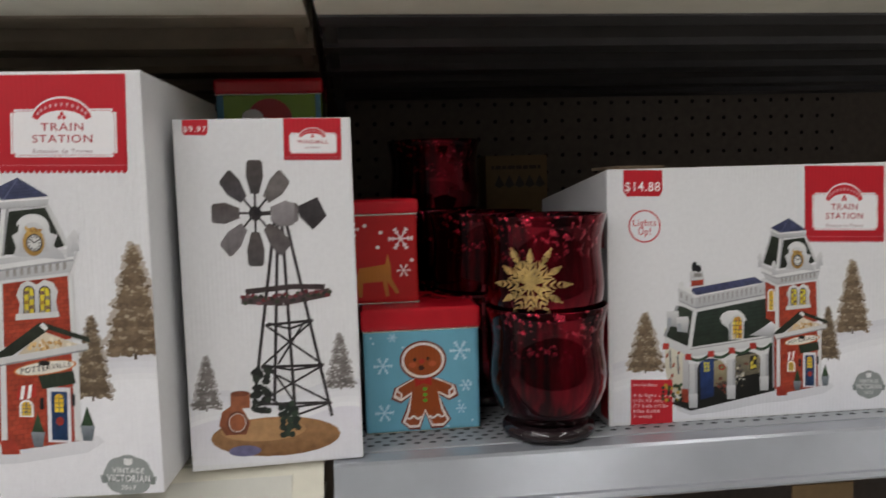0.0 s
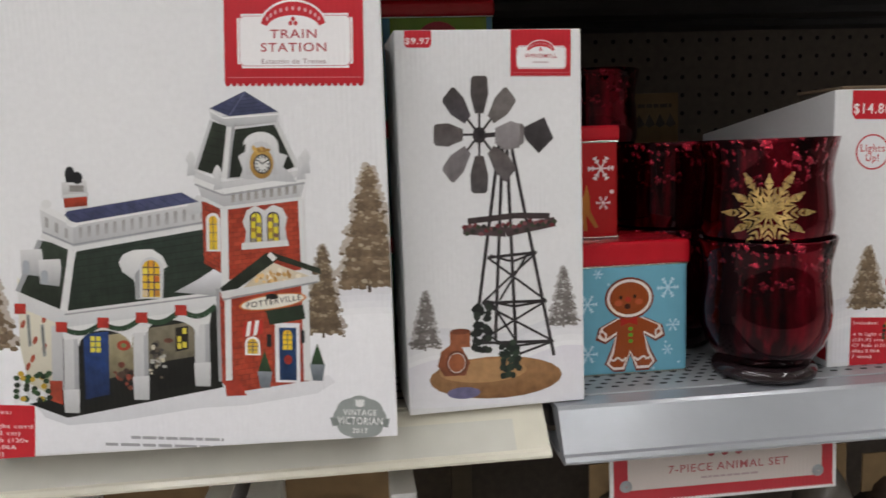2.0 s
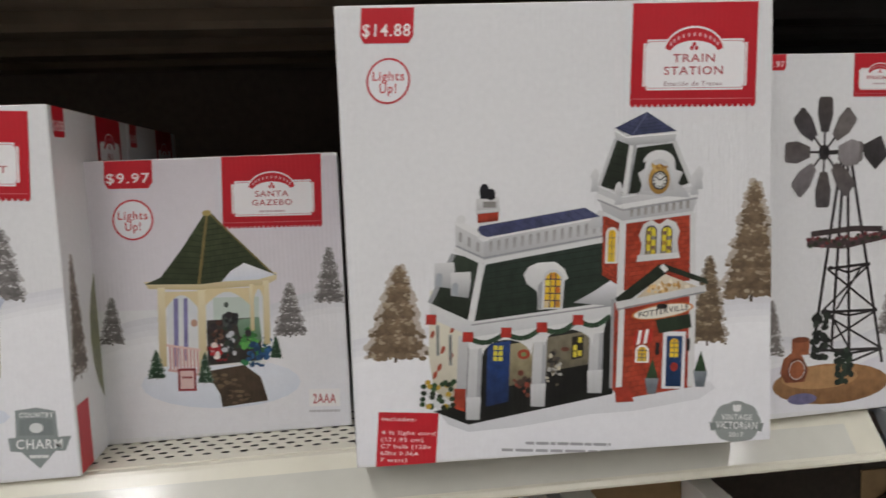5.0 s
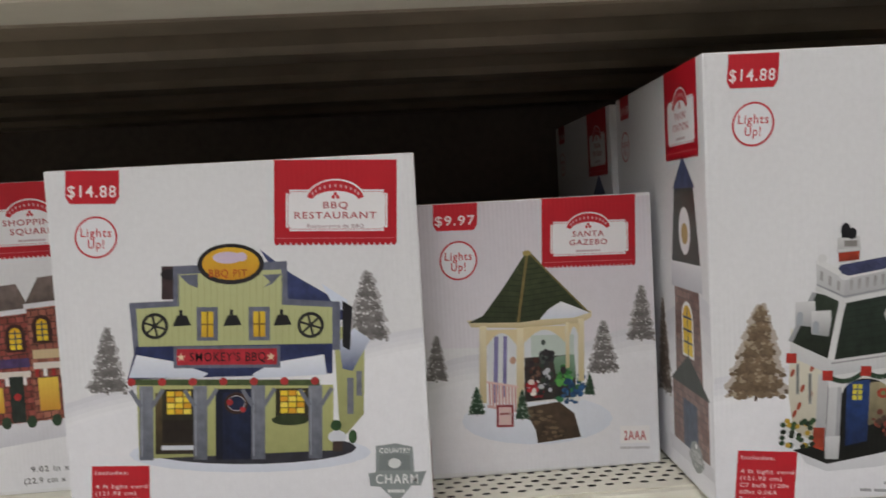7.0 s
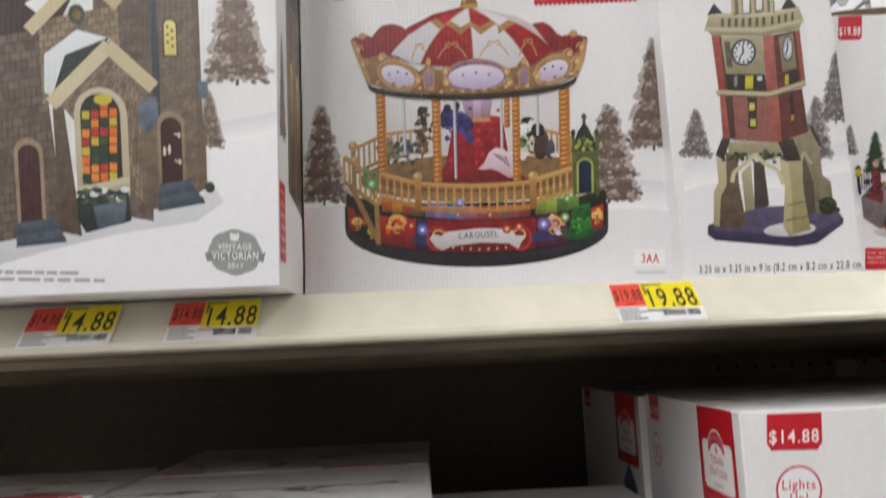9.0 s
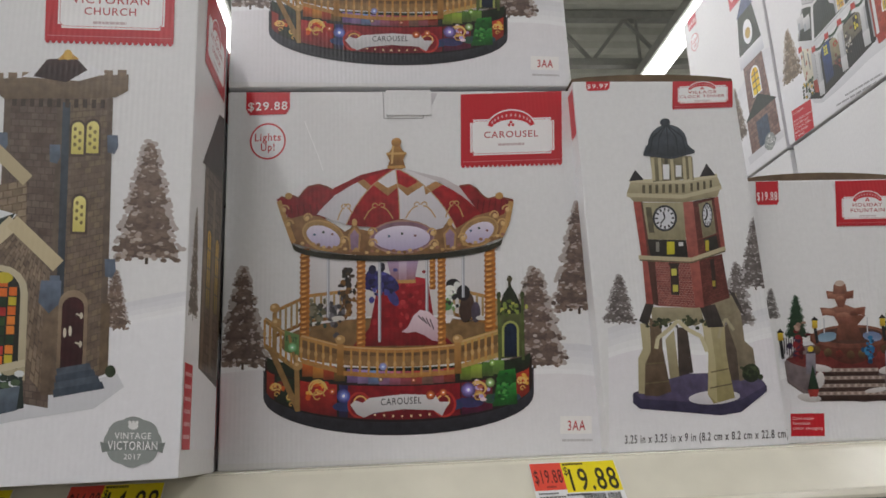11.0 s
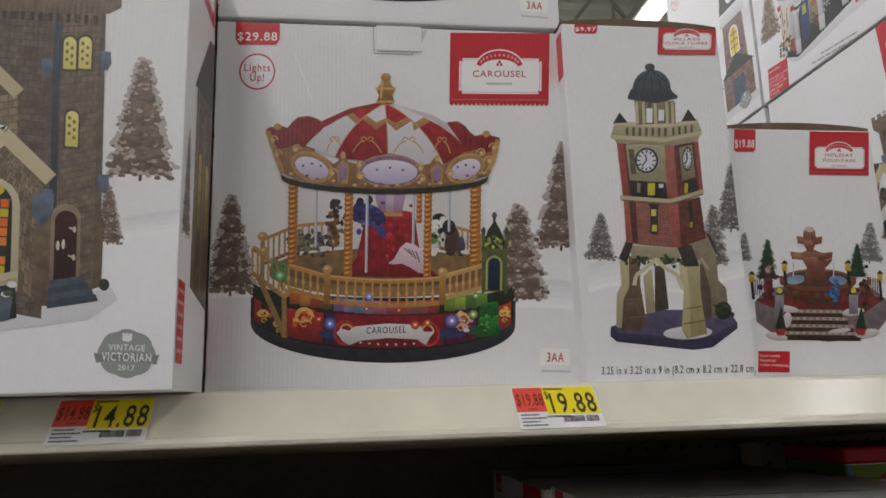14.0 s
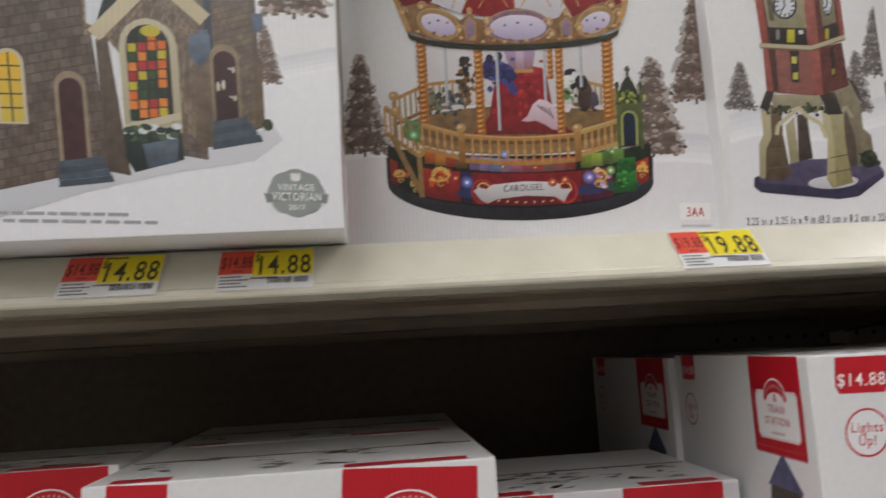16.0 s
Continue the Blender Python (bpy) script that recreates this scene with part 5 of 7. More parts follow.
def church_box(m, label, d):
    w, h = 0.28, 0.325
    t = carton("church_box", m, w, h, d, label, "church boxes")
    a = Art(w, h, ((-459, -142), (588, -165), (577, 1037), (-668, 1107)))
    soft_snow(a, -560, 590, 900, 640, 1100, "EEEEF2")
    a.tree(487, 262, 545, 74, 51, "64534A", "8C786C", "C4B8B0"), a.tree(418, 560, 700, 34, 52, "64534A", "8C786C", "C4B8B0"), a.tree(-380, 420, 800, 90, 53, "64534A", "8C786C", "C4B8B0")
    a.poly(((-420, 1010), (-300, 880), (0, 930), (250, 850), (430, 800), (446, 830), (380, 880), (200, 910), (0, 960), (-250, 1040)), "D9DADF", "C6C8CE")
    # tower
    bricks(a, ((152, 160), (276, 160), (276, 880), (152, 860)), 7, 46, STONE, "62534A")
    bricks(a, ((276, 160), (398, 150), (404, 800), (290, 850)), 8, 46, ("7E6D60", "84735F", "786759"), "6E5E52")
    a.poly(((276, 180), (302, 180), (302, 620), (276, 640)), "4A5560", "3E4650")
    for x in (160, 278, 392):
        a.line(((x, 170), (x + 2, 780)), 13, "6E6054")
    for x, y in ((150, 275), (270, 300), (400, 275), (404, 560), (280, 600)):
        a.poly(((x - 12, y - 22), (x + 12, y - 22), (x + 14, y + 6), (x + 6, y + 22), (x - 10, y + 18)), "6F7C90", "596577")
    for i in range(11):
        a.rect(170 + i * 20, 172, 180 + i * 20, 192, "4A3E36")
    a.poly(((126, 130), (432, 112), (432, 150), (404, 166), (152, 176), (128, 158)), "8A7866", "75634F")
    for i in range(10):
        x = 128 + i * 31
        a.rect(x, 116 - i * 1.6, x + 20, 140 - i * 1.6, "93806C", "7F6C58")
    a.poly(((190, 124), (220, 104), (345, 92), (380, 112), (320, 130)), "E6E6EA"), a.poly(((215, 122), (245, 82), (310, 76), (338, 104), (290, 134)), "4A3634", "3A2A2A"), a.poly(((270, 82), (290, 58), (318, 80)), "D2A24A"), a.ell(292, 70, 10, 12, "E0B860")
    for cx, top, wd, hh in ((321, 225, 28, 74), (355, 222, 28, 74), (331, 395, 28, 82)):
        a.arch(cx, top - 6, wd + 10, hh + 12, "5E5044"), a.arch(cx, top, wd, hh, "E6DC8E", "D2C670")
        for k in range(6):
            a.ell(cx - 6 + (k % 2) * 11, top + 16 + k * 9, 4, 5, "8A7A4A", n=6)
    # nave and gables
    a.poly(((-330, 300), (-20, 246), (140, 278), (60, 420), (-330, 520)), "4A3634", "3C2C2C")
    for i in range(22):
        a.ell(-30 + i * 8, 252 + i * 1.4, 4, 5, "5A4642", n=6)
    bricks(a, ((-330, 480), (20, 420), (60, 900), (-330, 990)), 14, 22, STONE, "5E5047")
    a.poly(((-10, 360), (60, 320), (110, 320), (40, 400)), "E8E8EC")
    bricks(a, ((20, 400), (210, 360), (214, 560), (20, 600)), 9, 12, ("93806C", "85735F", "9C8A74"), "75634F")
    a.line(((-5, 424), (136, 286)), 30, "CDBF9E"), a.line(((130, 286), (212, 362)), 30, "C2B391")
    a.ell(112, 384, 20, 24, "4A5A4A"), a.ell(112, 384, 10, 12, "8A6A4A")
    a.poly(((30, 480), (110, 420), (190, 440), (60, 586), (26, 570)), "E2E6EA", "CFD5DA"), a.poly(((44, 580), (80, 480), (188, 436), (150, 500), (60, 590)), "34423F", "2A3634")
    bricks(a, ((62, 596), (182, 470), (270, 570), (262, 850)), 8, 20, ("8A7868", "7C6A5A", "94826E"), "6A5A4C")
    a.poly(((44, 606), (70, 600), (100, 920), (48, 910)), "6E5E50", "5A4B40")
    a.line(((40, 598), (186, 456)), 34, "CFC2A2"), a.line(((180, 456), (288, 556)), 34, "C4B694")
    a.rect(258, 590, 290, 850, "85725F", "6E5D4E"), a.poly(((250, 590), (296, 590), (296, 640), (270, 665), (246, 640)), "6F7C90", "596577")
    # stained glass
    a.arch(158, 556, 128, 262, "C9BFA4", "B5AA8E"), a.arch(157, 570, 96, 222, "2E2E2A")
    rnd = random.Random(6)
    for j in range(9):
        for i in range(4):
            x, y = 114 + i * 22 - j * 0.8, 592 + j * 22 - i * 2.5
            if j == 0 and i in (0, 3):
                continue
            a.rect(x, y, x + 18, y + 19, ("E8742E", "3E5A34", "C23A3A", "C9B93A", "2E4630", "E88A3A")[rnd.randrange(6)])
    a.ell(165, 585, 22, 13, "C9B93A"), a.poly(((95, 800), (220, 770), (222, 786), (96, 818)), "C9BFA4")
    a.poly(((92, 830), (216, 800), (222, 880), (110, 912), (92, 880)), "2E3A38", "26302E")
    for i in range(24):
        a.ell(100 + rnd.uniform(0, 112), 812 + rnd.uniform(-10, 24), 12, 8, ("3E5240", "54684E", "D9DCE0", "2C3C30")[i % 4], n=7)
    a.poly(((130, 846), (212, 830), (206, 886), (140, 902)), "6A7684", "4E5A68")
    # doors and steps
    a.arch(325, 610, 66, 180, "A08C74", "8A7662"), a.arch(325, 626, 50, 164, "4A2426", "3C1C20")
    for y in (665, 730):
        a.line(((332, y), (348, y + 6)), 4, "C9C2B0"), a.ell(344, y + 4, 4, 8, "C9C2B0", n=6)
    a.ell(308, 708, 4, 12, "D9D2C0", n=8), a.ell(320, 704, 4, 12, "D9D2C0", n=8)
    for k in range(4):
        a.poly(((292 - k * 2, 790 + k * 16), (366 + k * 10, 776 + k * 14), (372 + k * 10, 792 + k * 14), (294 - k * 2, 808 + k * 16)), ("55606E", "495462")[k % 2])
    a.rect(388, 640, 408, 800, "75634F"), a.ell(414, 795, 12, 14, "3E4A36")
    a.arch(-20, 680, 70, 220, "A08C74"), a.arch(-20, 696, 52, 196, "4A2426")
    for k in range(4):
        a.poly(((-60, 890 + k * 15), (40 + k * 6, 875 + k * 15), (44 + k * 6, 890 + k * 15), (-62, 905 + k * 15)), ("55606E", "495462")[k % 2])
    for cx in (-240, -150):
        a.window(cx, 640, 50, 160, "C9BFA4", "D2B84A", 8, 2, 5, "3A3A30")
    a.done("picture", t, on_front, "print of a stone church with square tower")
    a.title(238, -176, 532, 38, ("VICTORIAN", "CHURCH"))
    a.done("title_panel", t, on_front, "red printed heading panel")
    a.badge(470, 955, 74, 58)
    a.done("series_seal", t, on_front, "grey printed seal")
    a.bar(-200, 90, 1012, 8, "A9A9AE", 1), a.bar(-300, 150, 1030, 8, "A9A9AE", 2)
    a.done("fine_print", t, on_front, "tiny grey print")
    a = Art(d, h, ((0, 0), (d * 1000, 0), (d * 1000, 325), (0, 325)))
    soft_snow(a, 2, 198, 210, 215, 310)
    a.tree(16, 165, 235, 11, 8)
    bricks(a, ((34, 130), (150, 120), (150, 270), (34, 262)), 10, 22, STONE, "4A3C34")
    a.poly(((26, 132), (70, 78), (160, 74), (170, 122)), "3A2A2A", "332626")
    for i in range(5):
        a.line(((40 + i * 24, 138), (41 + i * 24, 262)), 7, "8A7866")
        a.window(52 + i * 24, 170, 9, 52, "5E5044", "8A7A3A", 2)
    a.done("side_picture", t, on_right(w))
    a.title(22, 0, 84, 62, ("VICTORIAN", "CHURCH"))
    a.done("side_title", t, on_right(w))
    a.rect(2, 262, 20, 310, "C4202E")
    for k in range(6):
        a.bar(4, 18, 268 + k * 7, 2.2, "E6B4B8", k)
    a.done("side_notes_panel", t, on_right(w))
    return t


def draw_carousel(a):
    """The lit carousel: base with lamps, railing, animals, turned columns, gilded rim and striped dome."""
    rnd = random.Random(14)
    Go, Gd, W = "C08E50", "94642E", "DEDADE"

    def arc(x0, x1, y, sag, n=24):
        return [((x0 + x1) / 2 - (x1 - x0) / 2 * math.cos(math.pi * i / n), y + sag * math.sin(math.pi * i / n)) for i in range(n + 1)]

    def ring(x0, x1, y0, y1, s0, s1, ink, low=None):
        a.poly(arc(x0, x1, y1, s1) + arc(x0, x1, y0, s0)[::-1], ink, low)
    # plinth and lit drum
    ring(450, 928, 590, 638, 20, 69, "44444E", "2A2A32"), ring(453, 925, 572, 622, 20, 62, "34241E", "1E1A1A")
    for x0, x1, ink, low in ((456, 470, "B03A2A", "7A261E"), (474, 512, "2E3A28", "1C241A"), (516, 582, "B8302A", "6E1A1C"), (586, 606, "34326E", "2A2440"), (602, 800, "9A1A26", "741420"), (802, 856, "8A2230", "4E1A3A"), (898, 920, "B83A28", "7A261E")):
        def edge(x, k):
            f = math.sqrt(max(1 - ((x - 689) / 236) ** 2, 0))
            return (x, (586 if k == 0 else 622) + (36 if k == 0 else 58) * f)
        a.poly([edge(x0 + (x1 - x0) * i / 6, 0) for i in range(7)] + [edge(x1 - (x1 - x0) * i / 6, 1) for i in range(7)], ink, low)
    ring(456, 922, 566, 584, 24, 34, "2A3624", "1C241A")
    for x0, inks in ((520, ("E0702E", "E89A3E", "C8502A", "8A6A2E")), (600, ("9A7AC0", "B49AD8", "8AA8E0", "C08AC0", "D87A9A", "C85A6A", "D2504A", "A87A6A", "B8606A", "C04A3A")), (800, ("8AA83A", "A8C24A", "5E8A3A", "7AA84A"))):
        for i, ink in enumerate(inks):
            y = 566 + 30 * math.sin(math.pi * (x0 + i * 19 - 450) / 478)
            a.poly(((x0 + i * 19, y), (x0 + i * 19 + 20, y), (x0 + i * 19 + 20, y + 24), (x0 + i * 19, y + 24)), ink, a.blend(ink, "3A2A2A", 0.45))
    for k, (ink, x) in enumerate((("3A52B8", 600), ("4A4AA8", 815), ("3A8A5A", 862), ("3A5AA8", 780), ("7A3A9A", 640), ("3A7A8A", 880))):
        a.ell(x, 668 - abs(x - 690) * 0.13, 26, 9, a.blend(ink, "34343E", 0.55), n=12)
    for x, y, r, inks in ((548, 626, 20, ("E0602A", "F0B04A", "D83A2A")), (832, 630, 18, ("B8A0D8", "E8D0E0", "C06A4A")), (474, 622, 9, ("D8602E", "E8A24A", "8A2A22")), (908, 616, 8, ("D8502E", "E8B24A", "8A2A22")), (500, 640, 7, ("5A6A3A", "8A5A2E", "C08A4A"))):
        a.cluster(x, y, r * 0.5, r * 0.5, inks, 16, 5), a.scroll(x - 3, y, r, 1, 3, "E6C070"), a.scroll(x + 3, y, r * 0.8, -1, 3, "E6C070"), a.scroll(x, y + 12, r * 0.6, 1, 2.5, "D2A458")
    for x, s in ((622, 1), (772, -1)):
        a.ell(x, 654, 21, 23, "C23A34"), a.ell(x, 654, 17, 19, "8E1A24"), a.scroll(x, 650, 14, s, 3, "E2B46A")
    for k in range(7):
        a.ell(650 + k * 16, 671 + 3 * math.sin(k * 0.5), 2.2, 2.2, "E8C8A0", n=6)
    a.poly(((606, 654), (614, 646), (628, 650), (640, 642), (700, 636), (756, 638), (764, 650), (782, 650), (774, 662), (768, 674), (752, 664), (700, 662), (648, 668), (630, 676), (618, 670)), "DAD8DA", "BCB8BC")
    a.text("CAROUSEL", 660, 732, 655, 12, "4A464A", 3)
    for k in range(5):
        y = 598 + k * 12
        a.poly(((868 - k * 2, y), (896 + k * 0.6, y - 4), (897 + k * 0.6, y + 9), (864 - k * 2, y + 13)), ("2F8A34", "236A28", "4AA84A")[k % 3], "1E5222")
    a.cluster(878, 630, 6, 12, ("2E8A3A", "22662A", "5AA84E", "1A4A22"), 30, 3)
    # deck and what rides on it
    a.ell(690, 545, 212, 44, "8A6A46", "A07A4E"), a.ell(690, 540, 190, 30, "8E7048", "7A5A3C")
    a.rect(530, 392, 846, 500, "DAD7DA", "D2CCCB")
    for x0, y0, x1, y1 in ((470, 488, 530, 462), (530, 462, 600, 455), (790, 455, 850, 470), (850, 470, 872, 480)):
        a.line(((x0, y0), (x1, y1)), 6, Go), a.line(((x0, y0 + 44), (x1, y1 + 44)), 6, Gd)
        for k in range(7):
            f = k / 6
            a.line(((x0 + (x1 - x0) * f, y0 + (y1 - y0) * f), (x0 + (x1 - x0) * f, y0 + (y1 - y0) * f + 44)), 4, "B09468")
    a.poly(((656, 440), (744, 440), (756, 520), (790, 552), (610, 552), (640, 520)), "A81C28", "86141E"), a.ell(700, 440, 44, 9, "C0303A"), a.poly(((640, 520), (756, 520), (790, 552), (610, 552)), "9A1A24", "7A121C")
    a.poly(((670, 398), (728, 398), (720, 440), (680, 440)), "B8A2C8", "9A6A6A"), a.rect(692, 398, 706, 438, "D8C8E0", "B08A9A"), a.line(((682, 440), (722, 440)), 6, "C89A5A")
    for x, y, sx, sy, inks in ((700, 490, 22, 20, ("B42A34", "8E1620", "A01C26", "C23A40")), (600, 440, 5, 14, ("2E2A2A", "4A3A2E", "3A3430")), (602, 470, 8, 16, ("7A5630", "8E6638", "5A4228", "3A302A")), (548, 500, 10, 14, ("6A644E", "85806A", "4E4A3E", "3E5248")), (576, 492, 8, 18, ("5E5A5E", "77727A", "4A464A")), (534, 486, 8, 6, ("8A8470", "6A654E"))):
        a.cluster(x, y, sx, sy, inks, 34, 5)
    a.oval(664, 440, 30, 17, 25, "3E3A7E", "2E2C66"), a.oval(640, 436, 10, 18, 10, "34306E"), a.oval(682, 468, 8, 16, -30, "4A468E"), a.cluster(660, 446, 14, 12, ("4A4896", "2E2C5E", "5A5AA8", "26264A"), 30, 5), a.ell(645, 418, 7, 8, "2A2848"), a.ell(662, 414, 6, 8, "262434")
    a.ell(788, 446, 12, 9, "1E1E22"), a.ell(783, 462, 11, 14, "E2E4E0"), a.oval(778, 484, 11, 8, -20, "5E8A4E"), a.ell(795, 450, 6, 8, "DADCDA"), a.cluster(784, 470, 6, 10, ("E6E6E2", "2A2A2E", "7AA060", "C8CCC8"), 22, 4)
    a.oval(812, 488, 13, 26, 8, "5A4238", "42302A"), a.ell(806, 462, 12, 14, "2A2428"), a.oval(828, 496, 8, 18, 0, "5E5468", "4A424E"), a.oval(584, 502, 12, 4, 0, "DAD6D2"), a.oval(838, 506, 10, 4, 0, "D6D2D0")
    for x, y1 in ((566, 500), (658, 545), (742, 500), (806, 470)):
        a.line(((x, 396), (x, y1)), 5, "A9ABB4"), a.line(((x - 1, 396), (x - 1, y1)), 1.6, "D8DAE0")
    a.poly(((697, 528), (708, 520), (718, 500), (730, 490), (746, 494), (766, 512), (768, 546), (752, 544), (736, 534), (722, 528), (708, 530)), "E6D2DA", "C8A4B4")
    a.poly(((764, 498), (790, 502), (782, 514), (768, 514)), "E2DCDE")
    for k in range(4):
        a.line(((726 + k * 7, 500 + k * 2), (736 + k * 6, 510 + k * 5)), 2, "5A4450")
    for x, y0, y1, w in ((524, 378, 535, 10), (625, 398, 556, 9), (768, 400, 560, 8), (752, 400, 455, 6), (853, 382, 530, 11)):
        a.rect(x - w * 0.8, y0, x + w * 0.8, y1, "C07830", "B86E2E")
        for k in range(int((y1 - y0) / 9)):
            a.oval(x, y0 + 5 + k * 9, w, 4.4, -10, "CC8438", "8E5424", 10), a.oval(x - 2, y0 + 4 + k * 9, w * 0.5, 1.6, -10, "E8AE62", None, 8)
    # railing

    def rail(x0, y0, x1, y1, hgt, n, ink, sag=0):
        for dy, wd in ((0, 9), (hgt, 8)):
            a.line([(x0 + (x1 - x0) * i / 6, y0 + (y1 - y0) * i / 6 + dy + sag * math.sin(math.pi * i / 6)) for i in range(7)], wd, ink)
        a.line([(x0 + (x1 - x0) * i / 6, y0 - 2 + (y1 - y0) * i / 6 + sag * math.sin(math.pi * i / 6)) for i in range(7)], 2.4, "D2AC78")
        for k in range(n + 1):
            f = k / n
            x, y = x0 + (x1 - x0) * f, y0 + (y1 - y0) * f + sag * math.sin(math.pi * f)
            a.line(((x, y), (x, y + hgt)), 4, "C89450"), a.ell(x, y + hgt * 0.55, 3.2, 6, "CFA56C", n=6)
    rail(452, 502, 510, 544, 46, 6, "A88450"), rail(518, 534, 584, 552, 42, 5, Go), rail(592, 554, 794, 554, 44, 13, "BE8648", 6), rail(798, 550, 868, 530, 40, 6, "B89A5C")
    a.poly(((488, 522), (514, 530), (514, 566), (488, 558)), "7A9A5E", "5E8A4E"), a.text("EXIT", 491, 511, 540, 9, "34503A", -4)
    a.line(((462, 552), (512, 660)), 10, "A07C4C"), a.line(((470, 490), (470, 560)), 8, "A88450"), a.line(((510, 582), (512, 664)), 9, "A88450"), a.line(((496, 530), (510, 590)), 5, "A88450")
    for x, y in ((470, 482), (473, 508), (588, 540), (796, 542), (512, 584)):
        a.ell(x, y, 9, 8, "C09862"), a.ell(x - 2, y - 2, 4, 3, "DEC090", n=8)
    for x in (588, 796):
        a.rect(x - 6, 548, x + 6, 602, Go, Gd)
    # ticket house
    a.poly(((868, 500), (908, 496), (910, 572), (870, 578)), "656B42", "525A34"), a.poly(((864, 502), (876, 466), (888, 448), (898, 466), (912, 498)), "3A3E2E", "2A2E22"), a.line(((887, 452), (887, 434)), 5, "4A4632"), a.ell(887, 440, 5, 5, "6A6248", n=8)
    a.cluster(888, 490, 9, 6, ("8EA04A", "B8B85A", "5A6A34"), 24, 4), a.arch(888, 512, 30, 62, "A8AE62"), a.arch(888, 516, 22, 58, "20304A", "1A2438")
    for x in (868, 909):
        a.line(((x, 470), (x + 1, 580)), 5, "5E6A3A"), a.ell(x, 468, 4, 7, "4A5232", n=8)
    for x, y, r, ink, around in ((594, 638, 16, "A0B4FF", "3A3A8A"), (814, 630, 17, "B8A8F8", "4A3A6A"), (852, 618, 11, "C8F0A8", "5A6A3A"), (748, 638, 11, "FFA050", "8A2A22"), (770, 634, 9, "FFB060", "9A2A22"), (574, 630, 8, "FFA050", "9A2A22"), (502, 552, 11, "A8F0C0", "6A9A5E"), (664, 588, 9, "A8C8FF", "8A7AB0"), (718, 612, 6, "FF9A6A", "6A3A2E"), (660, 610, 6, "F0D0A0", "5A3A2E"), (856, 584, 8, "C0E890", "6A8A3A")):
        a.glow(x, y, r * 0.75, ink, around)
    # flared rim behind the dome
    for pts in (((472, 290), (480, 285), (492, 288), (500, 283), (512, 288), (522, 275), (530, 268), (548, 265), (562, 269), (578, 278), (560, 330), (508, 345)), ((792, 280), (800, 275), (818, 273), (830, 280), (840, 292), (850, 299), (868, 295), (894, 302), (880, 335), (866, 350), (800, 345))):
        a.poly(pts, "A0242A", "7E1A20")
        a.line(pts[1:10], 3, "8E4A3A")
        for k in range(6):
            x = pts[2][0] + (k + 0.5) * (pts[8][0] - pts[2][0]) / 6
            a.line(((x, 300), (x + (6 if x < 690 else -6), 340)), 2, "741418")
    # striped dome
    ridges = [((545, 318), (575, 280), (622, 256), (676, 243)), ((598, 338), (618, 290), (650, 260), (682, 243)), ((694, 350), (694, 300), (690, 265), (687, 243)), ((794, 350), (770, 296), (732, 262), (694, 243)), ((840, 328), (816, 294), (772, 266), (700, 243))]
    a.poly(((556, 296), (576, 272), (624, 250), (676, 239), (690, 244), (622, 262)), "9E2026"), a.poly(((700, 241), (772, 260), (800, 276), (840, 330), (772, 270)), "D2CED2", "B8A0A0")

    def along(r, f):
        w = ((1 - f) ** 3, 3 * f * (1 - f) ** 2, 3 * f * f * (1 - f), f ** 3)
        return (sum(k * p[0] for k, p in zip(w, r)), sum(k * p[1] for k, p in zip(w, r)))
    for k in range(4):
        lo, hi = ridges[k], ridges[k + 1]
        a.poly([along(lo, i / 8) for i in range(9)] + [along(hi, 1 - i / 8) for i in range(9)], (W, "BC2229")[k % 2], ("C4C0C8", "8E1820")[k % 2])
        up, vp = along(lo, 0.72), along(hi, 0.72)
        tip = ((up[0] + vp[0]) / 2, (up[1] + vp[1]) / 2 + 26)
        a.poly((up, along(lo, 0.62), tip, along(hi, 0.62), vp), "B88A58", "A0764A")
        a.poly([along(lo, 0.7 + 0.3 * i / 4) for i in range(5)] + [along(hi, 1 - 0.3 * i / 4) for i in range(5)] + [((up[0] + vp[0]) / 2, (up[1] + vp[1]) / 2 + 12)], ("BC2229", "E0DCE0")[k % 2])
        mid = along(lo, 0.3)[0] * 0.5 + along(hi, 0.3)[0] * 0.5
        for s in (-1, 1):
            wide = abs(along(hi, 0.3)[0] - along(lo, 0.3)[0]) / 96
            a.line([(mid + s * wide * (6 + 5.5 * i), 308 + i * i * 0.85) for i in range(6)], 2.2, "B8905A"), a.scroll(mid + s * wide * 9, 306, 6, -s, 2, "B8905A")
    for r in ridges[1:4]:
        a.line([along(r, i / 8) for i in range(9)], 1.8, "B89A78")
    # gilded rim
    a.poly(((474, 292), (486, 318), (500, 324), (524, 318), (552, 322), (580, 338), (596, 350), (606, 344), (612, 330), (622, 346), (640, 350), (668, 336), (698, 330), (728, 336), (752, 352), (770, 348), (780, 334), (792, 350), (806, 342), (828, 328), (852, 322), (868, 330), (878, 326), (894, 302), (886, 340), (874, 368),
            (822, 384), (742, 395), (650, 395), (590, 389), (540, 380), (502, 368), (486, 330)), "A07850", "8A6440")
    a.line(((476, 292), (490, 332), (504, 368)), 9, "B88E56"), a.line(((891, 304), (884, 340), (872, 366)), 9, "B88E56")
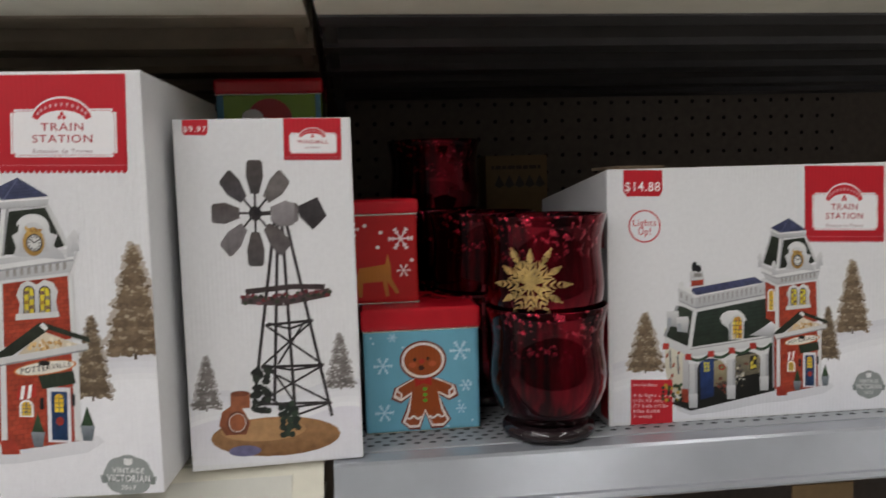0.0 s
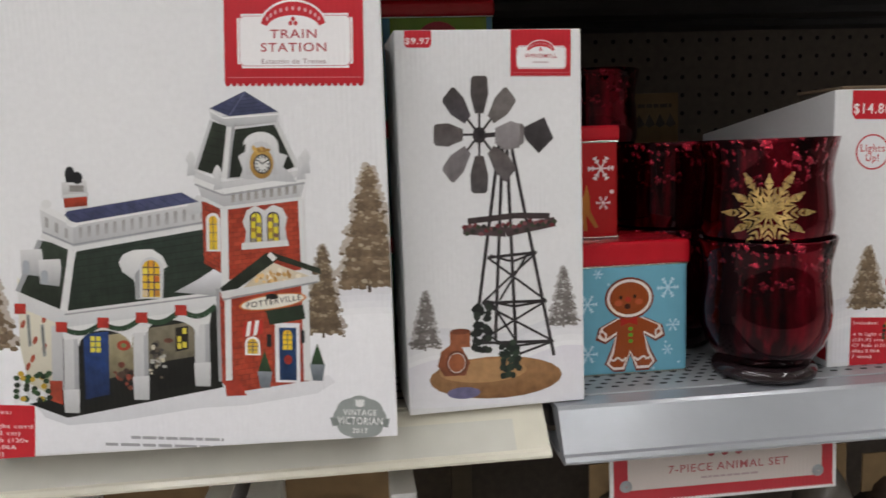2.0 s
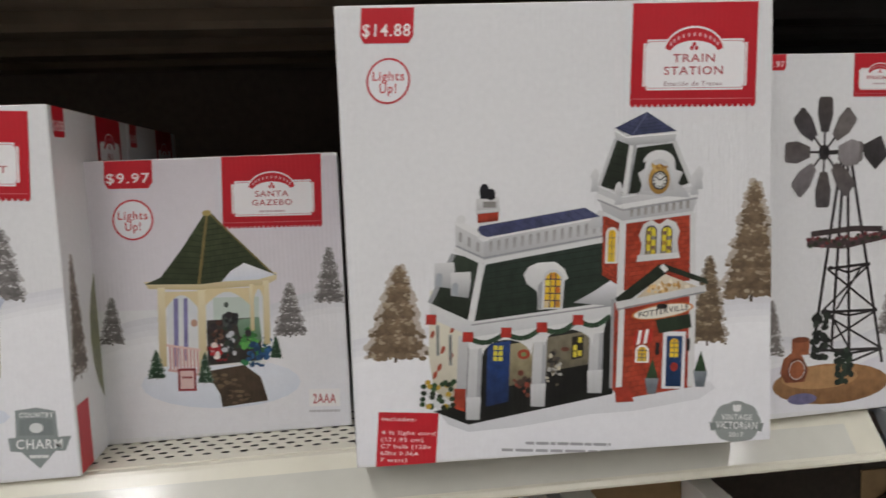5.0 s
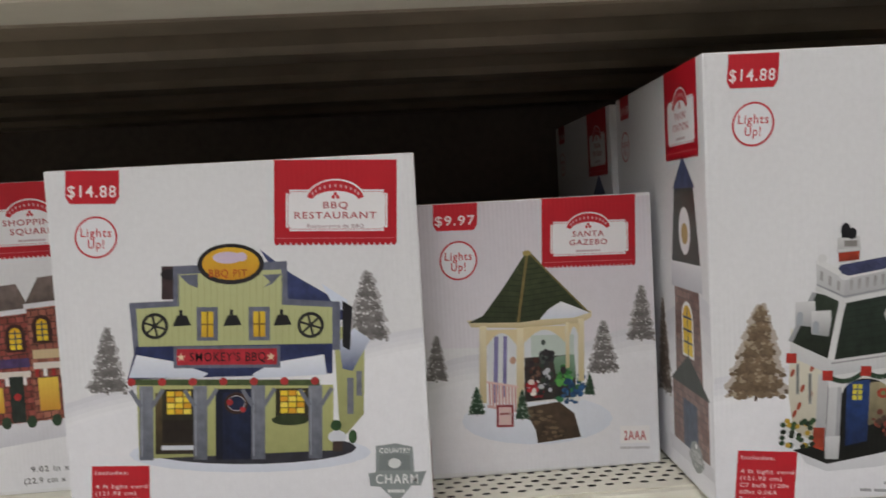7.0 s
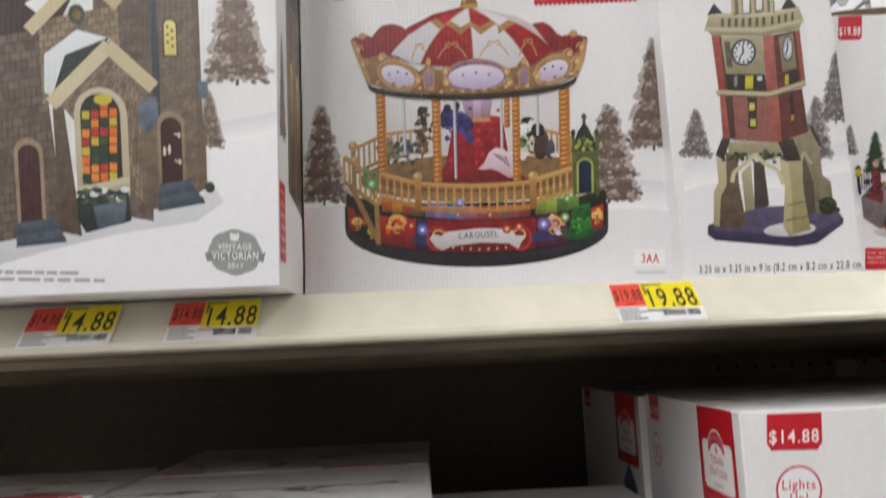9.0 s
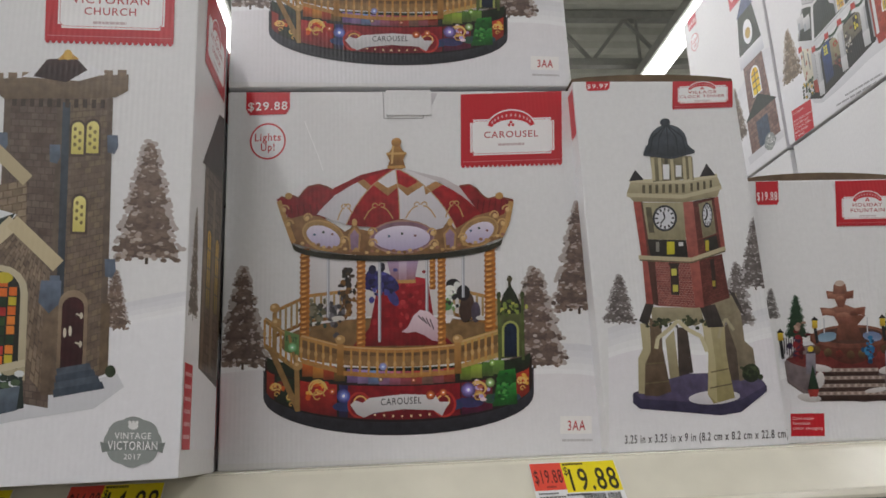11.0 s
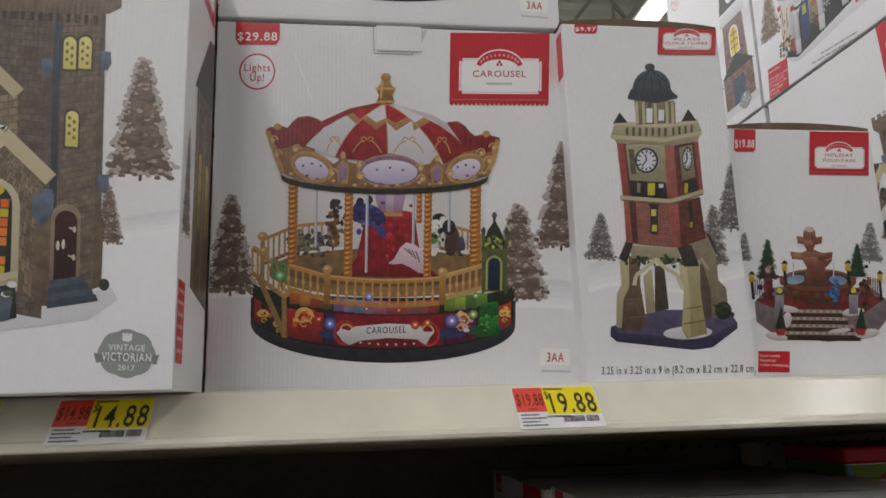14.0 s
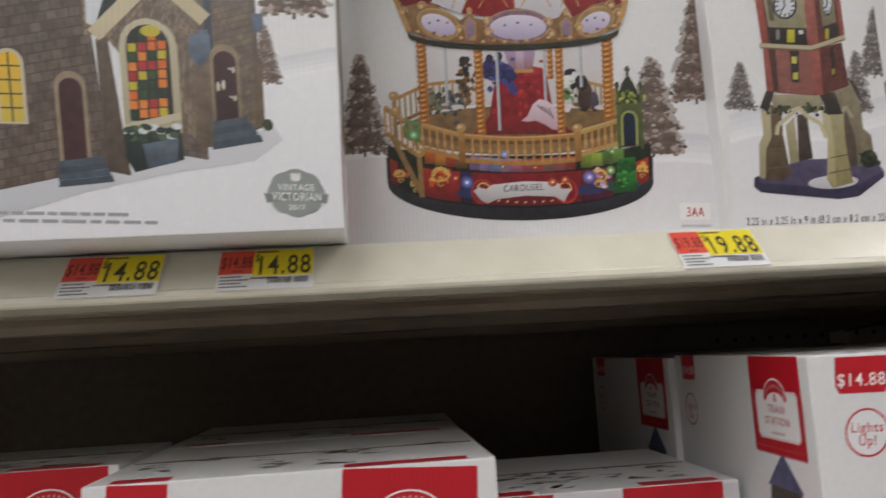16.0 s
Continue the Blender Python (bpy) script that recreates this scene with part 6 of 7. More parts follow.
    for cx, cy, rx, ry, turn, rim in ((557, 356, 40, 26, 22, "A88456"), (698, 362, 58, 30, 0, "8E6C7E"), (834, 356, 36, 25, -24, "A88456")):
        a.oval(cx, cy, rx, ry, turn, a.blend(rim, "E0B878", 0.35)), a.oval(cx, cy, rx - 3, ry - 3, turn, rim), a.oval(cx, cy + 2, rx - 8, ry - 8, turn, "E0D8E8", "B4A8CC")
        for k in range(3):
            a.ell(cx - rx * 0.4 + k * rx * 0.4, cy - 2 + (k % 2) * -4, 2.6, 2.4, ("4A6A8A", "3E4E4A", "8A5A5A")[k], n=6)
    for cx, cy, h in ((613, 364, 22), (783, 366, 20)):
        a.poly(((cx - 12, cy - h * 0.4), (cx, cy - h), (cx + 12, cy - h * 0.4), (cx + 9, cy + h), (cx - 9, cy + h)), "B48C5C"), a.poly(((cx - 8, cy - h * 0.35), (cx, cy - h * 0.8), (cx + 8, cy - h * 0.35), (cx + 6, cy + h * 0.85), (cx - 6, cy + h * 0.85)), "A88AA4", "8E7690"), a.ell(cx, cy - h - 8, 5, 7, "C8A068", n=8)
    for x, y in ((644, 352), (645, 372), (752, 356), (756, 376), (594, 366), (806, 366), (486, 308), (494, 334), (876, 342), (884, 318), (528, 324), (862, 328)):
        a.scroll(x, y, 9, 1 if x < 690 else -1, 3, "C8A068"), a.ell(x, y, 4, 4, "D8B47E", n=7)
    for i in range(40):
        f = i / 39
        a.ell(500 + 376 * f, 366 + 24 * math.sin(math.pi * f) + rnd.uniform(-5, 1), 4, 3, ("BE965E", "8A6238", "D6B27A", "9E6E58")[i % 4], n=6)
    a.poly(arc(500, 876, 366, 28) + arc(502, 874, 376, 28)[::-1], "45402E", "2E2C24")
    a.ell(494, 284, 7, 6, "B88E56", n=10), a.ell(870, 294, 7, 6, "B88E56", n=10)
    # finial
    a.poly(((672, 238), (676, 226), (670, 214), (676, 210), (680, 204), (682, 196), (694, 196), (696, 204), (700, 210), (706, 214), (700, 226), (704, 238), (698, 242), (678, 242)), "B48448", "8E6230"), a.ell(688, 194, 9, 8, "C49658", "9A6C38"), a.line(((670, 214), (706, 214)), 4, "D2A868"), a.line(((672, 238), (704, 238)), 5, "C49654"), a.line(((682, 200), (680, 232)), 4, "D8B274")


def carousel_box(m, label):
    w, h, d = 0.273, 0.284, 0.26
    t = carton("carousel_box", m, w, h, d, label, "carousel boxes")
    a = Art(w, h, ((382, 92), (1000, 112), (1053, 740), (368, 768)))
    soft_snow(a, 372, 1050, 570, 590, 755, "E9E6EA")
    a.tree(412, 405, 588, 44, 61, "5E4E48", "877268", "C2B6B2", 220), a.tree(930, 418, 592, 52, 62, "5E4E48", "877268", "C2B6B2", 220), a.tree(1008, 305, 500, 44, 63, "5E4E48", "877268", "C2B6B2", 220)
    draw_carousel(a)
    a.done("picture", t, on_front, "print of a red and gold carousel")
    a.title(803, 112, 981, 239, ("CAROUSEL",))
    a.done("title_panel", t, on_front, "red printed heading panel")
    a.price(415, 94, 495, 136, "$29.88")
    a.done("price_tab", t, on_front, "red printed price tab")
    a.lights_up(455, 184, 33)
    a.done("round_mark", t, on_front)
    a.rect(973, 677, 1027, 707, "F2F0F0"), a.text("3AA", 986, 1016, 701, 17, "B8303A"), a.bar(976, 1028, 718, 4, "C9C6CA", 1)
    a.done("battery_label", t, on_front, "white printed battery label")
    # Grey slit lines; the blended triangle paints shading of the curled flap edge.
    a.line(((664, 103), (666, 150), (736, 152), (738, 106)), 1.6, "A4A1A6"), a.poly(((740, 106), (762, 108), (742, 150)), "D2CFD4", "BAB7BC")
    a.done("crease", t, on_front, "worn slit beside the tab with curled-edge shading painted in")
    a.line(((522, 150), (548, 215), (556, 240)), 1.8, "F4F4F6")
    a.done("crease", t, on_front, "pale diagonal crease")
    part("tuck_tab", box(0.122, 0.158, -0.0012, 0.02, h - 0.021, h + 0.0005, 0.0004), CARTON, t, "folded white cardboard tab")
    return t


def draw_clock_tower(a):
    """The brick clock tower in three-quarter view: plinth, arched legs, two brick stages, balustrade and dome."""
    for cx, top, base, hw, seed in ((1085, 425, 512, 26, 71), (1286, 408, 520, 28, 72), (1319, 330, 456, 27, 73)):
        a.tree(cx, top, base, hw, seed, "5E5654", "847C7A", "C6C2C2")
    # plinth
    a.poly(((1106, 632), (1190, 600), (1290, 598), (1325, 610), (1334, 622), (1334, 632), (1290, 667), (1255, 672), (1118, 659), (1106, 649)), "4E4868", "3C3854")
    a.poly(((1108, 632), (1190, 600), (1290, 598), (1325, 610), (1332, 622), (1290, 646), (1252, 652), (1120, 642)), "625A78", "544C6A")
    a.oval(1245, 641, 44, 12, -3, "D6D3D8", "C6C2CA")
    # legs
    a.poly(((1183, 520), (1200, 520), (1210, 598), (1185, 604)), "5A4E46", "463C38"), a.poly(((1163, 540), (1178, 524), (1186, 604), (1170, 608)), "BCB290", "9A8F70")
    a.poly(((1260, 528), (1270, 512), (1284, 530), (1290, 612), (1272, 612)), "6A5C4E", "544840")
    a.poly(((1266, 505), (1290, 478), (1298, 545), (1312, 558), (1318, 606), (1288, 614), (1284, 560), (1272, 524)), "9C9078", "7C705E")
    a.poly(((1120, 512), (1136, 510), (1138, 560), (1128, 582), (1128, 634), (1116, 632), (1116, 572), (1124, 556)), "C2B896", "A89C7A")
    a.poly(((1136, 502), (1156, 508), (1158, 556), (1168, 610), (1172, 630), (1150, 638), (1126, 636), (1128, 582), (1138, 560)), "7C6854", "5E4C3C")
    a.poly(((1226, 508), (1264, 512), (1266, 560), (1270, 590), (1280, 642), (1244, 652), (1234, 636), (1236, 566), (1230, 545)), "B4A984", "988C5E")
    a.poly(((1226, 515), (1240, 515), (1248, 580), (1250, 651), (1234, 636), (1236, 566)), "C6BC98", "AEA278")
    for y0, y1, x0, x1 in ((582, 580, 1128, 1160), (616, 612, 1127, 1168), (598, 592, 1240, 1270), (625, 618, 1238, 1276)):
        a.line(((x0, y0), (x1, y1)), 2.4, "74684C")
    a.oval(1308, 600, 15, 16, 0, "37402C", "262C20"), a.cluster(1308, 598, 6, 7, ("3E4A32", "2A3424", "48543A"), 20, 4)
    a.poly(((1138, 484), (1224, 486), (1230, 510), (1214, 518), (1186, 506), (1160, 516), (1142, 510)), "AEA588", "928970"), a.poly(((1228, 486), (1284, 462), (1292, 488), (1268, 506), (1248, 520)), "A0967C", "857B66")
    a.cluster(1158, 511, 10, 3, ("3E4430", "4E563A", "343A28"), 20, 4), a.cluster(1208, 512, 10, 4, ("3E4430", "4E563A", "343A28"), 20, 4)
    a.line(((1147, 556), (1150, 538), (1168, 524), (1185, 508), (1202, 524), (1224, 536), (1234, 562)), 7, "CCC3A2"), a.line(((1254, 540), (1258, 522), (1267, 506), (1280, 526)), 5, "B0A68A")
    a.poly(((1130, 477), (1144, 479), (1133, 516), (1118, 508)), "4A4340", "35302E"), a.poly(((1222, 483), (1249, 481), (1263, 520), (1236, 521)), "4A423F", "383230"), a.poly(((1273, 458), (1282, 462), (1300, 502), (1292, 496)), "4A4340")
    # lower stage
    P, Q = ("94504A", "9C564E", "8C4A44"), ("743F39", "7A443D", "6C3A34")
    a.poly(((1125, 398), (1134, 398), (1143, 479), (1131, 478)), "B4625A", "A0524A"), a.poly(((1134, 398), (1147, 401), (1152, 482), (1143, 479)), "62403A", "553630")
    bricks(a, ((1147, 401), (1208, 404), (1218, 487), (1152, 482)), 12, 20, P, "B08880"), bricks(a, ((1222, 404), (1262, 394), (1274, 470), (1228, 486)), 8, 20, Q, "5E342E")
    a.poly(((1206, 403), (1223, 403), (1230, 486), (1215, 486)), "B0645A", "9E564E")
    a.poly(((1168, 408), (1190, 409), (1187, 414), (1188, 464), (1174, 463), (1173, 413)), "3E3430"), a.rect(1175, 418, 1184, 430, "CFC95E"), a.rect(1177, 446, 1186, 458, "C9C25A"), a.poly(((1241, 404), (1248, 402), (1252, 452), (1246, 456)), "40302C"), a.rect(1245, 440, 1250, 450, "A89A3E")
    # upper stage
    a.poly(((1111, 298), (1124, 300), (1135, 396), (1124, 396)), "B0564C", "A04A42"), a.poly(((1124, 300), (1131, 302), (1142, 398), (1135, 396)), "6E443C")
    bricks(a, ((1214, 302), (1252, 295), (1264, 386), (1222, 401)), 7, 20, Q, "5E342E"), a.poly(((1196, 302), (1214, 302), (1223, 402), (1204, 402)), "B46A60", "A05A50"), a.poly(((1250, 296), (1257, 294), (1268, 385), (1261, 388)), "A45A50")
    a.poly(((1127, 302), (1197, 303), (1201, 369), (1136, 366)), "AEA688", "989072"), a.poly(((1132, 310), (1142, 310), (1147, 355), (1138, 355)), "6A6450"), a.poly(((1223, 306), (1246, 300), (1253, 358), (1230, 366)), "9C9478", "867E64")
    a.poly(((1134, 366), (1201, 369), (1204, 399), (1140, 397)), "3A3632", "2E2A28"), a.poly(((1231, 368), (1253, 361), (1257, 383), (1236, 391)), "3A3632")
    a.rect(1168, 371, 1181, 393, "CFC838", "B8AE30"), a.rect(1149, 371, 1155, 388, "8A8880"), a.rect(1188, 372, 1196, 379, "D2D2D2"), a.rect(1234, 370, 1240, 388, "B8A83A")
    a.line(((1119, 397), (1146, 399), (1210, 403), (1268, 384)), 7, "B8AE90"), a.line(((1121, 402), (1146, 404), (1210, 408), (1268, 389)), 2.4, "6E664E")
    for cx, cy, rx, ry in ((1165, 330, 21, 23), (1238, 326, 9, 22)):
        a.ell(cx, cy, rx, ry, "34363E"), a.ell(cx, cy, rx * 0.82, ry * 0.84, "D6D8E0")
        for k in range(12):
            c, s2 = math.cos(k * 0.5236), math.sin(k * 0.5236)
            a.line(((cx + rx * 0.56 * c, cy + ry * 0.58 * s2), (cx + rx * 0.78 * c, cy + ry * 0.8 * s2)), 3 if rx > 10 else 1.8, "2A2C34")
        a.line(((cx, cy), (cx - rx * 0.1, cy - ry * 0.5)), 2.6, "1E2026"), a.line(((cx, cy), (cx - rx * 0.36, cy + ry * 0.42)), 2.6, "1E2026")
    # balustrade, belfry and dome
    a.poly(((1100, 286), (1108, 262), (1196, 266), (1255, 256), (1263, 276), (1256, 294), (1200, 303), (1112, 300)), "BBB192", "9A9074")
    for k in range(7):
        a.rect(1127 + k * 11.4, 271, 1132 + k * 11.4, 286, "665E48")
    for k in range(4):
        a.rect(1210 + k * 11, 270 - k * 1.6, 1214 + k * 11, 284 - k * 1.6, "5C543F")
    a.line(((1105, 263), (1196, 267), (1256, 257)), 6, "C8BFA0"), a.line(((1100, 288), (1198, 293), (1263, 278)), 7, "C0B798")
    a.poly(((1141, 222), (1212, 222), (1216, 262), (1146, 266)), "8E866C", "6E6752"), a.rect(1163, 236, 1174, 262, "E2E2E6"), a.rect(1185, 238, 1195, 258, "DEDEE2"), a.rect(1166, 224, 1172, 236, "5A5546")
    for x in (1146, 1158, 1179, 1200, 1210):
        a.line(((x, 224), (x + 2, 264)), 7, "B8AE8E"), a.line(((x + 3, 224), (x + 5, 264)), 2, "867D62")
    a.poly([(1129, 217), (1134, 203)] + [(1172 - 34 * math.cos(math.pi * i / 12), 200 - 34 * math.sin(math.pi * i / 12)) for i in range(13)] + [(1211, 207), (1219, 213), (1216, 218), (1180, 224), (1142, 222)], "555E68", "30363E")
    for x in (1140, 1154, 1172, 1190, 1204):
        a.line(((1170, 166), (1171 + (x - 1171) * 0.8, 188), (x, 220)), 1.8, "2C323A")
    a.ell(1168, 162, 9, 7, "4A525A", "363C44"), a.line(((1130, 218), (1180, 225), (1218, 215)), 4, "3E454D")
    a.poly(((1104, 264), (1115, 244), (1130, 262)), "3E3A40", "2E2A30"), a.poly(((1226, 259), (1238, 236), (1253, 257)), "4A4446", "383234")


def clock_tower_box(m):
    w, h, d = 0.132, 0.284, 0.13
    t = carton("clock_tower_box", m, w, h, d, "tall white clock tower carton with a bulging top flap", "village boxes", True)
    a = Art(w, h, ((1008, 85), (1286, 92), (1371, 723), (1063, 735)))
    soft_snow(a, 1065, 1385, 545, 520, 745, "E9E6EC")
    draw_clock_tower(a)
    a.done("picture", t, on_front, "print of a brick clock tower on arches")
    a = Art(w, h, ((23, 17), (500, 33), (645, 1113), (115, 1132)))
    a.depth = 0.0003
    a.title(320, 8, 498, 110, ("VILLAGE", "CLOCK TOWER"))
    a.done("title_panel", t, on_front, "red printed heading panel")
    a.price(64, 12, 134, 48, "$9.97")
    a.done("price_tab", t, on_front, "red printed price tab")
    a.text("3.25 in x 3.25 in x 9 in (8.2 cm x 8.2 cm x 22.8 cm)", 164, 642, 1104, 25, "3E3C42", 12)
    a.done("size_line", t, on_front)
    a = Art(d, h)
    a.rect(100, 6, 128, 44, "C4202E")
    a.done("side_title", t, on_left(d))
    return t


def fountain_box(m):
    w, h, d = 0.13, 0.205, 0.13
    t = carton("fountain_box", m, w, h, d, "white holiday fountain carton with a bowed brown flap edge", "village boxes", True)
    a = Art(w, h, ((1252, 216), (1508, 218), (1583, 652), (1309, 663)))
    soft_snow(a, 1300, 1580, 530, 510, 656, "E6E4E8")
    a.tree(1512, 380, 452, 22, 81, "6A6664", "8C8886", "D6D4D4"), a.tree(1288, 400, 452, 14, 82, "6A6664", "8C8886", "D6D4D4"), a.tree(1545, 370, 410, 12, 83, "6A6664", "8C8886", "D6D4D4")
    for cx, top, base, hw in ((1330, 412, 486, 18), (1490, 418, 480, 16)):
        a.tree(cx, top, base, hw, cx, "1E3324", "2E4A32", "46604A", 90)
    # terrace
    a.poly([(1308, 525), (1312, 560), (1340, 580), (1380, 588), (1440, 594), (1500, 588), (1530, 572), (1546, 550), (1546, 520), (1520, 500), (1420, 490), (1330, 500)], "8E7E7C", "75686A")
    a.poly(((1310, 520), (1420, 495), (1540, 515), (1500, 545), (1350, 548)), "8A3A36", "6A2C2A")
    a.poly(((1310, 524), (1345, 536), (1352, 545), (1345, 575), (1316, 556)), "85787A", "6E6266"), a.poly(((1500, 545), (1546, 520), (1544, 552), (1505, 580)), "85787A", "6E6266")
    for k in range(4):
        y = 540 + k * 13
        a.poly(((1376 - k * 5, y), (1462 + k * 10, y), (1466 + k * 11, y + 13), (1372 - k * 6, y + 13)), "4E3630", "3A2824")
        a.line(((1376 - k * 6, y), (1464 + k * 11, y)), 6, "A08E86")
        for i in range(15 + k * 2):
            a.ell(1380 - k * 6 + i * 5.8, y, 2.2, 2.4, ("B8A89E", "8E7C74")[i % 2], n=6)
    for x, y, rx, ry in ((1365, 536, 22, 6), (1484, 540, 20, 7), (1348, 586, 20, 7), (1510, 578, 22, 8), (1460, 574, 20, 4), (1366, 556, 8, 14)):
        a.oval(x, y, rx, ry, -8 if x > 1400 else 8, "D6D2D2", "BEB8B8")
    # basin
    a.poly([(1352, 490)] + [(1352 + 136 * i / 12, 490 + 40 * math.sin(math.pi * i / 12)) for i in range(13)] + [(1488, 478), (1352, 478)], "7A4436", "5A3028")
    for k in range(7):
        a.oval(1362 + k * 19, 506 + 9 * math.sin(math.pi * k / 6), 7, 8, 0, ("6E5A3A", "7A6A44", "8A3A32")[k % 3], "4A2A24", 8)
    a.ell(1420, 484, 66, 20, "96624E", "7A4A3C"), a.ell(1420, 482, 54, 14, "5E4038"), a.oval(1380, 484, 18, 8, -8, "7A9AB4", "92AEC4"), a.oval(1456, 484, 16, 8, 8, "7488B0", "8E9EC0"), a.ell(1418, 484, 14, 7, "5A5040")
    # tiers
    a.poly(((1394, 490), (1400, 462), (1392, 448), (1446, 448), (1432, 464), (1440, 490)), "8A5846", "6A4034")
    for cx, cy, w in ((1408, 440, 38), (1404, 412, 23)):
        a.poly([(cx - w, cy - 6), (cx - w * 0.9, cy + 8), (cx - w * 0.45, cy + 6), (cx - w * 0.15, cy + 22), (cx + w * 0.25, cy + 22), (cx + w * 0.5, cy + 6), (cx + w * 0.95, cy + 8), (cx + w, cy - 6), (cx + w * 0.5, cy - 4), (cx, cy - 12), (cx - w * 0.5, cy - 4)], "A87462", "7A4A3C")
        a.oval(cx - w * 0.6, cy + 3, w * 0.34, 5, 14, "B98672", "8A5646"), a.oval(cx + w * 0.62, cy + 3, w * 0.34, 5, -14, "96604E", "744438"), a.oval(cx, cy + 8, w * 0.3, 5, 0, "B4806C", "845040")
    a.poly(((1392, 412), (1394, 396), (1404, 389), (1414, 396), (1416, 412)), "A87A66", "85584A"), a.ell(1404, 394, 8, 5, "C4B0A4")
    for x in (1376, 1448):
        a.line(((x, 452), (x, 478)), 2, "C4C6CC")
    # lanterns, figures and pots
    for x, y, post in ((1302, 484, 36), (1360, 464, 30), (1473, 462, 30), (1530, 480, 40)):
        a.line(((x, y), (x + 4, y + post)), 5, "26262A"), a.rect(x - 4, y - 8, x + 5, y + 5, "D8BC3A", "B8962E"), a.poly(((x - 6, y - 8), (x, y - 15), (x + 7, y - 8)), "26262A")
    for i in range(5):
        a.line(((1308 + i * 4, 484 + i), (1309 + i * 4, 512 + i)), 1.6, "26262C"), a.line(((1514 + i * 4, 478 + i), (1515 + i * 4, 506 + i)), 1.6, "26262C")
    a.cluster(1330, 500, 6, 14, ("7A2228", "8E2A30", "3A2A4A", "5A1E24"), 30, 5), a.cluster(1330, 468, 4, 6, ("C0A090", "A8887A"), 6, 4), a.cluster(1506, 492, 6, 14, ("7A2228", "34402E", "8E4A42", "26301F"), 30, 5), a.cluster(1448, 508, 5, 10, ("2E6A9A", "3A86B8", "24527A"), 24, 4)
    for x, y in ((1352, 504), (1484, 502)):
        a.rect(x - 8, y + 6, x + 8, y + 42, "9A94A0", "7A7480"), a.oval(x, y, 5, 5, 0, "E0C43A"), a.line(((x - 7, y + 6), (x + 7, y + 6)), 3, "4A444A")
    for x, y in ((1355, 548), (1498, 546)):
        a.poly(((x, y - 18), (x - 10, y + 26), (x + 10, y + 26)), "2A4630", "1E3424"), a.poly(((x - 10, y + 24), (x + 10, y + 24), (x + 6, y + 36), (x - 6, y + 36)), "A83A34")
    a.done("picture", t, on_front, "print of a tiered garden fountain")
    a.title(1402, 220, 1508, 296, ("HOLIDAY", "FOUNTAIN"))
    a.done("title_panel", t, on_front, "red printed heading panel")
    a.price(1268, 218, 1306, 258, "$19.88")
    a.done("price_tab", t, on_front, "red printed price tab")
    a.includes(1316, 612, 1372, 650, ("Cool water", "fountain", "color changing"))
    a.done("notes_panel", t, on_front, "red printed notes panel")
    return t


# ---- cartons on the lower shelf ----
windmill_box(pose(-0.131, 0.562, LOW, 0, 0, 3))
front_station = station_box(pose(-0.4182, 0.5345, LOW + 0.0026, 0, 0.25, -2.4), "large white train station carton overhanging the shelf edge")
copy_thing(front_station, pose(-0.414, 0.75, LOW, 0, 0, 0.8))
gazebo_box(pose(-0.601, 0.628, LOW))
grill = smokehouse_box(pose(-0.8375, 0.57, LOW))
copy_thing(grill, pose(-0.838, 0.748, LOW, 0, 0, -1))
square_box(pose(-1.047, 0.665, LOW))
wide_station_box(pose(0.205, 0.6, LOW), "wide white train station carton with torn top flap")

# ---- cartons on the upper shelf ----
front_church = church_box(pose(-0.962, 0.519, HIGH), "tall white church carton overhanging the upper shelf edge", 0.088)
wheel = carousel_box(pose(-0.684, 0.628, HIGH), "large white carousel carton on the upper shelf")
high_wheel = copy_thing(wheel, pose(-0.684, 0.627, HIGH + 0.2875))
tagged(high_wheel, "white carousel carton stacked on another carousel carton")
clock_tower_box(pose(-0.415, 0.612, HIGH))
fountain_box(pose(-0.275, 0.63, HIGH))
# Added carton: blocks the bright view between church and carousel so the gap darkens.
gap_blocker_church = copy_thing(front_church, pose(-0.967, 0.612, HIGH))
tagged(gap_blocker_church, "added white church carton that blocks the bright gap behind its twin")
turned_church = church_box(pose(-0.09, 0.853, HIGH, 0, 0, -90), "white church carton turned sideways on the upper shelf", 0.2)
rear_church = copy_thing(turned_church, pose(-0.09, 0.862, HIGH))
tagged(rear_church, "white church carton standing behind others")
turned_station = copy_thing(front_station, pose(-0.092, 0.856, HIGH + 0.327, 0, 0, -90))
tagged(turned_station, "white train station carton turned sideways on a church carton")
top_station = copy_thing(front_station, pose(-0.092, 0.862, HIGH + 0.327))
tagged(top_station, "white train station carton stacked on a church carton")

# ---- price tags on the upper price channel ----


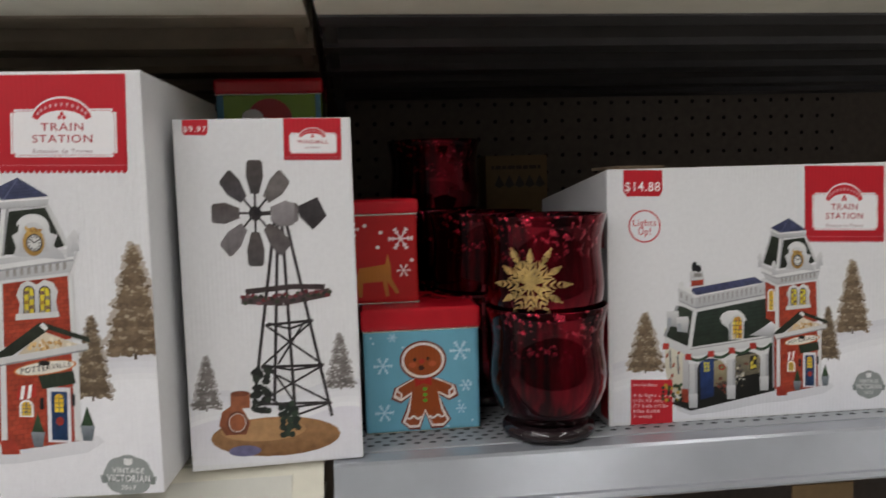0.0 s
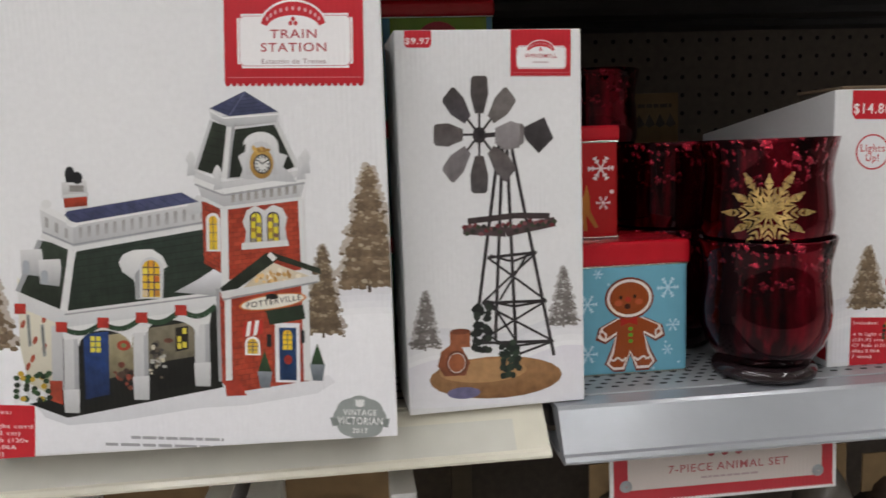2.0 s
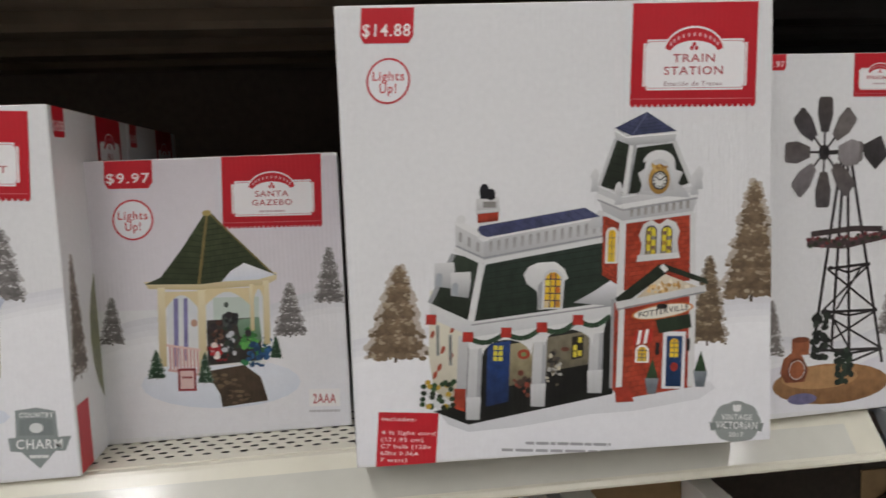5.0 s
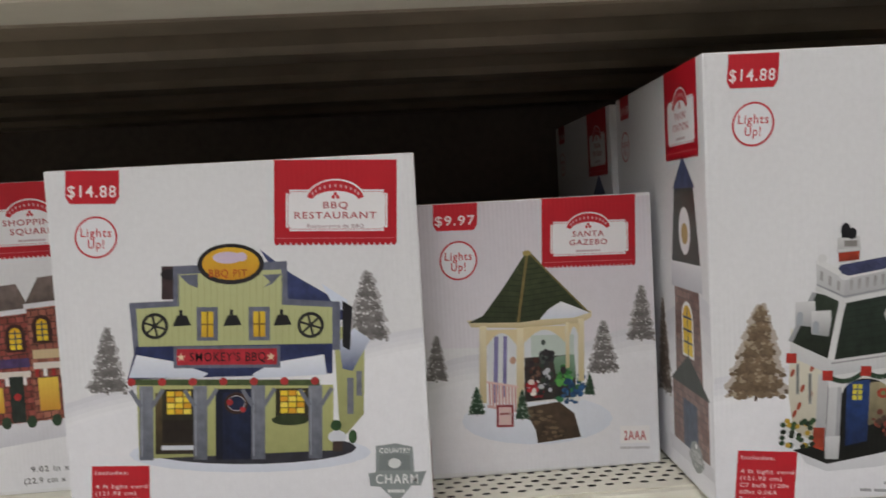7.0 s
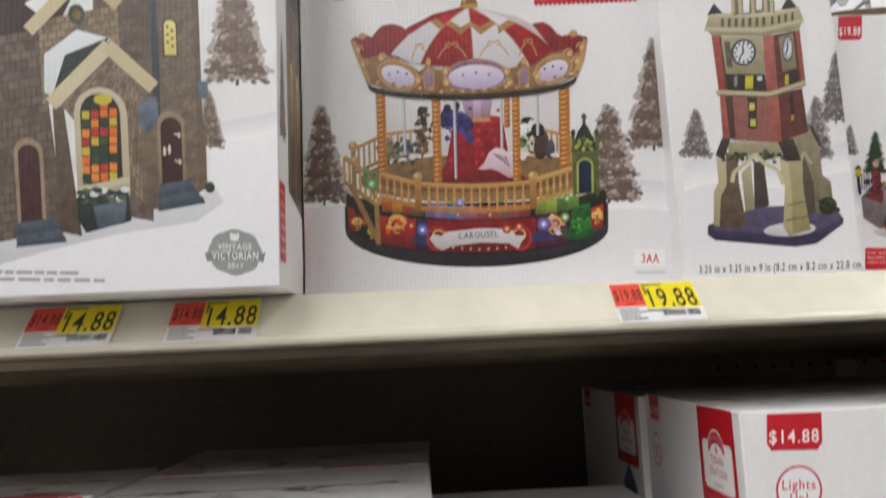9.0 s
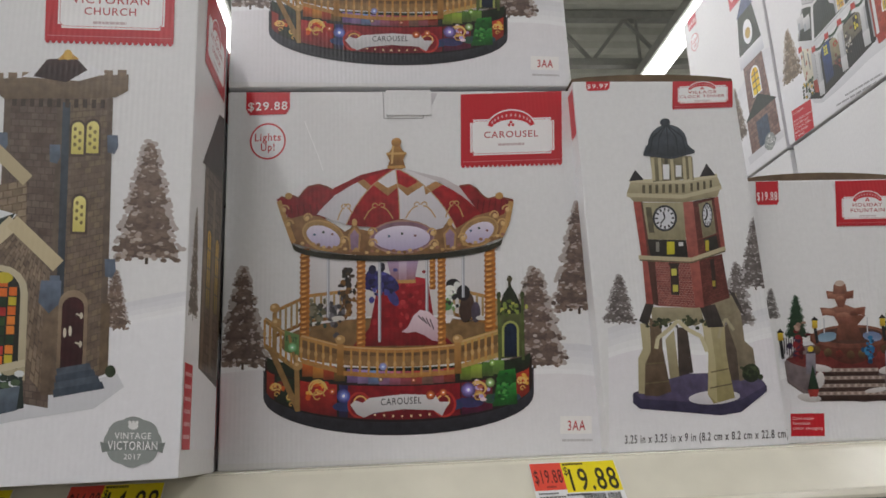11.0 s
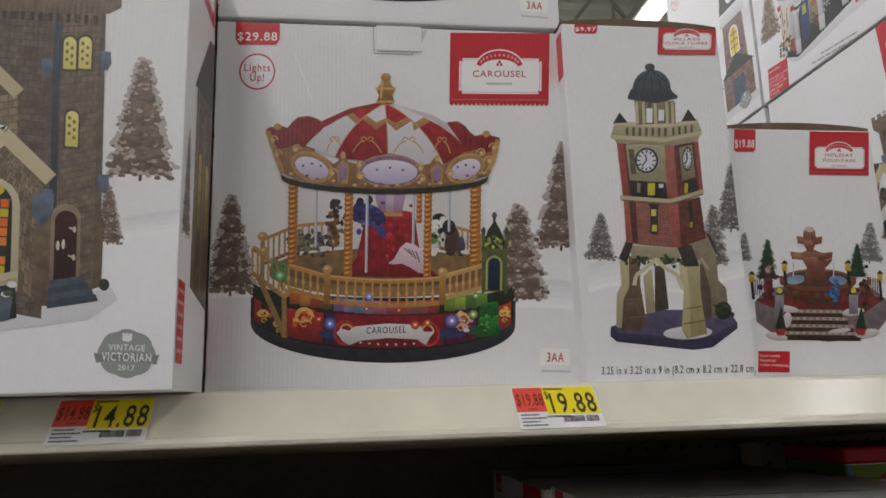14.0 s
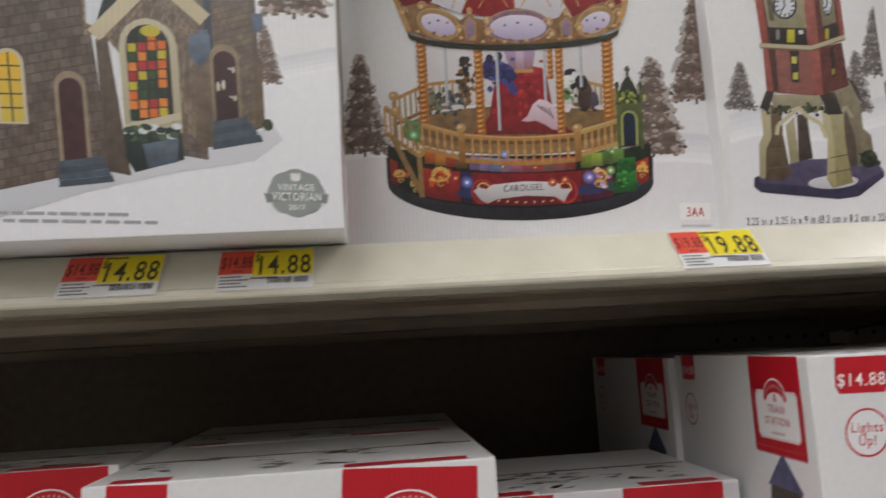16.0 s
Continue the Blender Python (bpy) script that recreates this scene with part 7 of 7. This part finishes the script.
def price_tag(x, price, old, skew):
    m = pose(x, 0.5452, HIGH - 0.0285, -42, 0, skew)
    t = thing("price_tag", m, "paper shelf price tag with red and yellow fields", "price tag", "price tags")
    BODIES[t.name] = part("paper", box(0, 0.055, 0, 0.0003, 0, 0.0345), CARTON, t)
    a = Art(0.055, 0.0345, ((0, 0), (55, 0), (55, 28.5), (0, 28.5)))
    a.rect(0.4, 0.4, 20, 17.5, "E2503E"), a.rect(20, 0.4, 54.6, 19.5, "EBD81E")
    a.text(old, 1.6, 19.2, 13, 8.5, "5E1E1C"), a.bar(8, 14, 15.5, 1.2, "A83A32", 1)
    a.text("$", 20.8, 23.4, 8.5, 5.5, "2E2A1E"), a.text(price, 23.6, 53.2, 18.3, 14, "2E2A1E"), a.bar(21, 34, 1.8, 1.4, "5A5220", 2)
    a.done("price_print", t, on_front, "yellow and red price print")
    for k in range(4):
        a.bar(2, 14 + (k % 2) * 4, 19.6 + k * 2.3, 1.0, "6E6E6E", k)
    a.bar(19, 34, 21, 1.2, "5A5A5A", 8)
    rnd = random.Random(int(-x * 1000))
    for lo, hi in ((29, 42.5), (44, 52)):
        bx = lo
        while bx < hi:
            w = rnd.choice((0.25, 0.4, 0.6))
            a.rect(bx, 20.8, bx + w, 25.0, "2A2A2A")
            bx += w + rnd.choice((0.25, 0.4))
    a.done("barcode", t, on_front, "black barcode and small print")
    return t


price_tag(-0.480, "19.88", "$19.88", 0.4)
price_tag(-0.757, "14.88", "$14.88", 0.2)
price_tag(-0.844, "14.88", "$14.88", -0.3)
for owner, z, xa, xb in ((high_left, HIGH, LEFT_END, SEAM - 0.03), (low_left, LOW, LEFT_END, SEAM - 0.028)):
    part("vinyl_strip", profile([(0.5655, z - 0.009), (0.5500, z - 0.0272), (0.5492, z - 0.0268), (0.5647, z - 0.0086)], xa, xb) if z == LOW else box(xa, xb, 0.5478, 0.5486, z - 0.0303, z - 0.0297), CLEAR_EDGE, owner, "clear glossy vinyl cover strip")

# ---- tins ----
TIN_RED = material("red_lacquered_tin", (0.58, 0.012, 0.025), 0.24, 0.05, 60, 0.12, 0.03)
TIN_BLUE = material("sky_blue_lacquered_tin", (0.2, 0.52, 0.68), 0.25, 0.1, 60, 0.08, 0.02)
TIN_SCARLET = material("scarlet_lacquered_tin", (0.5, 0.018, 0.02), 0.25, 0.1, 60, 0.1, 0.02)
TIN_GREEN = material("lime_lacquered_tin", (0.2, 0.34, 0.03), 0.25, 0.1, 60, 0.1, 0.02)
TIN_RIM = material("bare_tin_rim", (0.55, 0.55, 0.5), 0.25, 0.9, 60, 0.1, 0.02)


def flake(a, cx, cy, r, ink, arms=6):
    for i in range(arms):
        c, s = math.cos(math.pi * 2 * i / arms), math.sin(math.pi * 2 * i / arms)
        a.line(((cx, cy), (cx + r * c, cy + r * s)), r * 0.13, ink)
        for f in (0.5, 0.78):
            for k in (-1, 1):
                q = math.pi * 2 * i / arms + k * 0.8
                a.line(((cx + r * f * c, cy + r * f * s), (cx + r * f * c + r * 0.25 * math.cos(q), cy + r * f * s + r * 0.25 * math.sin(q))), r * 0.1, ink)


def tin(m, w, d, h, lid_h, mat, label):
    t = thing("gift_tin", m, label, "tin", "gift tins")
    BODIES[t.name] = part("body", box(0, w, 0, d, 0, h - lid_h + 0.002, 0.004, segments=3), mat, t)
    part("rim", box(-0.0004, w + 0.0004, -0.0004, d + 0.0004, h - lid_h - 0.0008, h - lid_h + 0.0006, 0.0005), TIN_RIM, t)
    part("foot_rim", box(-0.0004, w + 0.0004, -0.0004, d + 0.0004, 0, 0.0014, 0.0005), TIN_RIM, t)
    part("lid", box(-0.0018, w + 0.0018, -0.0018, d + 0.0018, h - lid_h, h, 0.004, segments=3), TIN_RED, t, "red tin lid")
    return t


def cookie_tin(m, label):
    w, h, lid_h = 0.098, 0.107, 0.019
    t = tin(m, w, 0.098, h, lid_h, TIN_BLUE, label)
    a = Art(w, h - lid_h, ((-25, 440), (322, 438), (322, 757), (-25, 755)))
    rnd = random.Random(2)
    for x, y, r in ((263, 508, 32), (30, 545, 28), (278, 618, 20), (30, 690, 28), (262, 690, 16), (60, 460, 14)):
        flake(a, x, y, r, "BFE0EC")
    for i in range(16):
        a.ell(rnd.uniform(-15, 310), rnd.uniform(450, 745), 4, 4, "B4DAE8", n=8)
    tagged(a.done("snowflake_print", t, on_front), kind="stuff")
    for grow, ink in ((9, "8A3A1E"), (3, "F0E4DC"), (-5, "A8501E")):
        a.ell(150, 533, 62 + grow, 52 + grow, ink, n=26)
        a.poly(((118 - grow, 590), (70 - grow, 615), (60 - grow, 640 + grow), (80, 654 + grow), (112 - grow * 0.3, 634 + grow), (100 - grow, 690), (86 - grow, 722), (104, 738 + grow), (132 + grow * 0.4, 738 + grow),
                (152, 690 + grow), (172 - grow * 0.4, 738 + grow), (206, 738 + grow), (222 + grow, 722), (206 + grow, 690), (192 + grow * 0.3, 634 + grow), (226, 654 + grow), (246 + grow, 640 + grow), (238 + grow, 615), (186 + grow, 590)), ink)
    a.line(((92, 705), (104, 714), (116, 704), (130, 716), (140, 706)), 6, "F0E4DC"), a.line(((164, 706), (174, 716), (190, 704), (202, 714), (214, 704)), 6, "F0E4DC")
    a.line(((66, 620), (82, 634), (80, 650)), 5, "F0E4DC"), a.line(((242, 620), (226, 632), (228, 648)), 5, "F0E4DC")
    a.ell(118, 546, 12, 9, "C8603A", n=12), a.ell(178, 544, 12, 9, "C8603A", n=12), a.ell(146, 536, 9, 8, "C23A2A", n=12)
    a.ell(125, 530, 5, 6, "3A1E14", n=10), a.ell(165, 528, 5, 6, "3A1E14", n=10), a.ell(144, 556, 9, 8, "4A1E14", n=12)
    a.poly(((124, 588), (146, 596), (172, 586), (174, 612), (148, 604), (124, 614)), "C2261E")
    for y in (622, 640, 658):
        a.ell(153, y, 7, 6, "6AA82E", n=10)
    a.done("cookie_print", t, on_front, "print of an iced gingerbread cookie")
    return t


def deer_tin(m, label):
    w, h, lid_h = 0.1, 0.091, 0.013
    t = tin(m, w, 0.094, h, lid_h, TIN_SCARLET, label)
    a = Art(w, h - lid_h, ((-203, 98), (130, 98), (130, 368), (-203, 368)))
    for x, y, r in ((82, 172, 36), (88, 268, 20), (-60, 140, 24), (-150, 240, 30)):
        flake(a, x, y, r, "EFD9DC")
    for x, y in ((25, 152), (15, 196), (112, 238), (-20, 130), (-120, 150)):
        a.ell(x, y, 6, 6, "EFD9DC", n=8)
    a.poly(((-40, 258), (35, 248), (42, 215), (50, 250), (52, 290), (74, 336), (64, 338), (40, 300), (44, 345), (34, 345), (26, 300), (-30, 302), (-34, 345), (-44, 345), (-50, 290)), "C9802E", "B56E26")
    a.done("deer_print", t, on_front, "print of a tan deer and snowflakes")
    return t


def green_tin(m, label):
    w, h, lid_h = 0.1, 0.105, 0.015
    t = tin(m, w, 0.098, h, lid_h, TIN_GREEN, label)
    a = Art(w, h - lid_h)
    a.ell(50, 26, 22, 22, "C2262A"), a.ell(34, 22, 10, 8, "EDEDED"), a.rect(0.8, 1, 7, 88, "5A9AB8"), a.rect(94, 1, 99, 88, "5A9AB8")
    a.done("print", t, on_front)
    return t


cookie_tin(pose(0.0, 0.62, LOW), "sky-blue cookie tin with red lid on the grey shelf")
cookie_tin(pose(-0.107, 0.642, LOW), "sky-blue cookie tin half hidden behind a carton")
deer_tin(pose(-0.05, 0.645, LOW + 0.1075), "scarlet deer tin stacked on blue tins")
green_tin(pose(-0.131, 0.7455, LOW), "lime green tin at the foot of a stack")
green_tin(pose(-0.131, 0.7455, LOW + 0.1055), "lime green tin in the middle of a stack")
green_tin(pose(-0.131, 0.741, LOW + 0.211), "lime green tin with red lid on top of a stack")

# ---- red glass vases ----


def mercury_glass():
    """Red silvered glass: a dark body with reflections painted as upright streaks; bright mottled flecks, also painted
    glints, crowd towards the rim.
    """
    m = material("mottled_red_mercury_glass", (0.2, 0.003, 0.016), 0.07, 0.92, 90, 0.9, 0.0, 22)
    nt = m.node_tree
    b = nt.nodes["Principled BSDF"]
    b.inputs["Coat Weight"].default_value, b.inputs["Coat Roughness"].default_value = 0.2, 0.03
    co = nt.nodes.new("ShaderNodeTexCoord")
    stretch, reflection_streak, tint = nt.nodes.new("ShaderNodeMapping"), nt.nodes.new("ShaderNodeTexNoise"), nt.nodes.new("ShaderNodeValToRGB")
    stretch.inputs["Scale"].default_value = (0.8, 0.8, 0.09)
    reflection_streak.inputs["Scale"].default_value, reflection_streak.inputs["Detail"].default_value = 80, 5
    tint.color_ramp.elements[0].position, tint.color_ramp.elements[1].position = 0.44, 0.82
    tint.color_ramp.elements[0].color, tint.color_ramp.elements[1].color = (0.012, 0.0002, 0.002, 1), (0.3, 0.002, 0.018, 1)
    glint_fleck, keep, high, mul, mix = (nt.nodes.new(k) for k in ("ShaderNodeTexNoise", "ShaderNodeMapRange", "ShaderNodeMapRange", "ShaderNodeMath", "ShaderNodeMix"))
    glint_fleck.inputs["Scale"].default_value, glint_fleck.inputs["Detail"].default_value = 190, 3
    keep.inputs["From Min"].default_value, keep.inputs["From Max"].default_value = 0.58, 0.68
    high.inputs["From Min"].default_value, high.inputs["From Max"].default_value = 0.066, 0.1
    mul.operation, mix.data_type = "MULTIPLY", "RGBA"
    mix.inputs["B"].default_value = (0.75, 0.05, 0.1, 1)
    split = nt.nodes.new("ShaderNodeSeparateXYZ")
    bump = nt.nodes.new("ShaderNodeBump")
    bump.inputs["Strength"].default_value, bump.inputs["Distance"].default_value = 0.7, 0.0012
    ln = nt.links.new
    ln(co.outputs["Object"], stretch.inputs["Vector"]), ln(stretch.outputs[0], reflection_streak.inputs["Vector"]), ln(reflection_streak.outputs["Fac"], tint.inputs["Fac"])
    ln(co.outputs["Object"], glint_fleck.inputs["Vector"]), ln(glint_fleck.outputs["Fac"], keep.inputs["Value"])
    ln(co.outputs["Object"], split.inputs[0]), ln(split.outputs["Z"], high.inputs["Value"])
    ln(keep.outputs[0], mul.inputs[0]), ln(high.outputs[0], mul.inputs[1]), ln(mul.outputs[0], mix.inputs["Factor"])
    ln(tint.outputs["Color"], mix.inputs["A"]), ln(mix.outputs["Result"], b.inputs["Base Color"])
    ln(mul.outputs[0], bump.inputs["Height"]), ln(bump.outputs[0], b.inputs["Normal"])
    return m


RED_GLASS = mercury_glass()
DARK_GLASS = material("smoky_clear_glass_foot", (0.02, 0.012, 0.014), 0.05, 0.0, 30, 0.1, 0.0)
GOLD = material("gold_glitter", (0.62, 0.44, 0.17), 0.32, 0.85, 900, 0.6, 0.8, 60)


def vase(m, label, snow):
    t = thing("glass_vase", m, label, "vase", "red vases")
    outer = [(0.0355, 0.014), (0.0432, 0.026), (0.0478, 0.04), (0.0488, 0.052), (0.0475, 0.066), (0.0462, 0.078), (0.047, 0.09), (0.049, 0.1), (0.0508, 0.108)]
    inner = [(r - 0.0022, z) for r, z in outer[::-1]][:-1] + [(0.03, 0.018), (0.0005, 0.017)]
    bowl = part("bowl", lathe([(0.0005, 0.0125), (0.03, 0.0125)] + outer + [(0.0502, 0.1088)] + inner, 56), RED_GLASS, t, smooth=True)
    part("foot", lathe([(0.0005, 0), (0.0345, 0), (0.0385, 0.002), (0.0395, 0.006), (0.0375, 0.0095), (0.0335, 0.0122), (0.0005, 0.0124)], 56), DARK_GLASS, t, "thick dark clear glass foot", smooth=True)
    if snow:
        bm = bmesh.new()
        R = 0.0488

        def strip(u0, v0, u1, v1, wd, lift):
            d = math.hypot(u1 - u0, v1 - v0)
            nu, nv = -(v1 - v0) / d * wd, (u1 - u0) / d * wd
            top, low = [], []
            for u, v in ((u0 + nu, v0 + nv), (u1 + nu * 0.5, v1 + nv * 0.5), (u1 - nu * 0.5, v1 - nv * 0.5), (u0 - nu, v0 - nv)):
                q = u / R
                inset = 0.007 if v < -0.0205 else 0.0
                for out, r in ((top, R + lift - inset), (low, R - 0.003 - inset)):
                    out.append(bm.verts.new((r * math.sin(q), -r * math.cos(q), 0.056 + v)))
            bm.faces.new(top), bm.faces.new(low[::-1])
            for k in range(4):
                bm.faces.new((top[k], low[k], low[(k + 1) % 4], top[(k + 1) % 4]))
        for i in range(12):
            q = 2 * math.pi * i / 12
            c, s, L = math.cos(q), math.sin(q), 0.033 if i % 2 == 0 else 0.028
            lift = 0.0009 + 0.0001 * (i % 4)
            strip(0, 0, L * c, L * s, 0.0012, lift)
            strip(0, 0, 0.019 * math.cos(q + 0.262), 0.019 * math.sin(q + 0.262), 0.0008, lift + 0.00005)
            strip(L * 0.76 * c, L * 0.76 * s, L * 0.9 * c, L * 0.9 * s, 0.0026, lift + 0.0003)
            for f in (0.3, 0.46, 0.62):
                for k in (-0.62, 0.62):
                    strip(L * f * c, L * f * s, L * f * c + 0.009 * (1.05 - f) * math.cos(q + k), L * f * s + 0.009 * (1.05 - f) * math.sin(q + k), 0.001, lift + 0.0002)
        bmesh.ops.recalc_face_normals(bm, faces=bm.faces)
        part("snowflake", bm, GOLD, bowl, "gold glitter snowflake")
    return t


VX, VY = 0.153, 0.603
plain_vase = vase(pose(VX, VY, LOW), "dark red mercury glass vase standing on the grey shelf", False)
star_vase = vase(pose(VX - 0.001, VY, LOW + 0.0745, 0, 0, -27), "red mercury glass vase with gold snowflake, nested in another", True)
rear = copy_thing(plain_vase, pose(0.118, 0.712, LOW))
tagged(rear, "red mercury glass vase behind the front stack")
copy_thing(rear, pose(0.118, 0.712, LOW + 0.0745))
third = copy_thing(rear, pose(0.085, 0.828, LOW))
tagged(third, "red mercury glass vase deep in the shelf")
copy_thing(third, pose(0.085, 0.828, LOW + 0.0745)), copy_thing(third, pose(0.085, 0.828, LOW + 0.149))

# ---- things at the back and on the shelf below ----
TAN = material("tan_kraft_card", (0.3, 0.2, 0.1), 0.8, 0, 80, 0.2, 0.1)
# Bag and plush colours are set darker to carry the shade down here.
CLEAR_BAG = material("crinkled_bag_shade_tone", (0.14, 0.125, 0.11), 0.15, 0, 60, 0.4, 0.6)
FUR = material("brown_plush_shade_tone", (0.06, 0.035, 0.022), 0.9, 0, 200, 0.5, 0.6)
tan = thing("kraft_box", pose(0.173, 1.0, LOW), "small tan kraft box with dark print at the back", "box")
part("carton", box(0, 0.085, 0, 0.06, 0, 0.246, 0.001), TAN, tan)
a = Art(0.085, 0.246)
a.bar(8, 76, 16, 5, "4A341E", 1)
for i in range(5):
    a.poly(((12 + i * 14, 40), (18 + i * 14, 26), (26 + i * 14, 40), (18 + i * 14, 44)), "3A2A1A")
a.done("print", tan, on_front)

sign = thing("shelf_sign", pose(0.018, 0.576, LOW - 0.088, -2, 0, 0), "white and red shelf sign card hung below the grey price channel", "sign")
BODIES[sign.name] = part("card", box(0, 0.182, 0, 0.0015, 0, 0.044, 0.0004), CARTON, sign)
a = Art(0.182, 0.044)
# The sign's white is toned pinkish grey, standing for shade below the channel.
a.rect(3, 0.5, 179, 41, "B8303C"), a.rect(14, 3, 170, 33, "D2C8C4")
for i in range(60):
    a.ell(4.5 + i * 2.95, 41, 1.1, 1.1, "B8303C", n=6)
a.text("7-PIECE ANIMAL SET", 46, 142, 22, 6.2, "B05A60"), a.bar(72, 118, 27, 1.6, "B9A3A6", 2)
for k in range(3):
    a.ell(80 + k * 11, 8.5, 3.2, 2.6, "A83A44", n=8)
a.done("print", sign, on_front, "red bordered printed heading")
for x in (0.012, 0.166):
    bm = lathe([(0.0005, 0.0012), (0.004, 0.0010), (0.0048, 0.0)], 16)
    bmesh.ops.rotate(bm, verts=bm.verts, matrix=Matrix.Rotation(radians(90), 3, "X"))
    bmesh.ops.translate(bm, verts=bm.verts, vec=(x, -0.0012, 0.015))
    part("rivet", bm, GREY, sign, smooth=True)


def bag(x, y, z, w, h, seed, mat, label):
    """A crumpled pouch."""
    t = thing("toy_bag", pose(x, y, z), label, "bag", "bagged toys")
    bm = bmesh.new()
    bmesh.ops.create_icosphere(bm, subdivisions=3, radius=1)
    rnd = Vector((seed * 3.1, seed * 1.7, seed))
    for v in bm.verts:
        p = v.co.copy()
        k = 1 + 0.28 * noise.noise(p * 2.2 + rnd) + 0.12 * noise.noise(p * 6 + rnd)
        v.co = Vector((p.x * w / 2 * k, p.y * 0.045 * k, h / 2 + p.z * h / 2 * (1 + 0.1 * noise.noise(p * 3 + rnd))))
    low = min(v.co.z for v in bm.verts)
    for v in bm.verts:
        v.co.z -= low
    part("pouch", bm, mat, t, smooth=True)
    # Header card is tan in place of white, darkened for the shade.
    part("header", box(-w * 0.32, w * 0.32, -0.001, 0.001, h * 0.93, h * 1.06, 0.0005), TAN, t, "folded header card, toned tan for the shade")
    return t


for i, (bx, bw, bh, mat) in enumerate(((0.06, 0.1, 0.31, FUR), (0.14, 0.09, 0.3, CLEAR_BAG), (0.245, 0.07, 0.31, CLEAR_BAG), (0.33, 0.1, 0.29, FUR), (0.44, 0.1, 0.31, CLEAR_BAG))):
    bag(bx, 0.66 + 0.02 * (i % 2), 0.72, bw, bh, i + 1, mat, ("brown plush toy in a bag in shade", "crinkled clear bag of small toys in shade")[mat is CLEAR_BAG])

BOW = material("red_satin_bow", (0.4, 0.02, 0.03), 0.4, 0, 80, 0.2, 0.2)


def gift_box(x, label):
    t = thing("display_box", pose(x, 0.6, 0.72), label, "box", "display boxes")
    w, h, d = 0.13, 0.345, 0.12
    for x0, x1 in ((0, 0.026), (w - 0.02, w)):
        part("side_panel", box(x0, x1, 0, d, 0, h, 0.001), CARTON, t)
    part("back_panel", box(0.026, w - 0.02, 0.05, d, 0, h, 0.001), TAN, t, "brown inner panel")
    part("base", box(0.026, w - 0.02, 0, 0.05, 0, 0.12, 0.001), CARTON, t)
    for s in (-1, 1):
        bm = bmesh.new()
        bmesh.ops.create_uvsphere(bm, u_segments=14, v_segments=8, radius=1)
        for v in bm.verts:
            v.co = Vector((0.07 + s * 0.013 + v.co.x * 0.014, 0.04 + v.co.y * 0.008, h - 0.03 + v.co.z * 0.011 * (0.5 + 0.5 * abs(v.co.x + s * 0.2)) + s * 0.001))
        part("bow_loop", bm, BOW, t, "red satin bow loop", smooth=True)
    part("bow_knot", box(0.064, 0.076, 0.03, 0.05, h - 0.036, h - 0.024, 0.003), BOW, t)
    return t


gift_box(-0.256, "white open display box with red bow in shade")
gift_box(-0.398, "white open display box beside its twin in shade")
